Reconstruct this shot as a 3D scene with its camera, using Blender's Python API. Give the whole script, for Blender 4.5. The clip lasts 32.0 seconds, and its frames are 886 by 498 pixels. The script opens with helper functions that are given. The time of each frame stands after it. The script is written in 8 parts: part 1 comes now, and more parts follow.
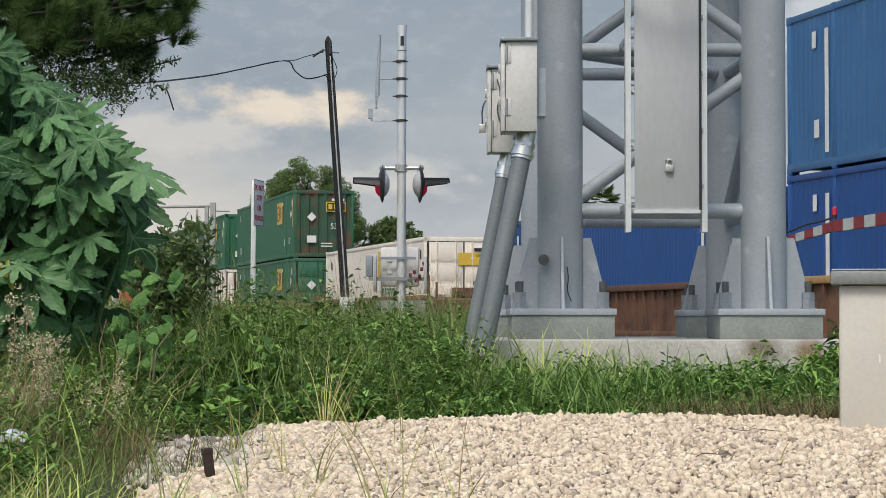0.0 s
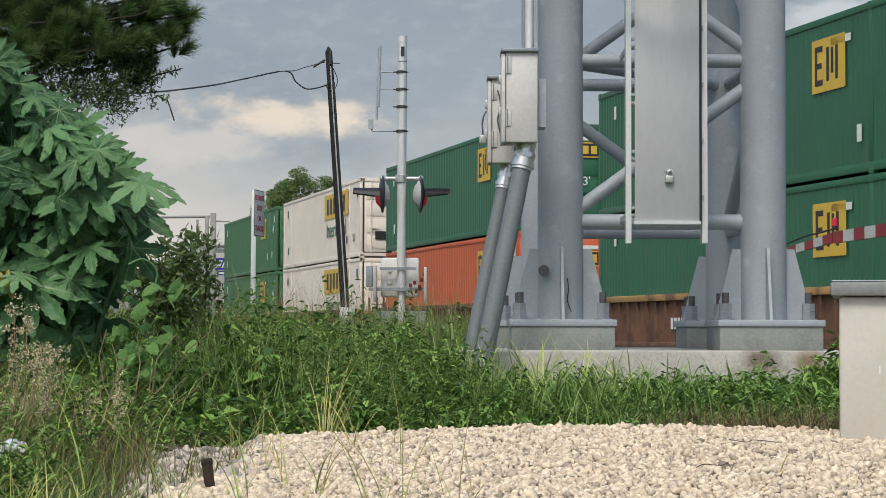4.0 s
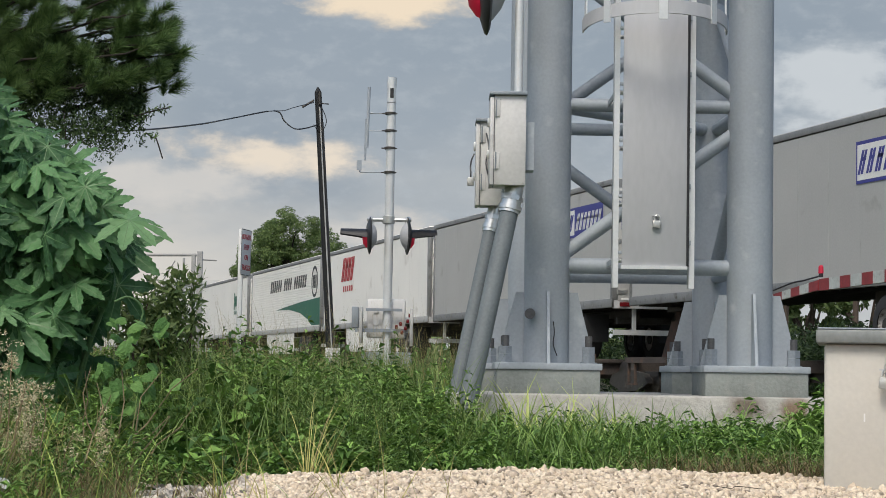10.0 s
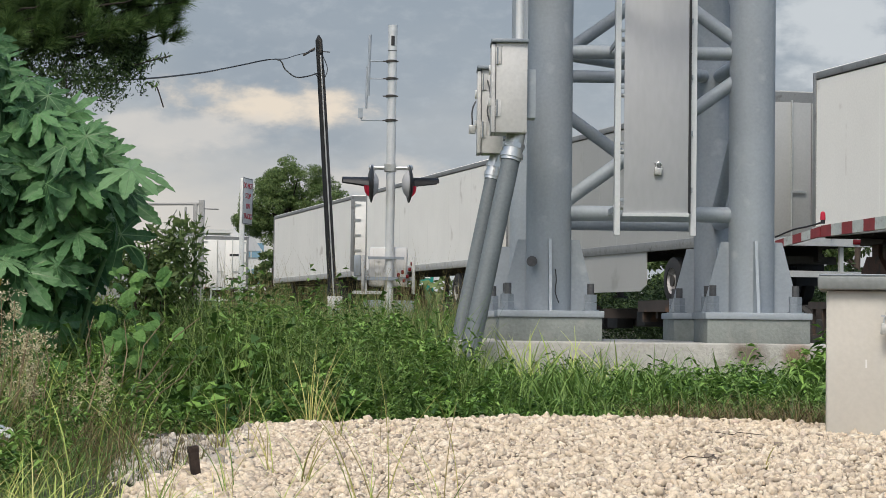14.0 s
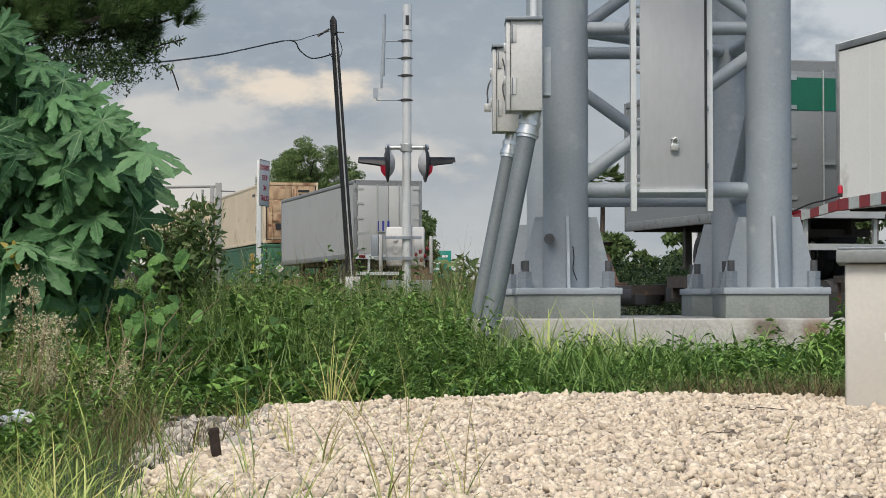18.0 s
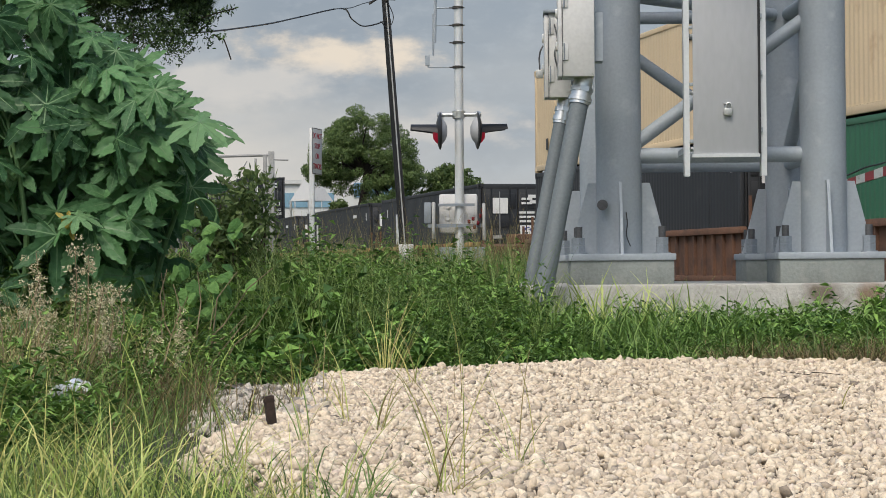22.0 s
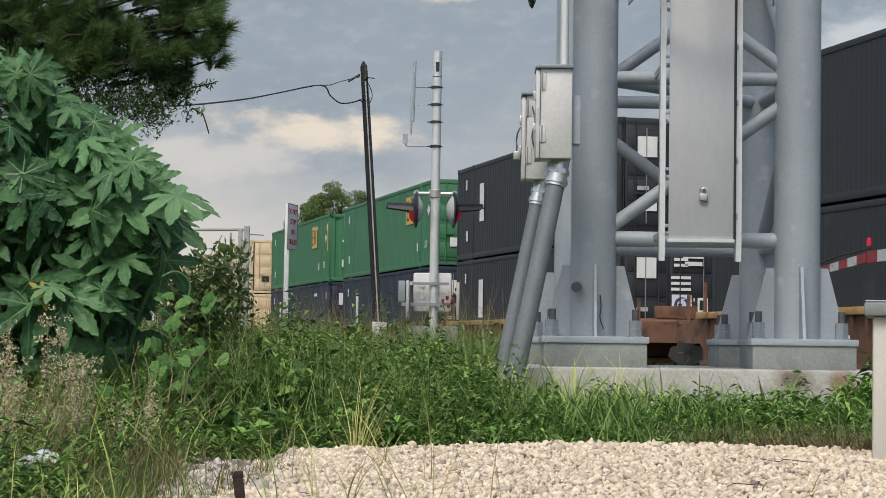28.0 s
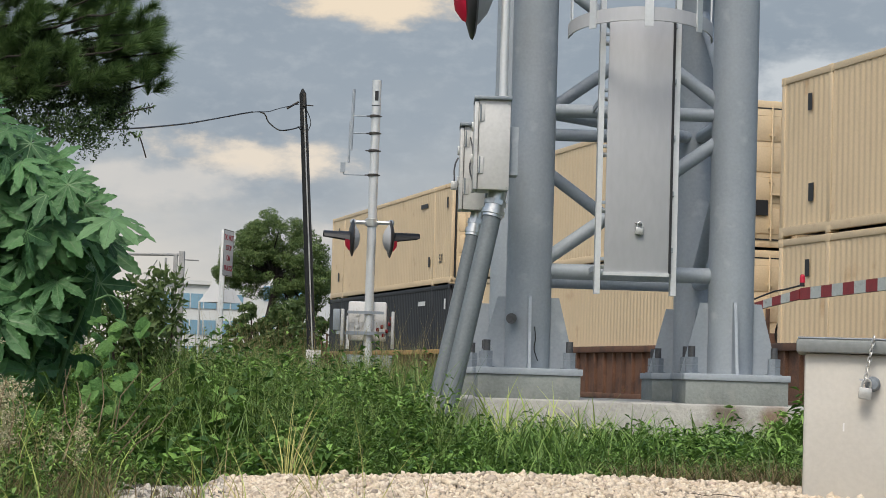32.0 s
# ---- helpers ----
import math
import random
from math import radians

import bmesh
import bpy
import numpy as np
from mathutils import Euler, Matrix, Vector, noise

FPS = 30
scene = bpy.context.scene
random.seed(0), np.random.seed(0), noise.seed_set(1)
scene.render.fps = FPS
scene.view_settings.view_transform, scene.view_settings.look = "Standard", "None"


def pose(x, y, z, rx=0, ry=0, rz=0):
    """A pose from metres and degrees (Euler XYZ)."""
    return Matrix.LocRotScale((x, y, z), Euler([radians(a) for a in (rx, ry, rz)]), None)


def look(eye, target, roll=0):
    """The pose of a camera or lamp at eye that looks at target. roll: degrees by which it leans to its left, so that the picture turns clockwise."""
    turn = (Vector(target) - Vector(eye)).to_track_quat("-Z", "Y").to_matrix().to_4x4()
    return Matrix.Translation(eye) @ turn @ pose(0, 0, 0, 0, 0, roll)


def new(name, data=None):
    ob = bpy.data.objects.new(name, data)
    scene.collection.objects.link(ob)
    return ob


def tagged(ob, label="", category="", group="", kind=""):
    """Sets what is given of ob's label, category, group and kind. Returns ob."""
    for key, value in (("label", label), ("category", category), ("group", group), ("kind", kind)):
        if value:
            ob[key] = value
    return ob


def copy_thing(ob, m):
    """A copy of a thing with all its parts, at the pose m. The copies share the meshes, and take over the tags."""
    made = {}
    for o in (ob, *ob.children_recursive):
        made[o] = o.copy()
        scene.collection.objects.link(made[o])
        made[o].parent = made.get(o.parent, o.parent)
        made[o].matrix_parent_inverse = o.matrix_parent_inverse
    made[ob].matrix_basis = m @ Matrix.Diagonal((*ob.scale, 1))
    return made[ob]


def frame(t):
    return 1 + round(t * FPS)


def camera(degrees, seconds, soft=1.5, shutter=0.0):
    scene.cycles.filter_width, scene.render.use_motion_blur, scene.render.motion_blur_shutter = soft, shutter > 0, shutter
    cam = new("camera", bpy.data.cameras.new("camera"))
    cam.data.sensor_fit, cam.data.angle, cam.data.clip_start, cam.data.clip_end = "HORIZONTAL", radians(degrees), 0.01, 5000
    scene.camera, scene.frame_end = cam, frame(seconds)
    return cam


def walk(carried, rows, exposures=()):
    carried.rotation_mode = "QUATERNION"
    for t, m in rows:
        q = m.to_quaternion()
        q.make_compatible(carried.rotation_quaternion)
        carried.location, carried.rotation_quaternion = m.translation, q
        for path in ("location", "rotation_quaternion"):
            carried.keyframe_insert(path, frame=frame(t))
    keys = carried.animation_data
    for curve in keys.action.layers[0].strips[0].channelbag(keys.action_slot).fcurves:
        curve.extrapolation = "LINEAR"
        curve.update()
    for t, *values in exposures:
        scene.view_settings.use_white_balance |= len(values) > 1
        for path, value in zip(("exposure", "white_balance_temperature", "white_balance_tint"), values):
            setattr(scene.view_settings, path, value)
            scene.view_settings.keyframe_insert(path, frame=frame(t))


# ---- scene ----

# ---------------------------------------------------------------- camera
cam = camera(24.6, 32.0, soft=0.45)
EYE = 0.58
# seconds, yaw, pitch, lean to the right (degrees); the camera is held in one spot
ROWS = [
    (0, -0.006, 2.001, -0.043), (0.5, -0.530, 2.684, 0.016), (1, -0.483, 2.400, -0.136), (1.5, -0.157, 1.364, -0.101),
    (2, 0.109, 1.029, -0.040), (2.5, 0.117, 1.156, -0.008), (3, 0.069, 1.510, -0.053), (3.5, -0.000, 1.964, -0.047),
    (5.5, 0.016, 2.718, -0.568), (6, -0.140, 2.821, -0.576), (6.5, -0.379, 2.948, -0.624), (7, -0.631, 3.074, -0.686),
    (7.5, -0.872, 3.169, -0.717), (8, -1.027, 3.187, -0.703), (8.5, -1.079, 3.190, -0.810), (9, -0.925, 3.228, -0.925),
    (9.5, -0.653, 3.343, -1.022), (10, -0.366, 3.484, -0.923), (10.5, -0.127, 3.389, -0.695), (11, -0.097, 3.110, -0.449),
    (11.5, -0.263, 2.696, -0.405), (12, -0.496, 2.381, -0.383), (12.5, -0.750, 2.226, -0.524), (13, -0.846, 2.206, -0.597),
    (13.5, -0.729, 2.170, -0.658), (14, -0.335, 2.016, -0.700), (14.5, 0.222, 1.810, -0.736), (16.5, 1.164, 1.928, -0.206),
    (17, 0.713, 1.864, -0.215), (17.5, 0.370, 1.684, -0.226), (18, 0.152, 1.423, 0.092), (18.5, 0.131, 0.939, 0.275),
    (19, 0.351, 0.250, 0.438), (19.5, 0.663, -0.440, 0.721), (20, 0.983, -0.910, 0.890), (20.5, 1.204, -0.890, 1.034),
    (21, 1.369, -0.536, 0.888), (21.5, 1.533, 0.026, 0.727), (22, 1.653, 0.503, 0.503), (22.5, 1.740, 0.895, 0.362),
    (23, 1.685, 1.244, 0.153), (23.5, 1.719, 1.630, 0.084), (24, 1.820, 2.018, 0.018), (24.5, 1.973, 2.330, -0.056),
    (26.5, 1.686, 2.575, -0.383), (27, 1.434, 2.620, -0.528), (27.5, 1.132, 2.677, -0.640), (28, 0.931, 2.726, -0.787),
    (28.5, 0.652, 2.818, -0.896), (29, 0.391, 2.970, -1.004), (29.5, 0.135, 3.181, -1.108), (30, -0.062, 3.413, -1.256),
    (30.5, -0.243, 3.584, -1.544), (31, -0.394, 3.699, -1.642), (31.5, -0.561, 3.699, -1.747), (32, -0.859, 3.599, -1.766),
]
walk(cam, [(t, pose(0, 0, EYE, 90 + pitch, 0, yaw) @ pose(0, 0, 0, 0, 0, -lean)) for t, yaw, pitch, lean in ROWS], [(0, 0.02, 6380, 8), (32, 0.02, 6380, 8)])

# ---------------------------------------------------------------- light
world = bpy.data.worlds.new("sky_world")
scene.world = world
world.use_nodes = True
wn = world.node_tree
sky = wn.nodes.new("ShaderNodeTexSky")
sky.sky_type = "NISHITA"
sky.sun_disc = False
sky.sun_elevation, sky.sun_rotation = radians(58), radians(205)
sky.air_density, sky.dust_density = 1.3, 4.0
wn.links.new(sky.outputs[0], wn.nodes["Background"].inputs[0])
wn.nodes["Background"].inputs[1].default_value = 0.15
sun_data = bpy.data.lights.new("sun", "SUN")
sun_data.energy, sun_data.angle, sun_data.color = 1.75, radians(18), (1.0, 0.94, 0.85)
sun = new("sun", sun_data)
sun.matrix_world = look((-7, -12, 30), (0, 10, 0))

# ---------------------------------------------------------------- materials
MATS = {}


def mat(name, base, rough=0.6, metal=0.0, vary=0.12, scale=6.0, fine=60.0, bump=0.15, dirt=None, dirt_amount=0.35, stretch=(1, 1, 1), spread=0.0):
    """A surface of one base colour with broad and fine variation, optional dirt of another colour, and relief."""
    if name in MATS:
        return MATS[name]
    m = bpy.data.materials.new(name)
    m.use_nodes = True
    t = m.node_tree
    n, link = t.nodes, t.links
    p = n["Principled BSDF"]
    p.inputs["Roughness"].default_value, p.inputs["Metallic"].default_value = rough, metal
    co = n.new("ShaderNodeTexCoord")
    mp = n.new("ShaderNodeMapping")
    mp.inputs["Scale"].default_value = stretch
    info = n.new("ShaderNodeObjectInfo")
    link.new(co.outputs["Object"], mp.inputs["Vector"])
    off = n.new("ShaderNodeVectorMath")
    off.operation = "MULTIPLY_ADD"
    off.inputs[1].default_value = (37.0, 37.0, 37.0)
    link.new(info.outputs["Random"], off.inputs[0])
    link.new(mp.outputs[0], off.inputs[2])
    broad, grain = n.new("ShaderNodeTexNoise"), n.new("ShaderNodeTexNoise")
    for node, s, d in ((broad, scale, 4), (grain, fine, 3)):
        node.inputs["Scale"].default_value, node.inputs["Detail"].default_value = s, d
        link.new(off.outputs[0], node.inputs["Vector"])
    add = n.new("ShaderNodeMath")
    add.operation = "ADD"
    link.new(broad.outputs[0], add.inputs[0])
    link.new(grain.outputs[0], add.inputs[1])
    rng = n.new("ShaderNodeMapRange")
    rng.inputs[1].default_value, rng.inputs[2].default_value = 0.6, 1.4
    rng.inputs[3].default_value, rng.inputs[4].default_value = 1 - vary * 1.6, 1 + vary * 1.6
    link.new(add.outputs[0], rng.inputs[0])
    val = rng.outputs[0]
    if spread:
        r2 = n.new("ShaderNodeMapRange")
        r2.inputs[3].default_value, r2.inputs[4].default_value = 1 - spread, 1 + spread
        link.new(info.outputs["Random"], r2.inputs[0])
        mm = n.new("ShaderNodeMath")
        mm.operation = "MULTIPLY"
        link.new(val, mm.inputs[0])
        link.new(r2.outputs[0], mm.inputs[1])
        val = mm.outputs[0]
    mul = n.new("ShaderNodeVectorMath")
    mul.operation = "SCALE"
    mul.inputs[0].default_value = base
    link.new(val, mul.inputs["Scale"])
    colour = mul.outputs[0]
    if dirt:
        spots = n.new("ShaderNodeTexNoise")
        spots.inputs["Scale"].default_value, spots.inputs["Detail"].default_value = scale * 1.7, 6
        link.new(off.outputs[0], spots.inputs["Vector"])
        ramp = n.new("ShaderNodeMapRange")
        ramp.inputs[1].default_value, ramp.inputs[2].default_value = 0.72 - dirt_amount * 0.5, 0.86 - dirt_amount * 0.4
        link.new(spots.outputs[0], ramp.inputs[0])
        mix = n.new("ShaderNodeMix")
        mix.data_type = "RGBA"
        link.new(ramp.outputs[0], mix.inputs[0])
        link.new(colour, mix.inputs[6])
        mix.inputs[7].default_value = (*dirt, 1)
        colour = mix.outputs[2]
    link.new(colour, p.inputs["Base Color"])
    if bump:
        b = n.new("ShaderNodeBump")
        b.inputs["Strength"].default_value, b.inputs["Distance"].default_value = bump, 0.01
        link.new(grain.outputs[0], b.inputs["Height"])
        link.new(b.outputs[0], p.inputs["Normal"])
    MATS[name] = m
    return m


def leaf_mat(name, base, tip, rough=0.5):
    """Foliage: the colour differs from piece to piece, with some light coming through."""
    m = bpy.data.materials.new(name)
    m.use_nodes = True
    t = m.node_tree
    n, link = t.nodes, t.links
    p = n["Principled BSDF"]
    p.inputs["Roughness"].default_value = rough
    p.inputs["Specular IOR Level"].default_value = 0.3
    geo = n.new("ShaderNodeNewGeometry")
    mix = n.new("ShaderNodeMix")
    mix.data_type = "RGBA"
    mix.inputs[6].default_value, mix.inputs[7].default_value = (*base, 1), (*tip, 1)
    link.new(geo.outputs["Random Per Island"], mix.inputs[0])
    link.new(mix.outputs[2], p.inputs["Base Color"])
    tr = n.new("ShaderNodeBsdfTranslucent")
    link.new(mix.outputs[2], tr.inputs[0])
    ms = n.new("ShaderNodeMixShader")
    ms.inputs[0].default_value = 0.22
    link.new(p.outputs[0], ms.inputs[1])
    link.new(tr.outputs[0], ms.inputs[2])
    link.new(ms.outputs[0], n["Material Output"].inputs[0])
    MATS[name] = m
    return m


def glow(name, colour, strength):
    m = bpy.data.materials.new(name)
    m.use_nodes = True
    p = m.node_tree.nodes["Principled BSDF"]
    p.inputs["Base Color"].default_value = (*colour, 1)
    p.inputs["Emission Color"].default_value = (*colour, 1)
    p.inputs["Emission Strength"].default_value = strength
    MATS[name] = m
    return m


GALV = mat("galvanised_steel", (0.335, 0.37, 0.405), 0.6, 0.08, 0.065, 5.0, 60.0, 0.06, (0.46, 0.49, 0.51), 0.25)
GALV_DARK = mat("weathered_galvanised_steel", (0.25, 0.28, 0.31), 0.55, 0.25, 0.12, 7.0, 80.0, 0.1)
ALU = mat("brushed_aluminium", (0.44, 0.445, 0.46), 0.6, 0.12, 0.04, 3.0, 40.0, 0.03, stretch=(1, 1, 0.3))
ALU_RAIL = mat("bright_aluminium", (0.68, 0.69, 0.69), 0.4, 0.4, 0.05, 8.0, 60.0, 0.03)
CONDUIT = mat("grey_conduit_plastic", (0.15, 0.17, 0.18), 0.5, 0.0, 0.12, 5.0, 70.0, 0.06, (0.3, 0.3, 0.29), 0.15)
BOXGREY = mat("grey_enclosure_paint", (0.60, 0.59, 0.575), 0.5, 0.1, 0.06, 6.0, 60.0, 0.05, (0.46, 0.45, 0.43), 0.2)
CHROME = mat("zinc_fitting", (0.62, 0.62, 0.6), 0.3, 0.8, 0.08, 20.0, 90.0, 0.05)
CONCRETE = mat("concrete", (0.42, 0.40, 0.36), 0.9, 0, 0.14, 5.0, 60.0, 0.4, (0.2, 0.15, 0.1), 0.28)
GROUT = mat("grey_grout", (0.235, 0.255, 0.24), 0.85, 0, 0.12, 8.0, 60.0, 0.3, (0.29, 0.30, 0.28), 0.3)
CREAM = mat("cream_cabinet_paint", (0.55, 0.52, 0.465), 0.55, 0, 0.04, 5.0, 70.0, 0.05, (0.46, 0.40, 0.33), 0.1)
LIDGREY = mat("grey_lid", (0.22, 0.235, 0.23), 0.55, 0.1, 0.1, 6.0, 60.0, 0.1)
BLACK = mat("black_paint", (0.018, 0.018, 0.02), 0.45, 0, 0.2, 6.0, 60.0, 0.05)
RUBBER = mat("rubber", (0.022, 0.022, 0.023), 0.8, 0, 0.2, 8.0, 60.0, 0.2)
WHITE = mat("white_paint", (0.75, 0.74, 0.72), 0.5, 0, 0.06, 4.0, 50.0, 0.04, (0.5, 0.45, 0.38), 0.15)
RED = mat("red_paint", (0.30, 0.025, 0.03), 0.5, 0, 0.1, 8.0, 50.0, 0.05)
DARKRED = mat("red_lens", (0.13, 0.006, 0.010), 0.25, 0, 0.1, 8.0, 50.0, 0.0)
REDGLOW = glow("lit_red_lamp", (0.36, 0.008, 0.03), 0.35)
POLEWOOD = mat("dark_creosote_wood", (0.008, 0.009, 0.010), 0.8, 0, 0.25, 6.0, 60.0, 0.4, stretch=(1, 1, 0.12))
STAKE = mat("rusty_stake", (0.035, 0.022, 0.016), 0.9, 0, 0.3, 20.0, 90.0, 0.4)
STEEL = mat("dark_steel", (0.06, 0.055, 0.05), 0.6, 0.4, 0.2, 8.0, 60.0, 0.2)
RAILSTEEL = mat("rail_steel", (0.16, 0.11, 0.08), 0.5, 0.6, 0.2, 8.0, 60.0, 0.1)
PAINT = {
    "green": mat("green_container_paint", (0.026, 0.12, 0.062), 0.5, 0, 0.10, 0.8, 30.0, 0.05, (0.05, 0.11, 0.07), 0.2, spread=0.06),
    "lime": mat("bright_green_container_paint", (0.042, 0.165, 0.075), 0.55, 0, 0.10, 0.8, 30.0, 0.05, (0.06, 0.17, 0.08), 0.2, spread=0.06),
    "leafgreen": mat("leaf_green_container_paint", (0.042, 0.145, 0.056), 0.5, 0, 0.10, 0.8, 30.0, 0.05, (0.06, 0.14, 0.07), 0.2, spread=0.06),
    "blue": mat("blue_container_paint", (0.035, 0.13, 0.30), 0.5, 0, 0.10, 0.8, 30.0, 0.05, (0.06, 0.17, 0.33), 0.25),
    "deepblue": mat("deep_blue_container_paint", (0.010, 0.065, 0.25), 0.5, 0, 0.10, 0.8, 30.0, 0.05, (0.03, 0.10, 0.28), 0.2),
    "white": mat("white_container_paint", (0.76, 0.69, 0.60), 0.55, 0, 0.07, 0.9, 30.0, 0.05, (0.45, 0.36, 0.26), 0.15),
    "orange": mat("orange_container_paint", (0.52, 0.115, 0.045), 0.55, 0, 0.10, 0.8, 30.0, 0.05, (0.4, 0.12, 0.06), 0.2),
    "beige": mat("beige_container_paint", (0.67, 0.52, 0.33), 0.55, 0, 0.06, 0.8, 30.0, 0.05, (0.45, 0.27, 0.13), 0.16, spread=0.04),
    "cream": mat("cream_container_paint", (0.66, 0.55, 0.40), 0.55, 0, 0.07, 0.8, 30.0, 0.05, (0.40, 0.24, 0.13), 0.2, spread=0.04),
    "black": mat("charcoal_container_paint", (0.021, 0.023, 0.027), 0.6, 0, 0.12, 0.8, 30.0, 0.05, (0.045, 0.045, 0.046), 0.2, spread=0.1),
    "navy": mat("navy_container_paint", (0.014, 0.022, 0.045), 0.6, 0, 0.12, 0.8, 30.0, 0.05, (0.04, 0.045, 0.055), 0.2),
    "rust": mat("rusted_green_container_paint", (0.03, 0.075, 0.042), 0.7, 0, 0.2, 1.1, 30.0, 0.1, (0.11, 0.055, 0.03), 0.5),
    "rustcream": mat("rust_streaked_cream_paint", (0.50, 0.35, 0.21), 0.65, 0, 0.15, 1.1, 30.0, 0.1, (0.20, 0.085, 0.04), 0.5, stretch=(1, 1, 0.4)),
    "grey": mat("grey_trailer_skin", (0.42, 0.42, 0.405), 0.5, 0.1, 0.05, 0.7, 30.0, 0.03, (0.28, 0.27, 0.25), 0.15, spread=0.05),
    "darkgrey": mat("dark_grey_trailer_skin", (0.22, 0.23, 0.235), 0.5, 0.1, 0.06, 0.7, 30.0, 0.03, (0.17, 0.17, 0.16), 0.15),
    "trailerwhite": mat("white_trailer_skin", (0.84, 0.82, 0.77), 0.5, 0, 0.04, 0.7, 30.0, 0.03, (0.5, 0.46, 0.40), 0.14, spread=0.05),
}
CARPAINT = {
    "yellow": mat("faded_yellow_car_paint", (0.38, 0.23, 0.085), 0.7, 0, 0.2, 1.5, 40.0, 0.15, (0.14, 0.07, 0.04), 0.45, spread=0.15),
    "dark": mat("dark_car_paint", (0.05, 0.04, 0.035), 0.8, 0, 0.3, 1.5, 40.0, 0.2, (0.13, 0.07, 0.04), 0.35, spread=0.2),
    "rust": mat("rust_brown_car_paint", (0.15, 0.075, 0.045), 0.8, 0, 0.25, 1.5, 40.0, 0.2, (0.07, 0.04, 0.03), 0.45, spread=0.2),
    "red": mat("oxide_red_car_paint", (0.16, 0.04, 0.03), 0.7, 0, 0.2, 1.5, 40.0, 0.15, (0.08, 0.04, 0.03), 0.4),
}
TRIM = mat("dull_trailer_trim", (0.23, 0.235, 0.235), 0.5, 0.25, 0.12, 3.0, 40.0, 0.05, (0.12, 0.115, 0.11), 0.3)
TRIM_PALE = mat("pale_trailer_trim", (0.44, 0.44, 0.43), 0.5, 0.2, 0.1, 3.0, 40.0, 0.05, (0.25, 0.24, 0.22), 0.3)
RIMGREY = mat("dirty_wheel_rim", (0.42, 0.41, 0.40), 0.6, 0.2, 0.2, 6.0, 40.0, 0.05, (0.08, 0.07, 0.06), 0.4)
GATEWHITE = mat("grey_reflective_sheeting", (0.44, 0.47, 0.45), 0.5, 0, 0.1, 8.0, 50.0, 0.05, (0.3, 0.3, 0.28), 0.3)
GATERED = mat("red_reflective_sheeting", (0.23, 0.025, 0.03), 0.5, 0, 0.15, 8.0, 50.0, 0.05)
SIGNRED = mat("sign_red", (0.45, 0.04, 0.06), 0.5, 0, 0.1, 8.0, 50.0, 0.0)
LOGOYELLOW = mat("yellow_marking", (0.62, 0.42, 0.05), 0.5, 0, 0.08, 4.0, 50.0, 0.0)
LOGOBLUE = mat("blue_marking", (0.035, 0.04, 0.24), 0.5, 0, 0.08, 4.0, 50.0, 0.0)
LOGOGREEN = mat("green_marking", (0.01, 0.12, 0.07), 0.5, 0, 0.08, 4.0, 50.0, 0.0)
LOGORED = mat("red_marking", (0.45, 0.02, 0.03), 0.5, 0, 0.08, 4.0, 50.0, 0.0)
LOGOGOLD = mat("gold_marking", (0.30, 0.16, 0.03), 0.5, 0, 0.08, 4.0, 50.0, 0.0)
MARKWHITE = mat("white_marking", (0.72, 0.72, 0.7), 0.5, 0, 0.08, 4.0, 50.0, 0.0)
MARKBLACK = mat("black_marking", (0.02, 0.02, 0.022), 0.5, 0, 0.08, 4.0, 50.0, 0.0)
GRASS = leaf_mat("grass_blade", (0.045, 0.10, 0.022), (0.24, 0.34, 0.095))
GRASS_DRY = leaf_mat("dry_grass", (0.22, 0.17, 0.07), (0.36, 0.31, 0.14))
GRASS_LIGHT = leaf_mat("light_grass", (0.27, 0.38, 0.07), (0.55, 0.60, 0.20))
WEED = leaf_mat("weed_leaf", (0.03, 0.085, 0.018), (0.27, 0.44, 0.10))
MEADOW = leaf_mat("meadow_grass", (0.07, 0.15, 0.032), (0.24, 0.36, 0.09))
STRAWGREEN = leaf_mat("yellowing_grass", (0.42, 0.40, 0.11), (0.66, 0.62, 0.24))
BROWN = leaf_mat("brown_grass_blade", (0.085, 0.065, 0.03), (0.30, 0.23, 0.11))


def plant_mat(name, low, high, rough=0.5):
    """Large leaves: colour differs from leaf to leaf and mottles within it; some light comes through."""
    m = leaf_mat(name, low, high, rough)
    n, link = m.node_tree.nodes, m.node_tree.links
    mix = [k for k in n if k.bl_idname == "ShaderNodeMix"][0]
    info, co, nz, add = n.new("ShaderNodeObjectInfo"), n.new("ShaderNodeTexCoord"), n.new("ShaderNodeTexNoise"), n.new("ShaderNodeMath")
    nz.inputs["Scale"].default_value, nz.inputs["Detail"].default_value = 5.0, 5
    link.new(co.outputs["Object"], nz.inputs["Vector"])
    add.operation = "MULTIPLY_ADD"
    link.new(nz.outputs[0], add.inputs[0])
    add.inputs[1].default_value = 0.9
    sh = n.new("ShaderNodeMath")
    sh.operation = "SUBTRACT"
    link.new(info.outputs["Random"], sh.inputs[0])
    sh.inputs[1].default_value = 0.42
    link.new(sh.outputs[0], add.inputs[2])
    add.use_clamp = True
    link.new(add.outputs[0], mix.inputs[0])
    b = n.new("ShaderNodeBump")
    b.inputs["Strength"].default_value, b.inputs["Distance"].default_value = 0.5, 0.05
    link.new(nz.outputs[0], b.inputs["Height"])
    link.new(b.outputs[0], n["Principled BSDF"].inputs["Normal"])
    n["Mix Shader"].inputs[0].default_value = 0.32
    return m


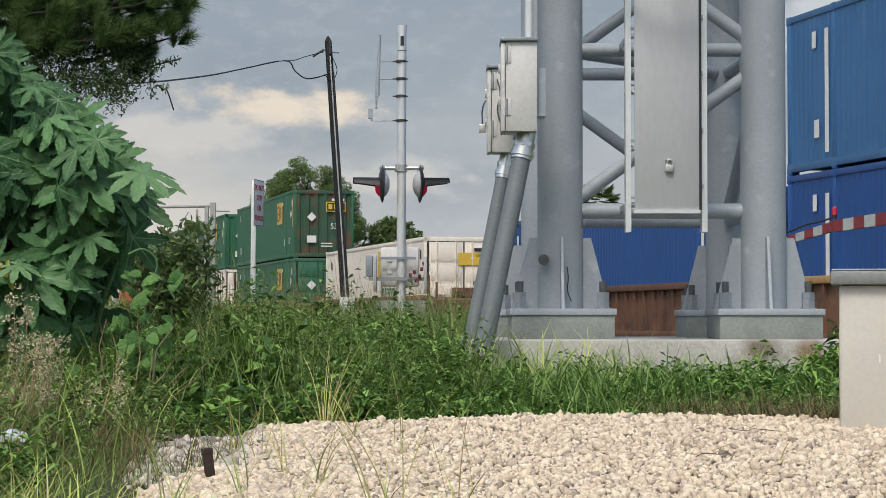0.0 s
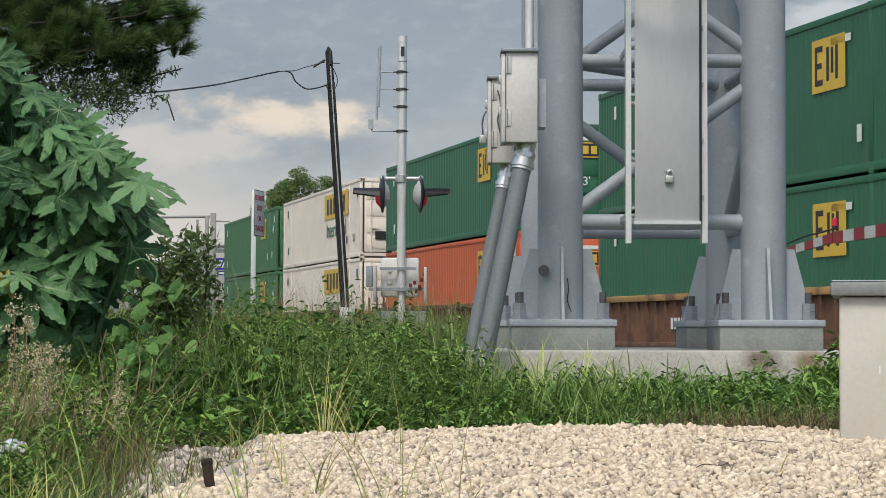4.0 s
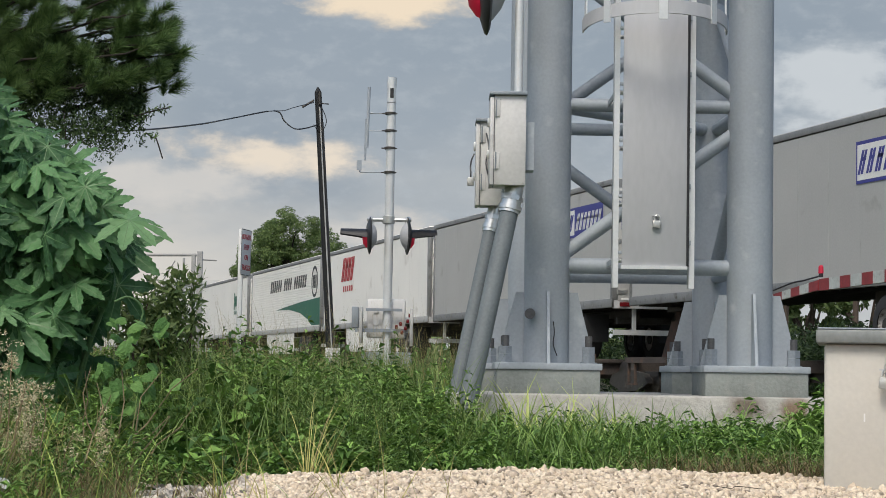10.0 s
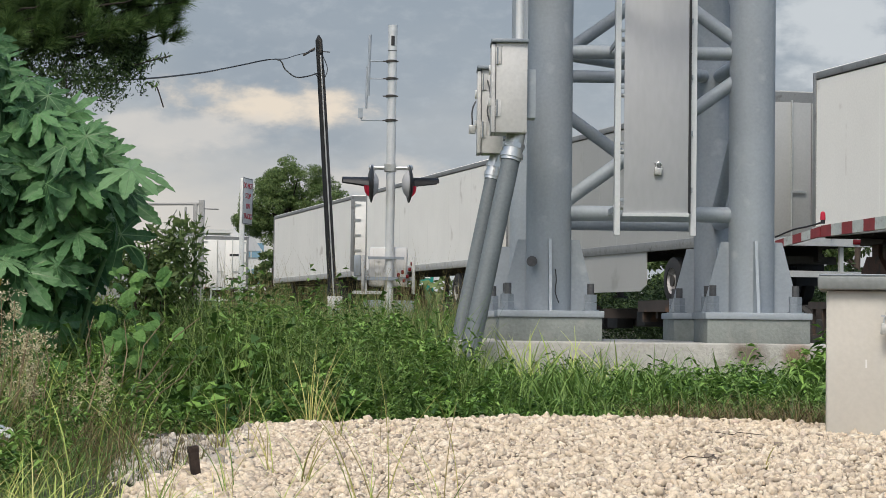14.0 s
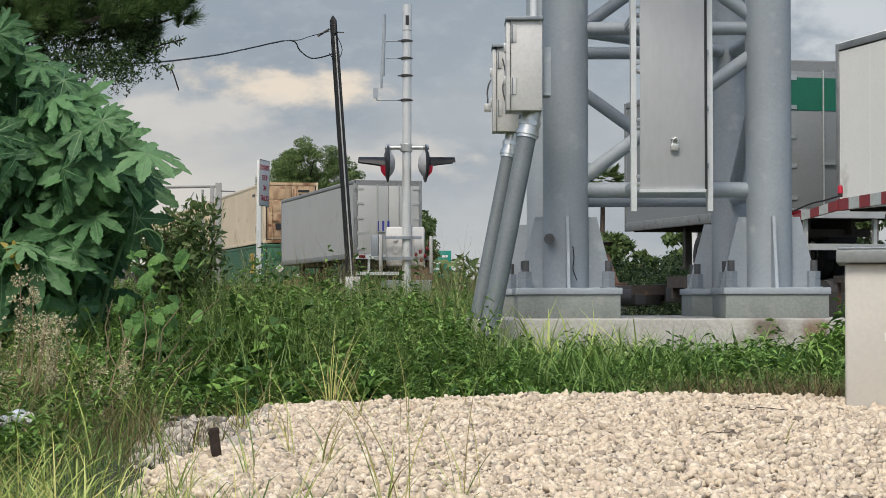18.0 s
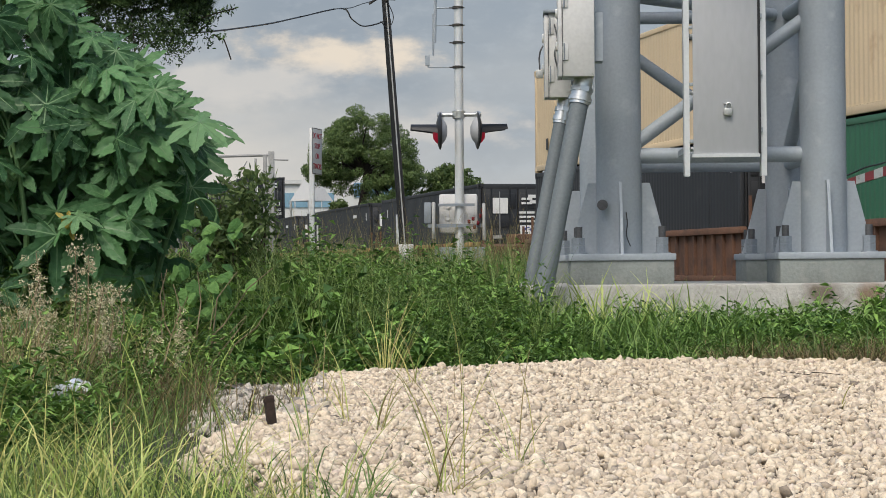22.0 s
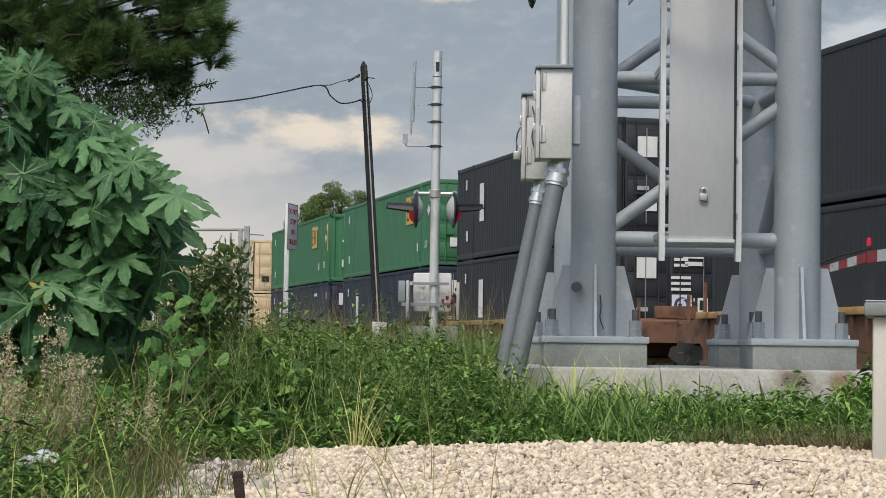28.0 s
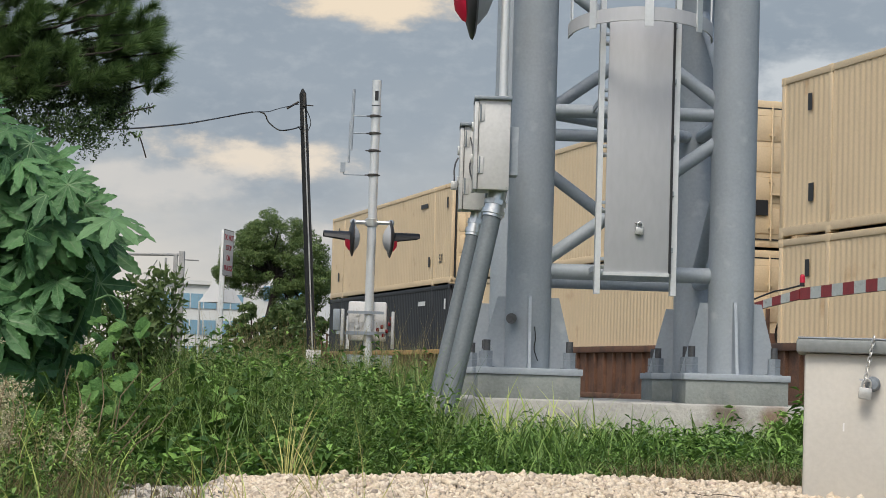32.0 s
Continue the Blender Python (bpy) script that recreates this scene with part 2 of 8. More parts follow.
CASTOR = plant_mat("castor_leaf", (0.034, 0.095, 0.038), (0.15, 0.31, 0.125), 0.42)
CASTOR_RIB = mat("castor_rib", (0.125, 0.225, 0.095), 0.5, 0, 0.1, 20, 60, 0.0)
PINE = leaf_mat("pine_needle", (0.032, 0.072, 0.024), (0.20, 0.31, 0.10), 0.6)
# near-black leaf colours hold the shade below the trailers
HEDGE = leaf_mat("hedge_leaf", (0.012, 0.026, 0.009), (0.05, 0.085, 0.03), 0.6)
TREELEAF = leaf_mat("tree_leaf", (0.045, 0.085, 0.025), (0.17, 0.23, 0.08), 0.6)
CLUMPLEAF = leaf_mat("clumped_leaf", (0.05, 0.095, 0.028), (0.19, 0.26, 0.085), 0.6)
DARKBARK = mat("dark_bark", (0.028, 0.022, 0.017), 0.9, 0, 0.25, 10.0, 60.0, 0.5)
BARK = mat("bark", (0.075, 0.055, 0.042), 0.9, 0, 0.25, 10.0, 60.0, 0.5)

# ---------------------------------------------------------------- mesh helpers
def box(bm, x0, x1, y0, y1, z0, z1, bevel=0.0):
    made = bmesh.ops.create_cube(bm, size=1.0, matrix=Matrix.Translation(((x0 + x1) / 2, (y0 + y1) / 2, (z0 + z1) / 2)) @ Matrix.Diagonal((abs(x1 - x0), abs(y1 - y0), abs(z1 - z0), 1)))
    if bevel:
        edges = list({e for v in made["verts"] for e in v.link_edges})
        bmesh.ops.bevel(bm, geom=edges, offset=bevel, segments=2, affect="EDGES", profile=0.5)
    return bm


def rod(bm, a, b, r, r2=None, seg=16, cap=True):
    a, b = Vector(a), Vector(b)
    d = b - a
    m = Matrix.Translation((a + b) / 2) @ d.to_track_quat("Z", "Y").to_matrix().to_4x4()
    bmesh.ops.create_cone(bm, cap_ends=cap, segments=seg, radius1=r, radius2=r if r2 is None else r2, depth=d.length, matrix=m)
    return bm


def ball(bm, c, r, sub=2, squash=(1, 1, 1)):
    bmesh.ops.create_icosphere(bm, subdivisions=sub, radius=r, matrix=Matrix.Translation(c) @ Matrix.Diagonal((*squash, 1)))
    return bm


def prism(bm, pts, y0, y1):
    """A plate with the outline pts (x, z), from y0 to y1."""
    a = [bm.verts.new((x, y0, z)) for x, z in pts]
    b = [bm.verts.new((x, y1, z)) for x, z in pts]
    n = len(pts)
    bm.faces.new(a)
    bm.faces.new(b[::-1])
    for i in range(n):
        bm.faces.new((a[i], b[i], b[(i + 1) % n], a[(i + 1) % n]))
    return bm


def lathe(bm, profile, seg=24, m=Matrix()):
    """A body turned about z from (radius, height) pairs."""
    rings = [[bm.verts.new(m @ Vector((r * math.cos(2 * math.pi * i / seg), r * math.sin(2 * math.pi * i / seg), z))) for i in range(seg)] for r, z in profile]
    for a, b in zip(rings, rings[1:]):
        for i in range(seg):
            bm.faces.new((a[i], a[(i + 1) % seg], b[(i + 1) % seg], b[i]))
    return bm


def smooth(me, angle=40):
    for f in me.polygons:
        f.use_smooth = True
    me.set_sharp_from_angle(angle=radians(angle))


def mesh_of(bm, name, material, soft=True):
    me = bpy.data.meshes.new(name)
    bmesh.ops.recalc_face_normals(bm, faces=bm.faces)
    bm.to_mesh(me)
    bm.free()
    me.materials.append(material)
    if soft:
        smooth(me)
    return me


def part(name, bm, material, parent, label="", m=None):
    """Links a bmesh, or a mesh that is shared, as one mesh object under a thing or a part."""
    me = bm if isinstance(bm, bpy.types.Mesh) else mesh_of(bm, name, material)
    ob = new(name, me)
    ob.parent = parent
    if m is not None:
        ob.matrix_basis = m
    if label:
        ob["label"] = label
    return ob


def thing(name, label, category, group="", m=None, kind=""):
    ob = new(name)
    ob.empty_display_size = 0.1
    if m is not None:
        ob.matrix_basis = m
    return tagged(ob, label, category, group, kind)


def solid(name, bm, material, label, category, group="", m=None, kind=""):
    ob = new(name, mesh_of(bm, name, material))
    if m is not None:
        ob.matrix_basis = m
    return tagged(ob, label, category, group, kind)


SHARED = {}


def shared(key, make, material):
    """One mesh for all alike parts."""
    if key not in SHARED:
        bm = bmesh.new()
        make(bm)
        SHARED[key] = mesh_of(bm, key[0], material)
    return SHARED[key]


def from_arrays(name, verts, faces, material):
    """One mesh out of numpy arrays; faces: rows of equal length."""
    me = bpy.data.meshes.new(name)
    k = faces.shape[1]
    me.vertices.add(len(verts))
    me.vertices.foreach_set("co", np.asarray(verts, np.float32).ravel())
    me.loops.add(faces.size)
    me.loops.foreach_set("vertex_index", faces.astype(np.int32).ravel())
    me.polygons.add(len(faces))
    me.polygons.foreach_set("loop_start", np.arange(0, faces.size, k, dtype=np.int32))
    me.materials.append(material)
    me.update(calc_edges=True)
    me.validate()
    return me


TEXTS = {}


def lettering(name, text, height, material, parent, m, label=""):
    """Flat letters of the built-in font, as a mesh. They stand in the local x-z plane and face -y."""
    key = (text, height, material.name)
    if key not in TEXTS:
        cu = bpy.data.curves.new(name, "FONT")
        cu.body, cu.size, cu.align_x, cu.align_y, cu.extrude = text, height * 1.38, "CENTER", "CENTER", 0.002
        tmp = bpy.data.objects.new(name, cu)
        scene.collection.objects.link(tmp)
        me = bpy.data.meshes.new_from_object(tmp.evaluated_get(bpy.context.evaluated_depsgraph_get()))
        bpy.data.objects.remove(tmp)
        me.transform(Matrix.Rotation(radians(90), 4, "X"))
        me.materials.clear()
        me.materials.append(material)
        TEXTS[key] = me
    return part(name, TEXTS[key], material, parent, label, m)

# ---------------------------------------------------------------- the train
PHI, FACE = radians(14.4), 15.43          # the track's bearing, and the clear distance to the wagons' near sides
CENTRE = FACE + 1.3
ALONG, ACROSS = Vector((math.sin(PHI), -math.cos(PHI), 0)), Vector((math.cos(PHI), math.sin(PHI), 0))
MOVERS = []                               # (thing, s at the clip's start, height)


def track_pose(s, z=0.0, off=0.0):
    p = ACROSS * (CENTRE + off) + ALONG * s
    return pose(p.x, p.y, z, 0, 0, 14.4 - 90)


def travelled(t):
    return 24.3 * t - 0.026 * t * t


def moving(ob, s, z):
    ob.matrix_basis = track_pose(s, z)
    MOVERS.append((ob, s, z))
    return ob


LEN, OVER = 16.15, 1.98


def corrugated(bm, x0, x1, z0, z1, y, depth, pitch):
    """A ribbed panel in the x-z plane."""
    n = max(1, round((x1 - x0) / pitch))
    p = (x1 - x0) / n
    xs = []
    for i in range(n):
        a = x0 + i * p
        xs += [(a, 0), (a + p * 0.36, 0), (a + p * 0.5, depth), (a + p * 0.86, depth)]
    xs.append((x1, 0))
    lo = [bm.verts.new((x, y + d, z0)) for x, d in xs]
    hi = [bm.verts.new((x, y + d, z1)) for x, d in xs]
    for i in range(len(xs) - 1):
        bm.faces.new((lo[i], lo[i + 1], hi[i + 1], hi[i]))


def side_mesh(bm, pitch=0.2, depth=0.014):
    for a, b in ((0.12, OVER - 0.08), (OVER + 0.08, LEN - OVER - 0.08), (LEN - OVER + 0.08, LEN - 0.12)):
        corrugated(bm, a, b, 0.2, 2.78, -1.285, depth, pitch)


def end_mesh(bm):
    corrugated(bm, -1.2, 1.2, 0.2, 2.75, 0.0, 0.05, 0.4)


def patch(name, w, h, material, parent, x, z, label="", y=-1.306):
    """A flat marking stuck on the near side."""
    return part(name, shared((name, w, h, material.name), lambda bm: box(bm, -w / 2, w / 2, -0.002, 0.002, -h / 2, h / 2), material), material, parent, label, pose(x, y, z))


def slant(name, w, h, material, parent, x, z, y):
    """A leaning bar of lettering size, like one italic letter with a slit in it."""
    def shape(bm):
        k = h * 0.22
        for a, b in ((0.0, 0.42), (0.58, 1.0)):
            prism(bm, [(-w / 2 + w * a - k, -h / 2), (-w / 2 + w * b - k, -h / 2), (-w / 2 + w * b + k, h / 2), (-w / 2 + w * a + k, h / 2)], -0.002, 0.002)
        prism(bm, [(-w / 2 + k * 0.2, h * 0.06), (w / 2 + k * 0.2, h * 0.06), (w / 2 + k * 0.5, h * 0.22), (-w / 2 + k * 0.5, h * 0.22)], -0.002, 0.002)
    return part(name, shared((name, "slant", w, h, material.name), shape, material), material, parent, "", pose(x, y, z))


def front_patch(name, w, h, material, parent, y, z, label="", x=LEN + 0.062):
    return part(name, shared((name, w, h, material.name), lambda bm: box(bm, -w / 2, w / 2, -0.002, 0.002, -h / 2, h / 2), material), material, parent, label, pose(x, y, z, 0, 0, 90))


def container(colour, label, door=None, ribs=0.2, logo="", blank=False, group="containers of the train"):
    c = thing("container", label, "container", group)
    p = PAINT[colour]
    d = PAINT[door or colour]
    k = colour
    side = shared(("side_panel", k, ribs), lambda bm: side_mesh(bm, ribs, (0.006 if k in ("black", "navy") else 0.010) if ribs < 0.5 else 0.09), p)
    part("side_panel", side, p, c)
    part("side_panel", side, p, c, m=pose(LEN, 0, 0, 0, 0, 180))
    part("roof", shared(("roof", k), lambda bm: box(bm, 0.05, LEN - 0.05, -1.24, 1.24, 2.82, 2.87), p), p, c)
    part("base", shared(("base", k), lambda bm: box(bm, 0.05, LEN - 0.05, -1.24, 1.24, 0.1, 0.17), STEEL), STEEL, c)
    rail = shared(("top_rail", k), lambda bm: box(bm, 0.0, LEN, -1.3, -1.22, 2.78, 2.9, 0.008), p)
    low = shared(("bottom_rail", k), lambda bm: box(bm, 0.0, LEN, -1.3, -1.2, 0.04, 0.2, 0.008), p)
    for m in (pose(0, 0, 0), pose(LEN, 0, 0, 0, 0, 180)):
        part("top_rail", rail, p, c, m=m)
        part("bottom_rail", low, p, c, m=m)

    def post_mesh(bm):
        box(bm, -0.07, 0.07, -1.3, -1.2, 0.17, 2.78, 0.01)
        box(bm, -0.09, 0.09, -1.305, -1.13, 2.76, 2.91, 0.006)
        box(bm, -0.09, 0.09, -1.305, -1.13, 0.0, 0.12, 0.006)

    post = shared(("post", k), post_mesh, p)
    for x in (0.09, OVER, LEN - OVER, LEN - 0.09):
        part("post", post, p, c, m=pose(x, 0, 0))
        part("post", post, p, c, m=pose(x, 0, 0, 0, 0, 180))
    part("end_panel", shared(("end_panel", k), end_mesh, p), p, c, m=pose(0.08, 0, 0, 0, 0, -90))
    # the doors face the way the train runs
    leaf = shared(("door", door or k), lambda bm: box(bm, 0.02, 1.14, -0.03, 0.03, 0.2, 2.74, 0.01), d)
    panel = shared(("door_panel", door or k), lambda bm: box(bm, 0.08, 1.08, -0.045, -0.02, 0.0, 0.5, 0.02), d)
    part("header", shared(("header", door or k), lambda bm: box(bm, -1.2, 1.2, -0.06, 0.06, 2.74, 2.9, 0.01), d), d, c, m=pose(LEN - 0.06, 0, 0, 0, 0, 90))
    part("sill", shared(("sill", door or k), lambda bm: box(bm, -1.2, 1.2, -0.06, 0.06, 0.04, 0.19, 0.01), d), d, c, m=pose(LEN - 0.06, 0, 0, 0, 0, 90))
    bar = shared(("lock_rod", door or k), lambda bm: (rod(bm, (0, -0.075, 0.16), (0, -0.075, 2.8), 0.02, seg=8), [box(bm, -0.05, 0.05, -0.085, -0.04, z, z + 0.05) for z in (0.4, 1.3, 2.2)], box(bm, -0.03, 0.25, -0.1, -0.06, 1.05, 1.09)), d)
    if blank:
        part("end_panel", shared(("end_panel", door or k), end_mesh, d), d, c, m=pose(LEN - 0.02, 0, 0, 0, 0, 90))
    else:
        part("gasket", shared(("gasket", ""), lambda bm: (box(bm, -0.012, 0.012, -0.034, 0.03, 0.19, 2.74), box(bm, -1.19, -1.165, -0.034, 0.03, 0.19, 2.74), box(bm, 1.165, 1.19, -0.034, 0.03, 0.19, 2.74), box(bm, -1.19, 1.19, -0.034, 0.03, 2.735, 2.76), box(bm, -1.19, 1.19, -0.034, 0.03, 0.175, 0.2)), RUBBER), RUBBER, c, "black rubber door seals", pose(LEN - 0.02, 0, 0, 0, 0, 90))
    for side_ in (() if blank else (0, 1)):
        dr = part("door", leaf, d, c, m=pose(LEN - 0.02, -1.16 if side_ == 0 else 0.0, 0, 0, 0, 90))
        for z in (0.3, 0.9, 1.5, 2.1):
            part("door_panel", panel, d, dr, m=pose(0, 0, z))
        for x in (0.26, 0.88):
            part("lock_rod", bar, d, dr, m=pose(x, 0, 0))
    ink = MARKBLACK if colour in ("white", "beige", "cream") else MARKWHITE
    lettering("size_mark", "53'", 0.26, ink, c, pose(LEN - 1.1, -1.308, 0.75))
    patch("number_bar", 0.8, 0.13, ink, c, LEN - 3.1, 2.42)
    patch("number_bar", 0.16, 0.3, ink, c, LEN - 0.5, 2.35)
    patch("number_bar", 0.16, 0.3, ink, c, 1.2, 2.35)
    patch("data_plate", 0.2, 0.32, ink, c, 1.3, 0.75)
    patch("data_plate", 0.18, 0.3, ink, c, LEN - 2.4, 0.72)
    front_patch("number_bar", 0.55, 0.1, ink, c, 0.6, 2.5)
    front_patch("number_bar", 0.45, 0.1, ink, c, 0.6, 2.32)
    lettering("size_mark", "53'", 0.24, ink, c, pose(LEN + 0.07, 0.45, 1.35, 0, 0, 90))
    front_patch("data_plate", 0.4, 0.3, ink, c, -0.55, 0.8)
    if blank:
        patch("yellow_strip", 0.17, 1.25, LOGOYELLOW, c, LEN - 0.3, 1.95, "yellow vertical strip", y=-1.309)
        front_patch("data_plate", 0.5, 0.05, ink, c, 0.1, 0.62)
        front_patch("data_plate", 0.5, 0.05, ink, c, 0.1, 0.5)
    if ribs > 0.5:
        # dark gaps between the white uprights
        gap = shared(("groove", ""), lambda bm: box(bm, -0.055, 0.055, -0.004, 0.004, 0.22, 2.76), RUBBER)
        for i in range(25):
            x = 0.45 + i * 0.62
            if min(abs(x - OVER), abs(x - LEN + OVER)) > 0.15:
                part("groove", gap, RUBBER, c, m=pose(x, -1.3, 0))
        for y in (-0.75, -0.25, 0.25, 0.75):
            part("groove", gap, RUBBER, c, m=pose(LEN + 0.062, y, 0, 0, 0, 90))
    if colour in ("black", "navy"):
        for z in (2.42, 2.28, 1.98, 1.84, 1.70):
            front_patch("number_bar", 0.36 if z > 2 else 0.5, 0.07, MARKWHITE, c, 0.28, z)
        front_patch("data_plate", 0.3, 0.1, TRIM_PALE, c, -0.7, 1.2)
        front_patch("label_panel", 0.5, 0.5, MARKWHITE, c, 0.3, 1.32)
        part("label_ring", shared(("label_ring", ""), lambda bm: lathe(bm, [(0.19, 0), (0.19, 0.004), (0.12, 0.004), (0.12, 0)], 24, pose(0, 0, 0, 90, 0, 0)), LOGOBLUE), LOGOBLUE, c, "", pose(LEN + 0.066, 0.3, 1.32, 0, 0, 90))
        front_patch("label_panel", 0.26, 0.36, MARKWHITE, c, 0.84, 1.32)
        front_patch("label_field", 0.16, 0.24, BLACK, c, 0.84, 1.32, x=LEN + 0.067)
        lettering("warning_word", "WARNING", 0.15, MARKWHITE, c, pose(LEN + 0.075, 0.55, 0.92, 0, 0, 90))
        lettering("warning_word", "HIGH CUBE", 0.15, MARKWHITE, c, pose(LEN + 0.075, 0.55, 0.68, 0, 0, 90))
        front_patch("seal_strip", 0.03, 2.3, TRIM, c, -0.62, 1.5)
        front_patch("seal_strip", 0.03, 2.3, TRIM, c, 0.86, 1.5)
    if logo == "yellow":
        patch("logo_panel", 1.35, 0.95, LOGOYELLOW, c, LEN - 3.6, 2.05, "yellow panel with dark letter-like shapes")
        for i, (w, h) in enumerate(((0.09, 0.7), (0.26, 0.1), (0.22, 0.1), (0.26, 0.1), (0.1, 0.6), (0.1, 0.45), (0.1, 0.6))):
            x, z = ((-0.5, 0), (-0.36, 0.3), (-0.38, 0.0), (-0.36, -0.3), (-0.02, 0), (0.16, 0.05), (0.34, 0))[i]
            patch("logo_bar", w, h, MARKBLACK, c, LEN - 3.6 + x, 2.05 + z, y=-1.311)
        part("placard", shared(("placard", ""), lambda bm: prism(bm, [(0, -0.2), (0.2, 0), (0, 0.2), (-0.2, 0)], -0.002, 0.002), MARKWHITE), MARKWHITE, c, "white diamond placard", pose(LEN - 0.75, -1.309, 1.9))
        part("placard", shared(("placard", ""), None, MARKWHITE), MARKWHITE, c, "white diamond placard", pose(LEN + 0.07, -0.55, 1.75, 0, 0, 90))
        front_patch("logo_panel", 0.85, 0.42, LOGOYELLOW, c, 0.5, 2.2, "yellow panel with dark bars")
        front_patch("logo_field", 0.77, 0.34, MARKBLACK, c, 0.5, 2.2, x=LEN + 0.068)
        for i in range(3):
            front_patch("logo_bar", 0.17, 0.22, LOGOYELLOW, c, 0.26 + i * 0.24, 2.2, x=LEN + 0.073)
    elif logo == "big_yellow":
        patch("logo_panel", 4.6, 0.95, LOGOYELLOW, c, LEN - 4.4, 2.15, "yellow panel with dark bars")
        for i in range(6):
            patch("logo_bar", 0.36, 0.62, MARKBLACK, c, LEN - 6.0 + i * 0.62, 2.15, y=-1.311)
        lettering("slogan", "Intermodal", 0.62, LOGOGREEN, c, pose(LEN - 4.4, -1.31, 1.22))
        front_patch("logo_panel", 1.2, 0.4, LOGOYELLOW, c, 0.4, 2.2, "yellow panel with dark bars")
    elif logo == "deep_yellow":
        patch("logo_panel", 1.3, 0.95, LOGOGOLD, c, 3.4, 1.75, "faded gold panel with dark bars")
        for i in range(3):
            patch("logo_bar", 0.26, 0.6, MARKBLACK, c, 3.0 + i * 0.4, 1.75, y=-1.311)
    elif logo == "white_word":
        for i in range(12):
            if i != 4:
                patch("word_bar", 0.3 if i % 3 else 0.46, 0.72 if i in (0, 3, 5, 10) else 0.48, MARKWHITE, c, 4.4 + i * 0.66, 1.9 if i in (0, 3, 5, 10) else 1.78)
        patch("label_panel", 0.55, 1.15, MARKWHITE, c, 3.0, 1.6)
    elif logo == "white_panel":
        patch("label_panel", 0.5, 1.15, MARKWHITE, c, 3.1, 1.7)
        front_patch("label_panel", 0.5, 0.5, MARKWHITE, c, -0.6, 2.2)
        front_patch("label_panel", 0.4, 0.2, LOGOYELLOW, c, 0.55, 0.95)
    elif logo == "white_stripe":
        patch("white_stripe", 0.15, 2.2, MARKWHITE, c, 1.72, 1.4, "white vertical stripe")
        patch("white_stripe", 0.15, 2.2, MARKWHITE, c, LEN - 1.72, 1.4, "white vertical stripe")
    return c


def wheelset(bm, x, r=0.46):
    for y in (-0.76, 0.76):
        rod(bm, (x, y - 0.07, r), (x, y + 0.07, r), r, seg=20)
        rod(bm, (x, y * 0.9 - 0.02, r), (x, y * 0.9 + 0.02, r), r + 0.03, seg=20)
    rod(bm, (x, -0.95, r), (x, 0.95, r), 0.08, seg=10)


def bogie(parent, x):
    m = pose(x, 0, 0)
    b = part("truck", shared(("truck", ""), lambda bm: ([(prism(bm, [(-1.25, 0.42), (-1.05, 0.62), (-0.4, 0.68), (0.4, 0.68), (1.05, 0.62), (1.25, 0.42), (1.0, 0.34), (0.45, 0.24), (-0.45, 0.24), (-1.0, 0.34)], s * 1.0 - 0.06, s * 1.0 + 0.06), [rod(bm, (k, s * 1.0, 0.3), (k, s * 1.0, 0.58), 0.09, seg=10) for k in (-0.16, 0.16)]) for s in (-1, 1)], box(bm, -0.22, 0.22, -1.0, 1.0, 0.45, 0.7)), STEEL), STEEL, parent, "rusty steel truck side frames", m)
    w = shared(("wheelset", ""), lambda bm: wheelset(bm, 0), STEEL)
    for k in (-0.88, 0.88):
        part("wheelset", w, STEEL, b, m=pose(k, 0, 0))
    return b


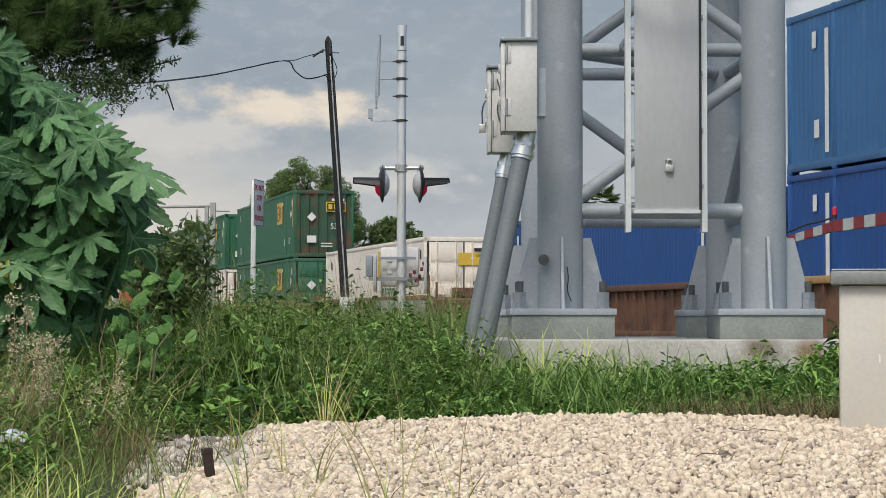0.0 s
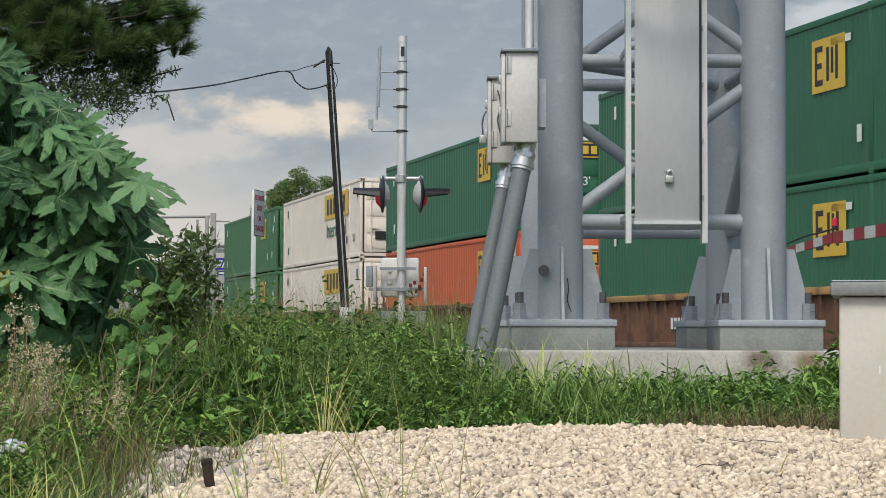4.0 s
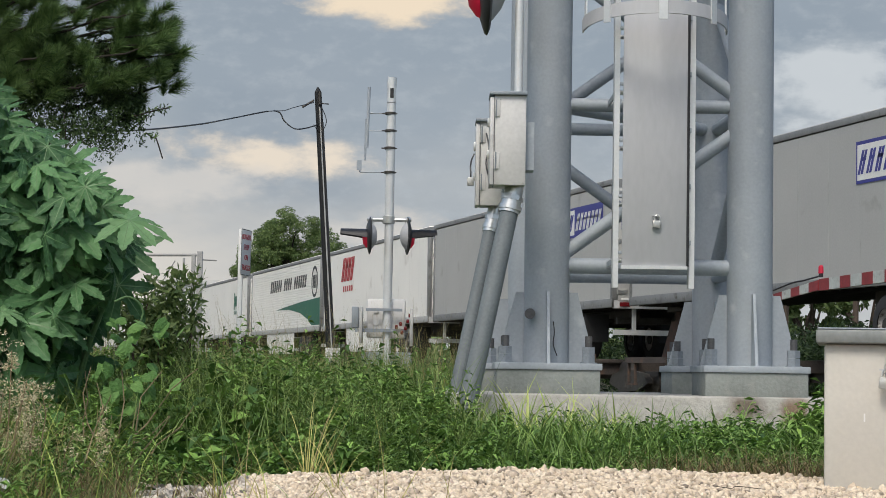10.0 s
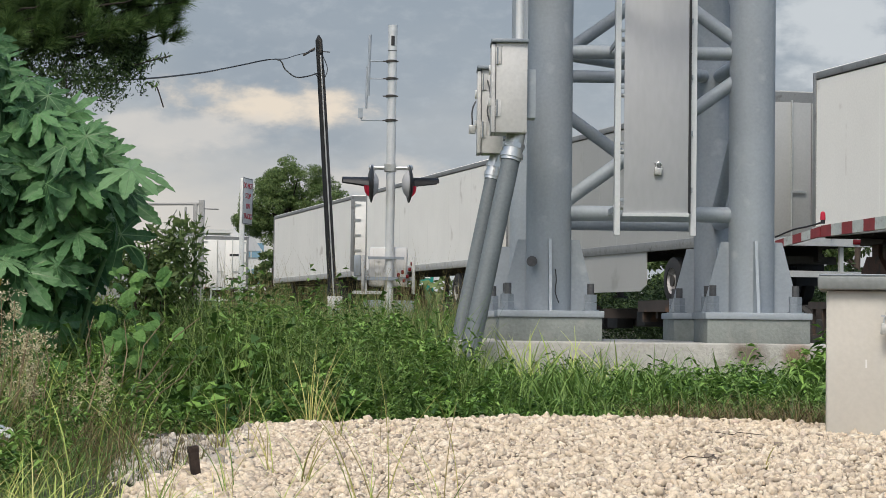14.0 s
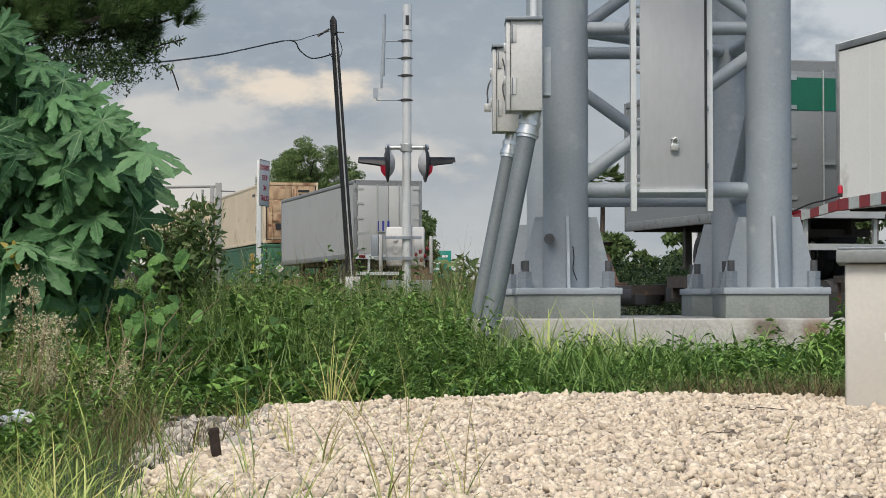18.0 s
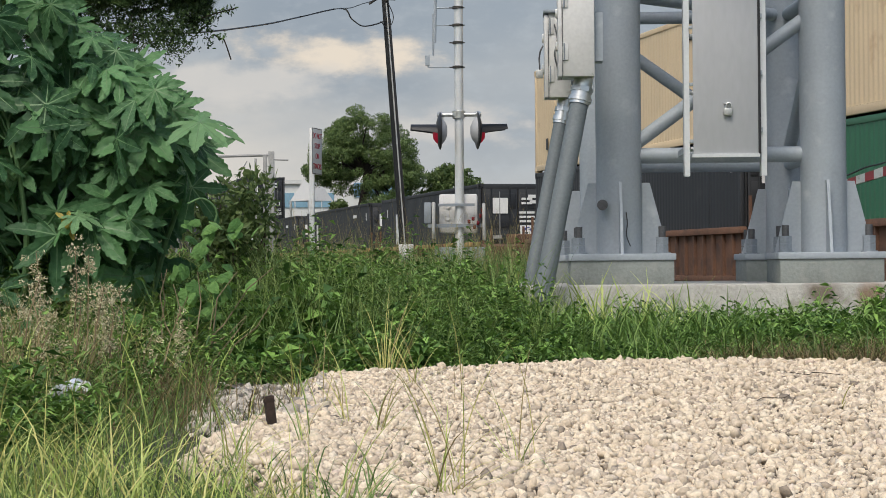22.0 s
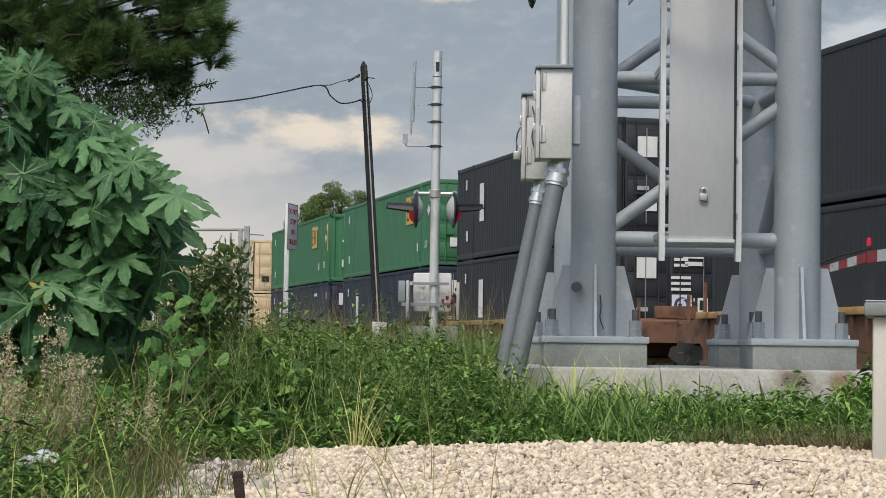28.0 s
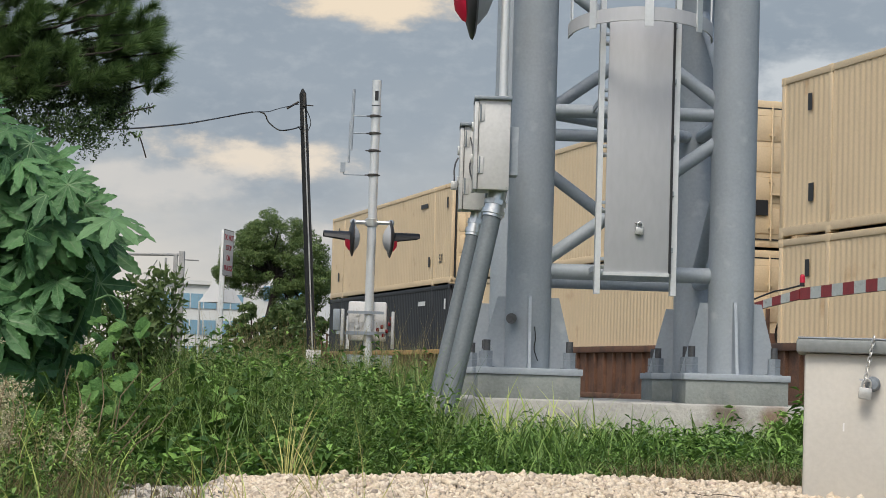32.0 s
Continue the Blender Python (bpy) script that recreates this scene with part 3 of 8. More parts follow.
def well_car(colour, tail=2.15, first=False):
    c = thing("well_car", {"yellow": "faded yellow rusty steel well wagon with ribbed sides", "rust": "rust-brown steel well wagon with ribbed sides", "red": "oxide-red steel well wagon with ribbed sides"}[colour], "rail car", "well wagons of the train")
    p = CARPAINT[colour]
    k = colour

    def sill(bm):
        box(bm, -0.25, LEN + 0.25, -1.40, -1.36, 0.28, 1.3)
        for i in range(28):
            x = 0.1 + i * (LEN - 0.2) / 27
            box(bm, x - 0.035, x + 0.035, -1.47, -1.40, 0.34, 1.24)
        box(bm, -0.25, LEN + 0.25, -1.48, -1.34, 0.22, 0.34, 0.01)

    web = CARPAINT["rust"] if k == "yellow" else p
    side = shared(("side_sill", k), sill, web)
    chord = shared(("top_chord", k), lambda bm: box(bm, -0.45, LEN + 0.45, -1.5, -1.34, 1.22, 1.36, 0.015), CARPAINT["yellow"] if k == "yellow" else p)
    for m in (pose(0, 0, 0), pose(LEN, 0, 0, 0, 0, 180)):
        part("side_sill", side, p, c, m=m)
        part("top_chord", chord, p, c, m=m)
    for x in (0.1, 2.2, 5.5, 8.0, 10.5, 13.8, LEN - 0.4):
        part("floor_beam", shared(("floor_beam", k), lambda bm: box(bm, 0, 0.3, -1.36, 1.36, 0.24, 0.34), p), p, c, m=pose(x, 0, 0))

    def deck(bm):
        prism(bm, [(0.1, 0.35), (0.1, 1.3), (-0.5, 1.3), (-1.3, 1.12), (-2.0, 1.12), (-2.0, 0.72), (-0.6, 0.72)], -1.36, 1.36)
        box(bm, -1.9, -1.7, -1.4, 1.4, 1.12, 1.2)
        for y in (-1.3, 1.24):
            box(bm, -1.5, -1.44, y, y + 0.06, 1.12, 1.75)
            box(bm, -0.5, -0.44, y, y + 0.06, 1.25, 2.0)
        box(bm, -0.62, -0.35, -0.5, 0.5, 1.3, 1.6, 0.02)
        for z in (0.5, 0.75, 1.0, 1.25, 1.5):
            rod(bm, (-1.75, -1.4, z), (-1.75, -1.0, z), 0.015, seg=6)

    end = shared(("end_deck", k), deck, web)
    part("end_deck", end, p, c)
    part("end_deck", end, p, c, m=pose(LEN, 0, 0, 0, 0, 180))
    part("hand_brake", shared(("hand_brake", ""), lambda bm: (lathe(bm, [(0.22, -0.02), (0.26, 0.0), (0.22, 0.02)], 16), [box(bm, -0.24, 0.24, -0.02, 0.02, -0.015, 0.015)]), STEEL), STEEL, c, m=pose(-0.7, -0.9, 1.55, 90, 0, 0))
    for i in range(10):
        if i != 4:
            part("number_bar", shared(("number_bar", "car"), lambda bm: box(bm, 0, 0.13, -1.476, -1.468, 0.62, 0.86), MARKWHITE), MARKWHITE, c, m=pose(5.2 + i * 0.2, 0, 0))
    bogie(c, -tail)
    if first:
        bogie(c, LEN + tail)
    return c


def spine_car(colour, tail=0.7):
    c = thing("spine_car", "dark rusty skeleton flat wagon for road trailers", "rail car", "spine wagons of the train")
    p = CARPAINT[colour]
    part("centre_beam", shared(("centre_beam", colour), lambda bm: (box(bm, -0.5, LEN + 0.5, -0.3, 0.3, 0.5, 0.92, 0.02), [box(bm, x, x + 0.12, -1.35, 1.35, 0.68, 0.9) for x in (0.6, 4.0, 8.0, 11.4, 14.6)]), p), p, c)
    deck = shared(("wheel_deck", colour), lambda bm: (box(bm, 10.6, 15.4, -1.42, -0.45, 0.86, 0.95, 0.01), box(bm, 10.6, 15.4, -1.46, -1.40, 0.82, 1.06), [box(bm, x, x + 0.1, -1.44, -0.4, 0.6, 0.86) for x in (10.8, 12.4, 14.0, 15.2)]), p)
    for m in (pose(0, 0, 0), Matrix.Scale(-1, 4, (0, 1, 0))):
        part("wheel_deck", deck, p, c, m=m)
    part("brake_gear", shared(("brake_gear", ""), lambda bm: (rod(bm, (5.0, -0.5, 0.62), (6.2, -0.5, 0.62), 0.2, seg=14), box(bm, 6.6, 7.3, -0.75, -0.35, 0.45, 0.8, 0.02), rod(bm, (2.2, -0.38, 0.72), (10.4, -0.38, 0.7), 0.03, seg=8), rod(bm, (3.0, -0.9, 0.55), (3.0, 0.9, 0.55), 0.06, seg=8), box(bm, 9.0, 9.5, -0.9, -0.4, 0.5, 0.85, 0.02)), RUBBER), RUBBER, c, "black brake gear under the beam")
    rusty = mat("greasy_rusted_steel", (0.085, 0.042, 0.028), 0.75, 0, 0.25, 3.0, 40.0, 0.2, (0.03, 0.025, 0.02), 0.4)

    def hitch_mesh(bm):
        for y in (-0.52, 0.44):
            prism(bm, [(-0.1, 0.9), (1.95, 0.9), (1.55, 1.25), (1.0, 1.78), (0.55, 1.78)], y, y + 0.08)
        prism(bm, [(1.2, 0.95), (1.85, 0.95), (0.98, 1.72), (0.72, 1.72)], -0.44, 0.44)
        box(bm, -0.2, 2.2, -0.62, 0.62, 0.86, 1.0, 0.02)
        for y in (-0.45, 0.37):
            box(bm, 0.62, 0.86, y, y + 0.08, 1.74, 2.02)

    h = part("hitch", shared(("hitch", colour), hitch_mesh, rusty), rusty, c, "rust-brown raised trailer hitch stand")
    part("hitch_plate", shared(("hitch_plate", ""), lambda bm: prism(bm, [(0.35, 1.98), (1.2, 2.0), (1.28, 2.06), (0.4, 2.12)], -0.55, 0.55), STEEL), STEEL, h, "dark greasy coupler plate")
    part("hitch_pad", shared(("hitch_pad", ""), lambda bm: lathe(bm, [(0.001, 0.02), (0.1, 0.02), (0.11, 0.0)], 14, pose(1.52, 0.18, 1.28, 0, 42, 0)), STEEL), STEEL, h)
    part("side_step", shared(("side_step", colour), lambda bm: (box(bm, 0.2, 2.6, -1.46, -1.36, 0.86, 0.98), [box(bm, x, x + 0.04, -1.44, -1.38, 0.4, 0.9) for x in (0.3, 0.7)], box(bm, 0.3, 0.74, -1.46, -1.36, 0.38, 0.42)), p), p, c)
    bogie(c, -tail)
    return c


def trailer(colour, label, logo="", length=LEN, ribbed=False, skirt=False, front=None):
    c = thing("semi_trailer", label, "trailer", "road trailers on the train")
    L = length
    p = PAINT[colour]
    d = PAINT[front or colour]
    k = (colour, L, ribbed)

    def wall(bm):
        # one sheet, folded into seams or ribs
        if ribbed:
            n = 26
            prof = []
            for i in range(n):
                z = 0.2 + i * 2.58 / n
                prof += [(-1.272, z), (-1.29, z + 0.012), (-1.29, z + 2.58 / n - 0.012)]
            prof.append((-1.272, 2.78))
            lo = [bm.verts.new((0.03, y, z)) for y, z in prof]
            hi = [bm.verts.new((L - 0.03, y, z)) for y, z in prof]
        else:
            n = round(L / 1.22)
            prof = [(0.03, -1.282), (L - 0.03, -1.282)]
            lo = [bm.verts.new((x, y, 0.2)) for x, y in prof]
            hi = [bm.verts.new((x, y, 2.78)) for x, y in prof]
        for i in range(len(prof) - 1):
            bm.faces.new((lo[i], lo[i + 1], hi[i + 1], hi[i]))

    side = shared(("side_wall", *k), wall, p)
    part("side_wall", side, p, c)
    part("side_wall", side, p, c, m=Matrix.Scale(-1, 4, (0, 1, 0)))
    if not ribbed:
        n = round(L / 1.22)
        seam = shared(("seam", colour), lambda bm: box(bm, 0, 0.04, -1.2845 if colour != "trailerwhite" else -1.2828, -1.28, 0.2, 2.78), p)
        for i in range(1, n):
            part("seam", seam, p, c, m=pose(0.03 + i * (L - 0.06) / n, 0, 0))
    part("roof", shared(("roof", *k), lambda bm: box(bm, 0.02, L - 0.02, -1.27, 1.27, 2.8, 2.95, 0.03), p), p, c)
    rail = shared(("top_rail", *k), lambda bm: box(bm, 0.0, L, -1.3, -1.22, 2.80, 2.92, 0.01), TRIM)
    low = shared(("bottom_rail", *k), lambda bm: (box(bm, 0.0, L, -1.305, -1.2, 0.0, 0.2, 0.01), [box(bm, 0.4 + i * 0.6, 0.46 + i * 0.6, -1.315, -1.3, 0.07, 0.12) for i in range(int((L - 0.6) / 0.6))]), TRIM if colour != "trailerwhite" else TRIM_PALE)
    for m in (pose(0, 0, 0), Matrix.Scale(-1, 4, (0, 1, 0))):
        part("top_rail", rail, ALU_RAIL, c, m=m)
        part("bottom_rail", low, ALU_RAIL, c, m=m)
    part("nose", shared(("nose", colour), lambda bm: box(bm, -0.03, 0.03, -1.27, 1.27, 0.05, 2.9, 0.02), p), p, c)
    post = shared(("corner_post", ""), lambda bm: box(bm, -0.06, 0.06, -1.305, -1.18, 0.0, 2.92, 0.01), TRIM)
    for x in (0.06, L - 0.06):
        part("corner_post", post, ALU_RAIL, c, m=pose(x, 0, 0))
        part("corner_post", post, ALU_RAIL, c, m=pose(x, 0, 0, 0, 0, 180))
    part("door_header", shared(("door_header", colour), lambda bm: box(bm, -1.2, 1.2, -0.05, 0.05, 2.72, 2.92), TRIM), TRIM, c, m=pose(L - 0.05, 0, 0, 0, 0, 90))
    part("door_sill", shared(("door_sill", ""), lambda bm: box(bm, -1.25, 1.25, -0.06, 0.06, -0.02, 0.16), ALU_RAIL), ALU_RAIL, c, m=pose(L - 0.05, 0, 0, 0, 0, 90))
    leaf = shared(("door", front or colour), lambda bm: box(bm, 0.01, 1.17, -0.025, 0.025, 0.16, 2.72, 0.008), d)
    hinge = shared(("hinge", ""), lambda bm: (box(bm, 0.0, 0.22, -0.045, -0.02, -0.04, 0.04), rod(bm, (0, -0.03, -0.06), (0, -0.03, 0.06), 0.02, seg=8)), CHROME)
    lock = shared(("lock_rod", "trailer"), lambda bm: (rod(bm, (0, -0.06, 0.1), (0, -0.06, 2.76), 0.017, seg=8), box(bm, -0.02, 0.3, -0.08, -0.05, 0.98, 1.02)), CHROME)
    for y, flip in ((-1.18, 1), (0.0, -1)):
        dr = part("door", leaf, d, c, m=pose(L + 0.005, y, 0, 0, 0, 90))
        for z in (0.35, 0.95, 1.5, 2.05, 2.6):
            part("hinge", hinge, CHROME, dr, m=pose(0.0 if flip > 0 else 1.16, 0, z, 0, 0, 0) if flip > 0 else pose(1.17, 0, z) @ Matrix.Scale(-1, 4, (1, 0, 0)))
        part("lock_rod", lock, CHROME, dr, m=pose(0.75 if flip > 0 else 0.4, 0, 0))
    # running gear
    floor = part("floor", shared(("floor", L), lambda bm: box(bm, 0.1, L - 0.1, -1.2, 1.2, 0.08, 0.14), STEEL), STEEL, c, "dark steel floor")
    beam = shared(("cross_member", ""), lambda bm: box(bm, 0.0, 0.06, -1.19, 1.19, -0.02, 0.08), STEEL)
    for i in range(int((L - 0.5) / 0.45)):
        part("cross_member", beam, STEEL, floor, m=pose(0.3 + i * 0.45, 0, 0))
    part("chassis", shared(("chassis", ""), lambda bm: ([box(bm, 10.2, 15.6, y, y + 0.08, -0.3, 0.0) for y in (-0.5, 0.42)], [box(bm, x, x + 0.1, -0.9, 0.9, -0.35, -0.2) for x in (11.2, 12.6, 13.9, 15.3)]), STEEL), STEEL, c, m=pose(L - LEN, 0, 0))
    tyre = shared(("tyre", ""), lambda bm: lathe(bm, [(0.28, -0.14), (0.44, -0.14), (0.5, -0.1), (0.5, 0.1), (0.44, 0.14), (0.28, 0.14)], 24, Matrix.Rotation(radians(90), 4, "X")), RUBBER)
    rim = shared(("rim", ""), lambda bm: lathe(bm, [(0.02, 0.06), (0.12, 0.1), (0.14, 0.0), (0.24, -0.02), (0.28, 0.1), (0.29, 0.12)], 20, Matrix.Rotation(radians(90), 4, "X")), RIMGREY)
    for x in (12.0, 13.3):
        for y in (-1.1, -0.8, 0.8, 1.1):
            w = part("wheel", shared(("wheel_hub", ""), lambda bm: rod(bm, (0, -0.13, 0), (0, 0.13, 0), 0.12, seg=12), STEEL), STEEL, c, m=pose(x + L - LEN, y, -0.65))
            part("tyre", tyre, RUBBER, w)
            part("rim", rim, MARKWHITE, w)
    part("bumper", shared(("bumper", ""), lambda bm: (box(bm, -0.05, 0.05, -1.2, 1.2, -0.62, -0.5), [box(bm, -0.05, 0.03, y, y + 0.08, -0.55, 0.0) for y in (-0.75, 0.67)]), ALU_RAIL), ALU_RAIL, c, m=pose(L - 0.15, 0, 0))
    for y in (-0.95, 0.95):
        part("mud_flap", shared(("mud_flap", ""), lambda bm: box(bm, -0.01, 0.01, -0.3, 0.3, -0.75, -0.1), RUBBER), RUBBER, c, m=pose(L - LEN + 14.1, y, 0))
    leg = shared(("landing_leg", ""), lambda bm: (box(bm, -0.07, 0.07, -0.07, 0.07, -0.85, 0.0), box(bm, -0.14, 0.14, -0.14, 0.14, -0.9, -0.85)), STEEL)
    for y in (-0.9, 0.9):
        part("landing_leg", leg, STEEL, c, m=pose(2.9, y, 0))
    if skirt:
        part("side_skirt", shared(("side_skirt", colour), lambda bm: prism(bm, [(4.2, 0.0), (10.6, 0.0), (10.6, -0.72), (10.2, -0.85), (5.0, -0.85), (4.2, -0.5)], -1.27, -1.25), p), p, c)
    # lamps and plates on the door end
    for y in (-1.0, 1.0):
        part("tail_lamp", shared(("tail_lamp", ""), lambda bm: box(bm, -0.12, 0.12, -0.02, 0.02, -0.05, 0.05, 0.01), DARKRED), DARKRED, c, m=pose(L + 0.02, y, 0.07, 0, 0, 90))
    e = L + 0.035
    if logo in ("blue", "blue_nose"):
        q = L - 2.9 if logo == "blue" else 3.9
        patch("logo_panel", 4.4, 0.72, LOGOBLUE, c, q, 2.1, "blue panel framing white and blue slanted bars", y=-1.294)
        patch("logo_field", 2.3, 0.6, MARKWHITE, c, q - 1.0, 2.1, y=-1.297)
        for i in range(7):
            slant("logo_bar", 0.19, 0.4, LOGOBLUE, c, q - 1.95 + i * 0.31, 2.1, -1.301)
        for i in range(7):
            slant("logo_bar", 0.15, 0.4, MARKWHITE, c, q + 0.4 + i * 0.26, 2.1, -1.299)
        front_patch("logo_panel", 2.1, 0.66, LOGOBLUE, c, -0.05, 2.1, "blue panel with white slanted bars", x=e)
        for i in range(6):
            bar_ = slant("logo_bar", 0.2, 0.42, MARKWHITE, c, 0, 2.1, 0)
            bar_.matrix_basis = pose(e + 0.005, -0.82 + i * 0.3, 2.1, 0, 0, 90)
        front_patch("label_plate", 0.75, 0.24, LOGOBLUE, c, -0.6, 1.6, x=e)
        front_patch("label_bar", 0.6, 0.1, MARKWHITE, c, -0.6, 1.6, x=e + 0.005)
        for i in range(5):
            front_patch("number_bar", 0.08, 0.18, MARKBLACK, c, -0.9 + i * 0.13, 0.95, x=e)
        for i in range(6):
            front_patch("reflective_tape", 0.18, 0.05, RED if i % 2 else MARKWHITE, c, -1.0 + i * 0.4, 0.19, x=e)
    elif logo == "red":
        for i in range(4):
            slant("logo_bar", 0.38, 0.85, LOGORED, c, 3.6 + i * 0.5, 2.15, -1.294)
        for i in range(5):
            patch("logo_bar", 0.18, 0.2, LOGORED, c, 3.7 + i * 0.35, 1.45, y=-1.294)
    elif logo == "green_band":
        for i in range(18):
            if i not in (6, 11):
                slant("word_bar", 0.3, 0.5, MARKBLACK, c, 5.2 + i * 0.46, 2.05, -1.294)
        part("green_swoosh", shared(("green_swoosh", ""), lambda bm: prism(bm, [(6.5, 1.02), (9.5, 0.98), (12.0, 0.78), (13.6, 0.5), (14.4, 0.24), (16.05, 0.24), (16.05, 1.3), (12.0, 1.22), (8.5, 1.1)], -1.299, -1.292), LOGOGREEN), LOGOGREEN, c, "green swoosh along the side")
        part("badge", shared(("badge", ""), lambda bm: lathe(bm, [(0.62, 0), (0.62, 0.006), (0.5, 0.006), (0.5, 0)], 32, pose(0, 0, 0, 90, 0, 0)), MARKBLACK), MARKBLACK, c, "round black ring badge", pose(14.9, -1.292, 1.95))
        for i in range(3):
            patch("badge_bar", 0.2, 0.5, MARKBLACK, c, 14.62 + i * 0.27, 1.95, y=-1.294)
        front_patch("logo_panel", 2.2, 0.5, LOGOGREEN, c, 0.0, 0.6, x=e)
    elif logo == "green_word":
        for i in range(7):
            patch("word_bar", 0.24, 0.8 if i == 0 else 0.5, LOGOGREEN, c, L - 4.0 + i * 0.3, 1.75, y=-1.294)
        for i in range(8):
            patch("word_bar", 0.14, 0.16, LOGOGREEN, c, L - 4.0 + i * 0.24, 1.2, y=-1.294)
    elif logo == "gold_shield":
        part("shield", shared(("shield", ""), lambda bm: prism(bm, [(-0.42, 0.7), (0.42, 0.7), (0.45, 0.1), (0.3, -0.35), (0.0, -0.65), (-0.3, -0.35), (-0.45, 0.1)], -0.004, 0.004), LOGOGOLD), LOGOGOLD, c, "gold and brown shield emblem", pose(L - 2.4, -1.294, 1.75))
        patch("shield_bar", 0.6, 0.3, MARKBLACK, c, L - 2.4, 1.75, y=-1.302)
    elif logo == "green_top":
        patch("green_panel", 4.6, 0.62, LOGOGREEN, c, L - 2.4, 2.3, "green panel", y=-1.294)
        front_patch("green_panel", 2.3, 0.62, LOGOGREEN, c, 0.0, 2.3, x=e)
        patch("yellow_logo", 0.7, 0.45, LOGOYELLOW, c, L - 3.0, 2.3, y=-1.299)
        for i in range(5):
            patch("number_bar", 0.16, 0.2, LOGOYELLOW, c, L - 0.25, 2.0 - i * 0.28, y=-1.31)
    elif logo == "yellow_plate":
        front_patch("label_panel", 0.35, 0.2, LOGOYELLOW, c, 0.6, 0.55, x=e)
        for i in range(3):
            front_patch("scrawl_bar", 0.08, 0.4, LOGOBLUE, c, -0.4 + i * 0.2, 1.2, x=e)
    else:
        front_patch("number_bar", 0.5, 0.12, MARKBLACK, c, 0.5, 0.6, x=e)
        front_patch("number_bar", 0.5, 0.12, MARKBLACK, c, 0.5, 1.9, x=e)
    return c


LOW, HIGH, TRAILER_Z = 0.32, 3.24, 2.12
LABELS = {
    "green": "dark green corrugated steel shipping container", "lime": "bright green corrugated steel shipping container", "leafgreen": "leaf green corrugated steel shipping container with yellow mark",
    "blue": "blue corrugated shipping container with white stripe", "deepblue": "deep blue shipping container with white stripe",
    "white": "off-white shipping container with weathered sides", "orange": "orange-red shipping container with yellow mark",
    "beige": "beige corrugated shipping container with rust stains", "cream": "cream shipping container streaked with rust",
    "black": "charcoal black shipping container with white marks", "navy": "navy blue shipping container, lower in the stack",
}
# rear end at the start, lower colour, upper colour, wagon colour, lower mark, upper mark
STACKS = [
    (-34.6, "deepblue", "blue", "yellow", "white_stripe", "white_stripe"), (-53.2, "deepblue", None, "rust", "white_stripe", ""),
    (-78.6, "white", None, "rust", "big_yellow", ""), (-101.8, "green", "green", "rust", "yellow", "yellow"),
    (-122.3, "white", "green", "yellow", "deep_yellow", "yellow"), (-142.0, "green", "green", "yellow", "yellow", "yellow"),
    (-164.6, "orange", "green", "rust", "yellow", "yellow"), (-185.0, "white", "white", "rust", "big_yellow", "big_yellow"),
    (-203.0, "leafgreen", "leafgreen", "red", "yellow", "yellow"),
    (-540.3, "green", "cream", "rust", "yellow", ""), (-559.4, "green", "beige", "rust", "yellow", ""), (-578.2, "black", "beige", "rust", "white_panel", ""),
    (-601.2, "black", None, "yellow", "white_panel", ""), (-620.2, "black", None, "yellow", "white_panel", ""), (-640.0, "black", None, "yellow", "white_panel", ""),
    (-661.7, "black", "black", "yellow", "white_panel", "white_panel"), (-680.4, "black", "black", "yellow", "white_panel", "white_word"),
    (-700.0, "black", "black", "yellow", "white_panel", "white_panel"), (-722.4, "black", "black", "yellow", "white_panel", "white_panel"),
    (-741.8, "navy", "lime", "rust", "white_panel", "yellow"), (-761.3, "navy", "lime", "rust", "white_panel", "yellow"),
    (-784.6, "beige", "beige", "rust", "", ""), (-803.4, "beige", "beige", "rust", "", ""), (-822.8, "black", "beige", "yellow", "white_panel", ""),
]
# front end at the start, skin, mark, length, skirt, ribbed
TRAILERS = [
    (-208.2, "grey", "blue_nose", LEN, False, False, "dark"), (-228.4, "grey", "blue_nose", LEN, True, False, "dark"), (-247.0, "grey", "blue_nose", LEN, False, False, "dark"),
    (-266.6, "grey", "blue", LEN, False, False, "dark"), (-283.9, "grey", "blue", LEN, True, False, "dark"), (-300.7, "trailerwhite", "red", LEN, True, False, "dark"),
    (-317.4, "trailerwhite", "green_band", LEN, True, True, "dark"), (-334.7, "trailerwhite", "green_word", LEN, False, False, "dark"),
    (-352.0, "trailerwhite", "", LEN, False, False, "dark"), (-371.0, "grey", "gold_shield", LEN, True, False, "dark"),
    (-388.3, "trailerwhite", "", LEN, False, False, "dark"), (-406.8, "trailerwhite", "", LEN, False, False, "dark"), (-445.6, "trailerwhite", "", LEN, True, False, "dark"),
    (-464.2, "darkgrey", "green_top", 8.7, False, False, "dark"), (-503.2, "grey", "yellow_plate", LEN, False, False, "dark"),
]
SKIN = {"grey": "light grey road trailer riding on the train", "trailerwhite": "white road trailer with door end forward", "darkgrey": "short dark grey road trailer with green band"}
MADE = {}


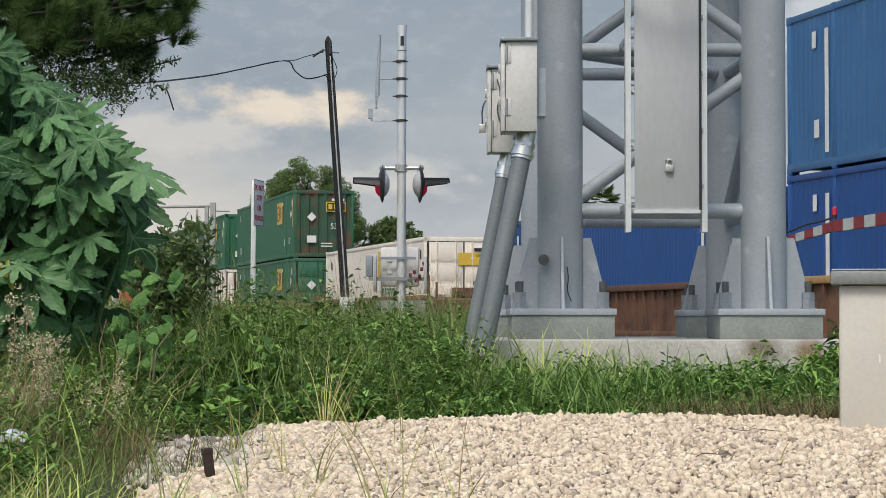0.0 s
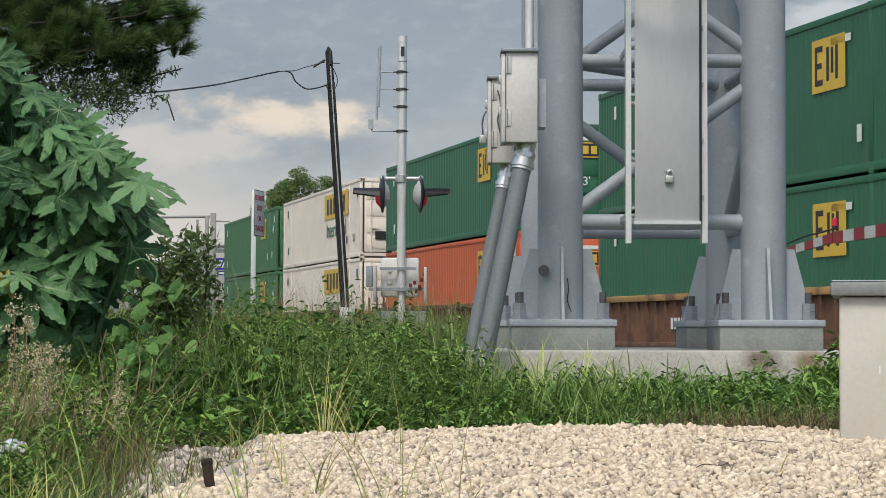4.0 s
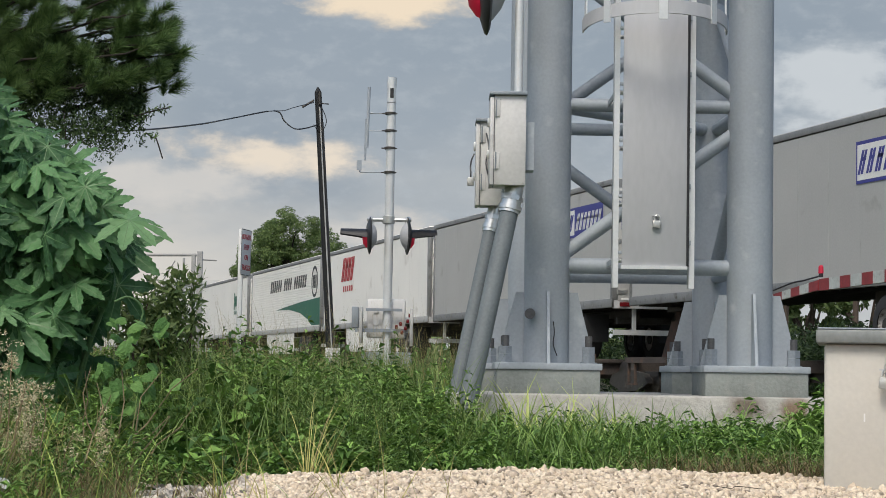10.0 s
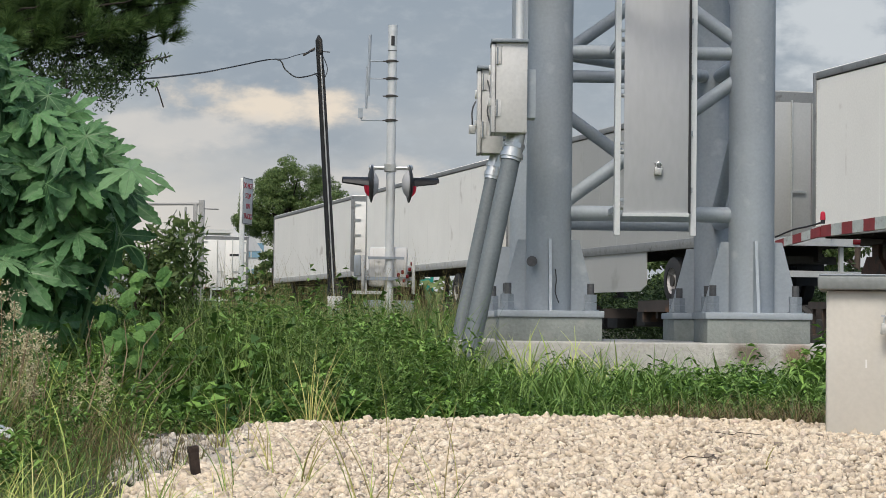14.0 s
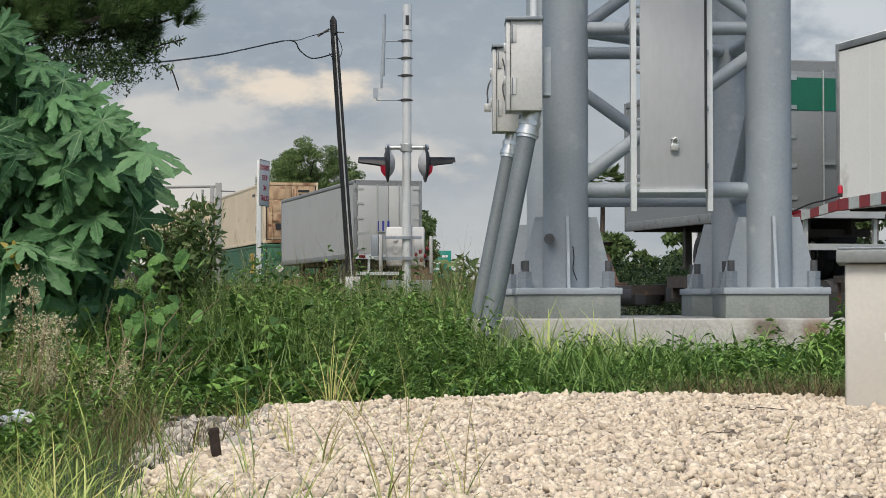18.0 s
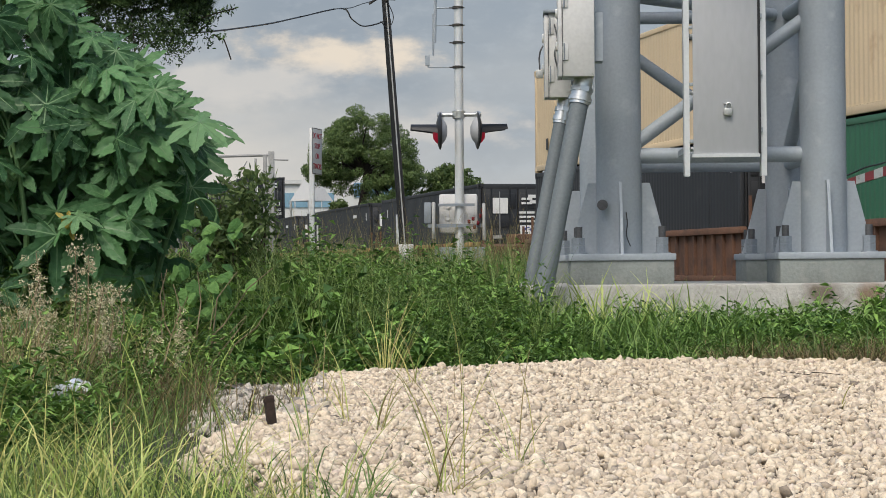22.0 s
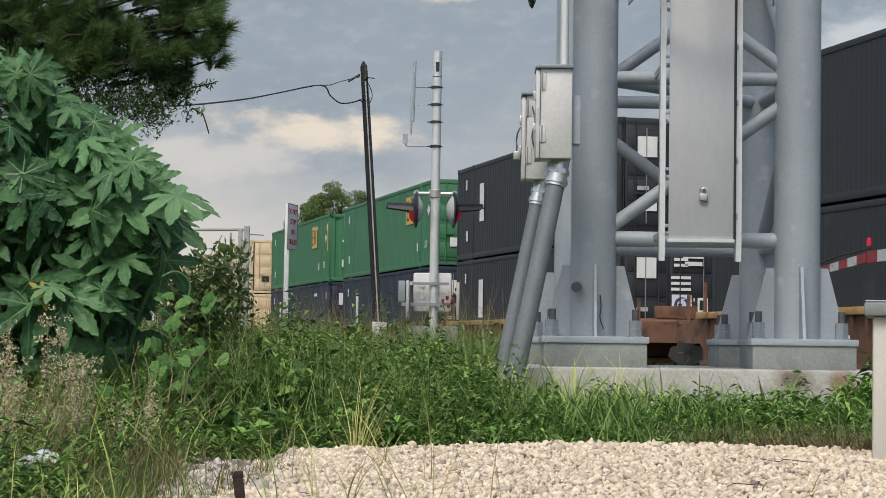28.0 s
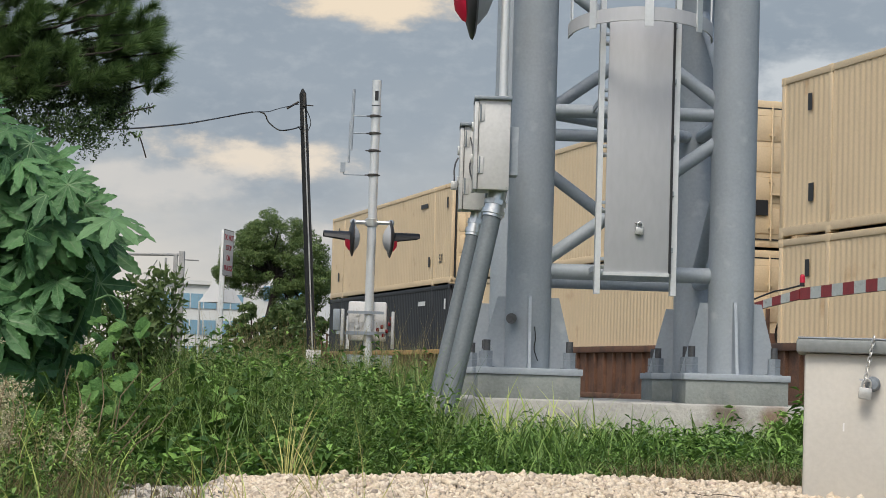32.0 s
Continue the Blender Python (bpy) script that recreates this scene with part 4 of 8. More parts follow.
def make_train():
    for i, (s, low, high, wagon, m1, m2) in enumerate(STACKS):
        tail = 2.1
        key = ("car", wagon)
        if key not in MADE:
            MADE[key] = well_car(wagon, tail)
            car = MADE[key]
        else:
            car = copy_thing(MADE[key], track_pose(s))
        moving(car, s, 0.0)
        for colour, mark, z in ((low, m1, LOW), (high, m2, HIGH)):
            if not colour:
                continue
            ribs = 0.56 if mark == "deep_yellow" else 0.2
            door = "rust" if (colour, i, z) == ("green", 3, HIGH) else ("rustcream" if i in (9, 10, 11) and z == HIGH else None)
            blank = i in (3, 4, 20) and z == HIGH
            key = (colour, mark, ribs, door, blank)
            if key not in MADE:
                MADE[key] = ob = container(colour, LABELS[colour], door, ribs, mark, blank)
            else:
                ob = copy_thing(MADE[key], track_pose(s, z))
            moving(ob, s, z)
    for front, skin, mark, length, skirt, ribbed, wagon in TRAILERS:
        s = front - length
        key = (skin, mark, length, skirt, ribbed)
        if key not in MADE:
            MADE[key] = ob = trailer(skin, SKIN[skin], mark, length, ribbed, skirt)
        else:
            ob = copy_thing(MADE[key], track_pose(s, TRAILER_Z))
        moving(ob, s, TRAILER_Z)
        add_spine(front - LEN, wagon)
    for s in (-440.6, -499.5):
        add_spine(s, "dark")


def add_spine(s, wagon):
    key = ("spine", wagon)
    if key not in MADE:
        MADE[key] = car = spine_car(wagon)
    else:
        car = copy_thing(MADE[key], track_pose(s))
    moving(car, s, 0.0)

# ---------------------------------------------------------------- ground, track and road
def hill(x, y):
    """Height of the ground."""
    d = x * math.cos(PHI) + y * math.sin(PHI)          # distance towards the track
    base = 0.08 - 0.2 * min(max((d - 11.5) / 3.0, 0), 1)
    near = min(max((11.5 - y) / 4.5, 0), 1)
    near = near * near * (3 - 2 * near)
    return base + near * 0.06


def mound(x, y):
    """Height of the gravel bed above the ground's zero."""
    back = min(max((4.7 - y) / 1.5, 0), 1)
    edge = -0.86 + 0.3 * back * back * (3 - 2 * back) + 0.05 * math.sin(y * 2.3)
    side = min(max((x - edge + 0.1) / 0.38, 0), 1)
    far = min(max((7.55 - y + 0.08 * math.sin(x * 2.1)) / 0.7, 0), 1)
    side, far = side * side * (3 - 2 * side), far * far * (3 - 2 * far)
    rise = max(0.235 - 0.016 * (7.2 - y), 0.172) + 0.02 * math.sin(x * 1.7 + y)
    return -0.08 + (rise + 0.08) * side * far


def sheet(name, x0, x1, nx, y0, y1, ny, fn, material):
    xs, ys = np.linspace(x0, x1, nx), np.linspace(y0, y1, ny)
    verts = np.array([(x, y, fn(x, y)) for y in ys for x in xs])
    i = np.arange((nx - 1) * (ny - 1))
    a = (i // (nx - 1)) * nx + i % (nx - 1)
    me = from_arrays(name, verts, np.stack([a, a + 1, a + nx + 1, a + nx], 1), material)
    smooth(me, 60)
    return new(name, me)


EARTH = mat("earth", (0.045, 0.038, 0.024), 0.95, 0, 0.3, 1.2, 40.0, 0.5, (0.05, 0.07, 0.025), 0.5)
# bed colour is dark to paint in the shade between the stones
GRAVEL_BED = mat("gravel_gap_shade", (0.13, 0.105, 0.08), 0.95, 0, 0.2, 8.0, 120.0, 0.6)


def make_ground():
    # one sheet out to the horizon, finer near the camera
    xs = np.concatenate([-np.geomspace(2500, 8, 14), np.linspace(-7, 9, 33), np.geomspace(10, 2500, 14)])
    ys = np.concatenate([-np.geomspace(2500, 8, 12), np.linspace(-7, 34, 70), np.geomspace(36, 3000, 14)])
    verts = np.array([(x, y, hill(x, y)) for y in ys for x in xs])
    nx, ny = len(xs), len(ys)
    i = np.arange((nx - 1) * (ny - 1))
    a = (i // (nx - 1)) * nx + i % (nx - 1)
    me = from_arrays("ground", verts, np.stack([a, a + 1, a + nx + 1, a + nx], 1), EARTH)
    smooth(me, 60)
    tagged(new("ground", me), "earth ground under weeds and grass", "ground", kind="structure")
    bed = sheet("gravel_bed", -2.2, 4.2, 90, -3.0, 8.4, 150, lambda x, y: max(mound(x, y), hill(x, y) - 0.1) + 0.005 * math.sin(x * 37) * math.sin(y * 31), GRAVEL_BED)
    tagged(bed, "bed of pale limestone gravel heaped in front of the weeds", "gravel", kind="structure")


def make_track():
    t = thing("railway_track", "rusty rails on ties and grey ballast", "railway", kind="structure")
    t.matrix_basis = track_pose(0, 0)
    bal = mat("ballast", (0.16, 0.145, 0.13), 0.95, 0, 0.4, 6.0, 25.0, 0.9)
    bm = bmesh.new()
    prof = [(-3.2, -0.16), (-1.9, -0.15), (1.9, -0.15), (3.2, -0.16), (3.6, -0.6), (-3.6, -0.6)]
    a = [bm.verts.new((-700, y, z)) for y, z in prof]
    b = [bm.verts.new((300, y, z)) for y, z in prof]
    for i in range(len(prof)):
        bm.faces.new((a[i], b[i], b[(i + 1) % len(prof)], a[(i + 1) % len(prof)]))
    part("ballast", bm, bal, t)
    for y in (-0.76, 0.76):
        bm = bmesh.new()
        box(bm, -700, 300, y - 0.035, y + 0.035, -0.04, 0.0)
        box(bm, -700, 300, y - 0.01, y + 0.01, -0.14, -0.04)
        box(bm, -700, 300, y - 0.07, y + 0.07, -0.16, -0.14)
        part("rail", bm, RAILSTEEL, t)
    tie = shared(("tie", ""), lambda bm: box(bm, -0.11, 0.11, -1.3, 1.3, -0.3, -0.13, 0.01), mat("tie_wood", (0.07, 0.055, 0.045), 0.9, 0, 0.3, 6.0, 60.0, 0.3))
    for i in range(150):
        part("tie", tie, None, t, m=pose(-100 + i * 0.61, 0, 0))


make_ground()
make_track()
make_train()

# ---------------------------------------------------------------- the signal tower
STUD = mat("threaded_stud", (0.10, 0.10, 0.105), 0.6, 0.3, 0.2, 30.0, 90.0, 0.1)
TX, TY, SPAN, SKEW = 0.63, 10.9, 1.09, 0.045


def stained_concrete():
    """Concrete with two brown stains on its front face."""
    m = mat("stained_concrete", (0.42, 0.405, 0.37), 0.9, 0, 0.14, 5.0, 60.0, 0.4, (0.27, 0.24, 0.2), 0.3)
    n, link = m.node_tree.nodes, m.node_tree.links
    p = n["Principled BSDF"]
    colour = p.inputs["Base Color"].links[0].from_socket
    co, nz = n.new("ShaderNodeTexCoord"), n.new("ShaderNodeTexNoise")
    nz.inputs["Scale"].default_value, nz.inputs["Detail"].default_value = 14.0, 5
    link.new(co.outputs["Object"], nz.inputs["Vector"])
    for at, size, brown in (((1.62, 10.35, 0.43), (9.0, 1.0, 12.0), (0.13, 0.095, 0.065)), ((1.87, 10.35, 0.40), (11.0, 1.0, 9.0), (0.19, 0.11, 0.06))):
        sub, mul, ln, add, rng, mix = n.new("ShaderNodeVectorMath"), n.new("ShaderNodeVectorMath"), n.new("ShaderNodeVectorMath"), n.new("ShaderNodeMath"), n.new("ShaderNodeMapRange"), n.new("ShaderNodeMix")
        sub.operation, mul.operation, ln.operation, add.operation, mix.data_type = "SUBTRACT", "MULTIPLY", "LENGTH", "ADD", "RGBA"
        link.new(co.outputs["Object"], sub.inputs[0])
        sub.inputs[1].default_value = at
        link.new(sub.outputs[0], mul.inputs[0])
        mul.inputs[1].default_value = size
        link.new(mul.outputs[0], ln.inputs[0])
        link.new(ln.outputs["Value"], add.inputs[0])
        link.new(nz.outputs[0], add.inputs[1])
        rng.inputs[1].default_value, rng.inputs[2].default_value, rng.inputs[3].default_value, rng.inputs[4].default_value = 0.9, 1.6, 0.85, 0.0
        link.new(add.outputs[0], rng.inputs[0])
        link.new(rng.outputs[0], mix.inputs[0])
        link.new(colour, mix.inputs[6])
        mix.inputs[7].default_value = (*brown, 1)
        colour = mix.outputs[2]
    link.new(colour, p.inputs["Base Color"])
    return m


def make_tower():
    slab = solid("foundation_slab", box(bmesh.new(), 0.1, 2.15, 10.35, 12.5, -0.3, 0.48, 0.02), stained_concrete(), "concrete foundation slab with rust-coloured stain", "foundation", kind="structure")
    t = thing("signal_tower", "galvanised steel tube lattice tower on bolted base plates", "signal tower")
    t.matrix_basis = pose(TX, TY, 0)
    col = shared(("column", ""), lambda bm: rod(bm, (0, 0, 0.64), (0, 0, 7.2), 0.122, seg=40), GALV)

    def plate_mesh(bm):
        box(bm, -0.28, 0.28, -0.28, 0.28, 0.605, 0.64, 0.004)

    def pad_mesh(bm):
        box(bm, -0.27, 0.27, -0.27, 0.27, 0.475, 0.605, 0.004)

    def gusset(bm):
        pts = [(0.118, 0.64), (0.265, 0.64), (0.255, 0.67), (0.165, 1.02), (0.118, 1.02)]
        prism(bm, pts, -0.008, 0.008)

    def bolt_mesh(bm):
        rod(bm, (0, 0, 0.64), (0, 0, 0.685), 0.036, seg=6)
        rod(bm, (0, 0, 0.687), (0, 0, 0.727), 0.036, seg=6)
        rod(bm, (0, 0, 0.638), (0, 0, 0.646), 0.046, seg=16)

    plate, pad, gus, bolt = shared(("base_plate", ""), plate_mesh, GALV), shared(("grout_pad", ""), pad_mesh, GROUT), shared(("gusset", ""), gusset, GALV), shared(("anchor_nut", ""), bolt_mesh, GALV_DARK)
    stud = shared(("stud", ""), lambda bm: rod(bm, (0, 0, 0.72), (0, 0, 0.785), 0.019, seg=12), STUD)
    for cx in (0, SPAN):
        for cy in (0, SPAN):
            m = pose(cx - (SKEW if cy else 0), cy, 0)
            c = part("column", col, GALV, t, m=m)
            part("base_plate", plate, GALV, t, m=m)
            part("grout_pad", pad, GROUT, t, "grey pad under the base plate", m)
            for k in range(4):
                part("gusset", gus, GALV, c, m=pose(0, 0, 0, 0, 0, 90 * k))
            for bx, by in ((-0.22, -0.11), (0.22, -0.11), (-0.22, 0.11), (0.22, 0.11)):
                b = part("anchor_nut", bolt, GALV_DARK, t, "stacked hexagon nuts", m @ pose(bx, by, 0))
                part("stud", stud, STUD, b, "dark threaded stud")
    # cable gland and stub wire on the front leg
    gl = part("gland", lathe(bmesh.new(), [(0.001, -0.012), (0.024, -0.012), (0.028, -0.006), (0.028, 0.03), (0.001, 0.03)], 18, pose(0, 0, 0, 90, 0, 0)), STUD, t, "round cable gland on the leg", pose(-0.095, -0.115, 0.90))
    part("stub_wire", tube(bmesh.new(), [Vector((0.03, -0.13, 0.86)), Vector((0.035, -0.145, 0.8)), Vector((0.03, -0.14, 0.74)), Vector((0.05, -0.15, 0.68))], 0.003, 6), BLACK, t)

    def brace(a, b, r=0.04, g=GALV):
        bm = bmesh.new()
        ends = [(q[0] - TX - (SKEW if q[1] > TY else 0), q[1] - TY, q[2]) for q in (a, b)]
        part("brace", rod(bm, *ends, r, seg=20), g, t)

    L, R, F, B = TX, TX + SPAN, TY, TY + SPAN
    for k in range(6):
        z = 1.165 + 0.87 * k
        for y in (F, B):
            brace((L, y, z), (R, y, z), 0.042 if k == 0 else 0.037)
        for x in (L, R):
            brace((x, F, z), (x, B, z), 0.037)
        if k % 2:
            brace((L, F, z), (R, B, z), 0.037)
        z0, z1 = z + 0.0, z + 0.79
        flip = k % 2
        brace((R if flip else L, F, z0), (L if flip else R, F, z1), 0.037)
        brace((L if flip else R, B, z0), (R if flip else L, B, z1), 0.037)
        brace((L, B if flip else F, z0), (L, F if flip else B, z1), 0.037)
        brace((R, F if flip else B, z0), (R, B if flip else F, z1), 0.037)

    # ladder with its guard and the first hoop of the cage
    lad = thing("ladder", "aluminium caged ladder with a locked climbing guard", "ladder")
    lad.matrix_basis = pose(1.145, 10.42, 0)
    rail = shared(("ladder_rail", ""), lambda bm: (box(bm, -0.014, 0.014, -0.035, 0.035, 1.03, 6.5, 0.004), box(bm, -0.014, 0.014, -0.04, -0.03, 1.03, 6.5)), ALU_RAIL)
    for x in (-0.195, 0.195):
        part("side_rail", rail, ALU_RAIL, lad, m=pose(x, 0, 0))
    rung = shared(("rung", ""), lambda bm: rod(bm, (-0.21, 0, 0), (0.21, 0, 0), 0.012, seg=10), ALU_RAIL)
    for k in range(18):
        part("rung", rung, ALU_RAIL, lad, m=pose(0, 0.01, 1.17 + 0.29 * k))
    gd = part("climbing_guard", box(bmesh.new(), -0.165, 0.165, -0.06, -0.052, 1.14, 2.47, 0.002), ALU, lad, "smooth aluminium guard plate")
    part("guard_lip", box(bmesh.new(), -0.17, 0.17, -0.07, -0.05, 1.125, 1.142), ALU_RAIL, gd)
    part("guard_hinge", box(bmesh.new(), 0.166, 0.178, -0.062, -0.05, 1.14, 2.47), BLACK, gd)
    for k in range(5):
        z = 1.2 + k * 0.29
        part("guard_clip", box(bmesh.new(), -0.183, -0.165, -0.062, -0.035, z, z + 0.016, 0.002), GALV, lad)
        part("guard_clip", box(bmesh.new(), 0.178, 0.188, -0.055, -0.035, z + 0.05, z + 0.075, 0.002), GALV, lad)
    for y in (-0.0,):
        for x in (-0.195, 0.195):
            part("stand_off", box(bmesh.new(), x - 0.004, x + 0.004, 0.03, 0.45, 1.155, 1.185), GALV, lad)
            part("stand_off", box(bmesh.new(), x - 0.004, x + 0.004, 0.03, 0.45, 2.025, 2.055), GALV, lad)

    def hoop_mesh(bm):
        n = 36
        rings = []
        for i in range(n + 1):
            a = math.pi + math.pi * i / n
            for r in (0.375, 0.367):
                for z in (-0.035, 0.035):
                    rings.append(bm.verts.new((r * math.cos(a), 1.05 * r * math.sin(a), z)))
        for i in range(n):
            q, p = rings[4 * i:4 * i + 4], rings[4 * i + 4:4 * i + 8]
            for u, v in ((0, 1), (1, 3), (3, 2), (2, 0)):
                bm.faces.new((q[u], q[v], p[v], p[u]))

    hoop = shared(("hoop", ""), hoop_mesh, ALU)
    for k in range(4):
        part("cage_hoop", hoop, ALU, lad, "bare aluminium cage hoop", pose(0, 0.02, 2.385 + 1.1 * k, -6, 0, 0))
    bar = shared(("cage_bar", ""), lambda bm: box(bm, -0.022, 0.022, -0.004, 0.004, 2.36, 5.8), ALU_RAIL)
    for a in (185, 222, 270, 318, 355):
        x, y = 0.362 * math.cos(radians(a)), 0.38 * math.sin(radians(a))
        part("cage_bar", bar, ALU_RAIL, lad, m=pose(x, y, 0, 0, 0, a + 90))
    padlock((1.145 + 0.012, 10.345, 1.372), 0.72)


def sweep(bm, pts, r, seg=8):
    """One round bar bent along the points."""
    rings = []
    for i, p in enumerate(pts):
        d = (pts[min(i + 1, len(pts) - 1)] - pts[max(i - 1, 0)]).normalized()
        u = d.cross(Vector((0.31, 0.93, 0.17))).normalized()
        w = d.cross(u)
        rings.append([bm.verts.new(p + (u * math.cos(a) + w * math.sin(a)) * r) for a in np.linspace(0, 2 * math.pi, seg + 1)[:-1]])
    for a, b in zip(rings, rings[1:]):
        for k in range(seg):
            bm.faces.new((a[k], a[(k + 1) % seg], b[(k + 1) % seg], b[k]))
    bm.faces.new(rings[0][::-1])
    bm.faces.new(rings[-1])
    return bm


ZINC = mat("dull_zinc", (0.50, 0.50, 0.48), 0.4, 0.5, 0.1, 30.0, 90.0, 0.05)


def padlock(at, size=1.0, turn=0):
    p = thing("padlock", "small steel padlock hanging from its hasp", "padlock", "padlocks", pose(*at, 0, 8, turn))
    s = size
    part("lock_body", box(bmesh.new(), -0.028 * s, 0.028 * s, -0.012 * s, 0.012 * s, -0.05 * s, 0.0, 0.003), ZINC, p)
    bm = bmesh.new()
    pts = [Vector((0.018 * s * math.cos(a), 0, 0.02 * s + 0.02 * s * math.sin(a))) for a in np.linspace(0, math.pi, 9)]
    pts = [Vector((0.018 * s, 0, -0.005))] + pts + [Vector((-0.018 * s, 0, -0.005))]
    sweep(bm, pts, 0.005 * s, 8)
    part("shackle", bm, CHROME, p)
    part("hasp", box(bmesh.new(), -0.035 * s, 0.012 * s, 0.0, 0.02, 0.028 * s, 0.036 * s), ALU, p)


def tube(bm, pts, r, seg=12):
    """A cable or pipe that runs smoothly through the points."""
    q = []
    for i in range(len(pts) - 1):
        a, b, c, d = pts[max(i - 1, 0)], pts[i], pts[i + 1], pts[min(i + 2, len(pts) - 1)]
        for k in range(4):
            u = k / 4
            q.append(0.5 * ((2 * b) + (c - a) * u + (2 * a - 5 * b + 4 * c - d) * u * u + (3 * b - a - 3 * c + d) * u ** 3))
    return sweep(bm, q + [pts[-1]], r, seg)


def make_boxes():
    """Junction boxes at the tower's leg with their conduits."""
    for name, x0, x1, y0, y1, z0, z1, foot, r in (("junction_box", 0.315, 0.475, 10.2, 10.42, 1.53, 1.985, (0.095, 10.05, 0.0), 0.047), ("junction_box", 0.255, 0.37, 10.62, 10.8, 1.46, 1.9, (0.03, 10.45, 0.0), 0.037)):
        j = thing(name, "grey metal junction box with hinged lid and drip roof", "junction box", "junction boxes on the tower", pose((x0 + x1) / 2, (y0 + y1) / 2, z0))
        w, d, h = (x1 - x0) / 2, (y1 - y0) / 2, z1 - z0
        part("box_body", box(bmesh.new(), -w, w, -d, d, 0, h, 0.004), BOXGREY, j)
        part("drip_roof", box(bmesh.new(), -w - 0.025, w + 0.006, -d - 0.02, d + 0.01, h, h + 0.018, 0.004), GALV_DARK, j)
        part("lid", box(bmesh.new(), -w - 0.022, -w - 0.002, -d - 0.004, d + 0.004, 0.0, h - 0.01, 0.003), BOXGREY, j)
        for z in (0.08, h - 0.11):
            hg = part("hinge", box(bmesh.new(), -w - 0.006, -w + 0.028, -d - 0.005, -d + 0.001, z, z + 0.085, 0.002), BOXGREY, j)
            part("hinge_pin", rod(bmesh.new(), (-w + 0.008, -d - 0.006, z), (-w + 0.008, -d - 0.006, z + 0.085), 0.004, seg=8), GALV_DARK, hg)
        part("lid_seam", box(bmesh.new(), -w - 0.003, -w, -d - 0.006, d + 0.002, 0.004, h - 0.012), STUD, j)
        for z in (0.3 * h, 0.66 * h):
            part("latch", box(bmesh.new(), -w - 0.034, -w - 0.02, -d * 0.5, -d * 0.5 + 0.026, z, z + 0.045, 0.003), CHROME, j)
        if d < 0.1:
            part("lock_chain", tube(bmesh.new(), [Vector((-w - 0.03, -d, 0.27)), Vector((-w - 0.044, -d - 0.01, 0.24)), Vector((-w - 0.05, -d, 0.2)), Vector((-w - 0.048, -d - 0.01, 0.17)), Vector((-w - 0.048, -d, 0.14))], 0.0045, 6), STUD, j, "dark chain through the latch")
            part("lock", box(bmesh.new(), -w - 0.066, -w - 0.03, -d - 0.012, -d + 0.006, 0.1, 0.145, 0.004), ZINC, j, "small steel lock")
            part("cable_loop", tube(bmesh.new(), [Vector((-w + 0.03, -d - 0.012, h - 0.06)), Vector((-w + 0.045, -d - 0.02, h - 0.14)), Vector((-w + 0.03, -d - 0.015, h - 0.22)), Vector((-w + 0.05, -d - 0.012, h - 0.3))], 0.004, 6), STUD, j)
        else:
            for x, z in ((w - 0.012, 0.012), (w - 0.012, h - 0.02), (-w + 0.03, h - 0.02)):
                part("rivet", ball(bmesh.new(), (x, -d - 0.001, z), 0.004, 1), ZINC, j)
        part("mount_bracket", box(bmesh.new(), w, w + 0.045, -d * 0.5, d * 0.9, h * 0.18, h * 0.72), GALV, j)
        top = Vector((0.03, 0, -0.0))
        end = Vector((foot[0] - (x0 + x1) / 2, foot[1] - (y0 + y1) / 2, -z0 - 0.1))
        axis = (end - top).normalized()
        part("conduit_fitting", (lambda bm: (rod(bm, top, top + axis * 0.05, r * 1.02, seg=20), rod(bm, top + axis * 0.05, top + axis * 0.075, r * 1.22, seg=8), rod(bm, top + axis * 0.075, top + axis * 0.1, r * 1.1, seg=20), rod(bm, top + axis * 0.1, top + axis * 0.125, r * 1.28, seg=10), rod(bm, top + axis * 0.125, top + axis * 0.14, r * 1.12, seg=20))[0])(bmesh.new()), CHROME, j, "shiny zinc conduit fitting")
        part("conduit", rod(bmesh.new(), top + axis * 0.13, end, r, seg=28), CONDUIT, j, "thick grey flexible conduit down to the ground")
        if d > 0.1:
            part("riser", rod(bmesh.new(), (0.045, 0.03, h), (0.045, 0.03, 5.0), 0.022, seg=16), ALU_RAIL, j, "pale riser conduit")


def make_cabinet():
    c = thing("equipment_cabinet", "cream-painted ground cabinet with grey lid, beside the gravel", "cabinet")
    c.matrix_basis = pose(1.228, 6.3, 0.0, 0, 0, -11.6)
    part("cabinet_body", box(bmesh.new(), 0, 0.72, 0, 0.5, 0.12, 0.69, 0.012), CREAM, c)
    part("lid", box(bmesh.new(), -0.026, 0.746, -0.03, 0.53, 0.69, 0.733, 0.008), LIDGREY, c)
    part("lid_edge", box(bmesh.new(), -0.022, 0.742, -0.026, 0.526, 0.733, 0.739, 0.003), GALV_DARK, c, "pale worn top edge of the lid")
    part("stain", box(bmesh.new(), 0.12, 0.125, -0.002, 0.0, 0.45, 0.475), WHITE, c)
    for i in range(11):
        part("chain_link", shared(("chain_link", i % 2), lambda bm: link_mesh(bm, i % 2), ZINC), ZINC, c, m=pose(0.208 - 0.0024 * i, -0.044, 0.737 - 0.0128 * i, 0, 12, 20))
    part("lock_boss", lathe(bmesh.new(), [(0.001, -0.03), (0.016, -0.028), (0.022, -0.01), (0.024, 0.0)], 18, pose(0, 0, 0, 90, 0, 180)), GALV_DARK, c, "round steel lock boss", pose(0.208, -0.002, 0.598))
    padlock((1.228 + 0.175, 6.222, 0.586), 0.7, -12)


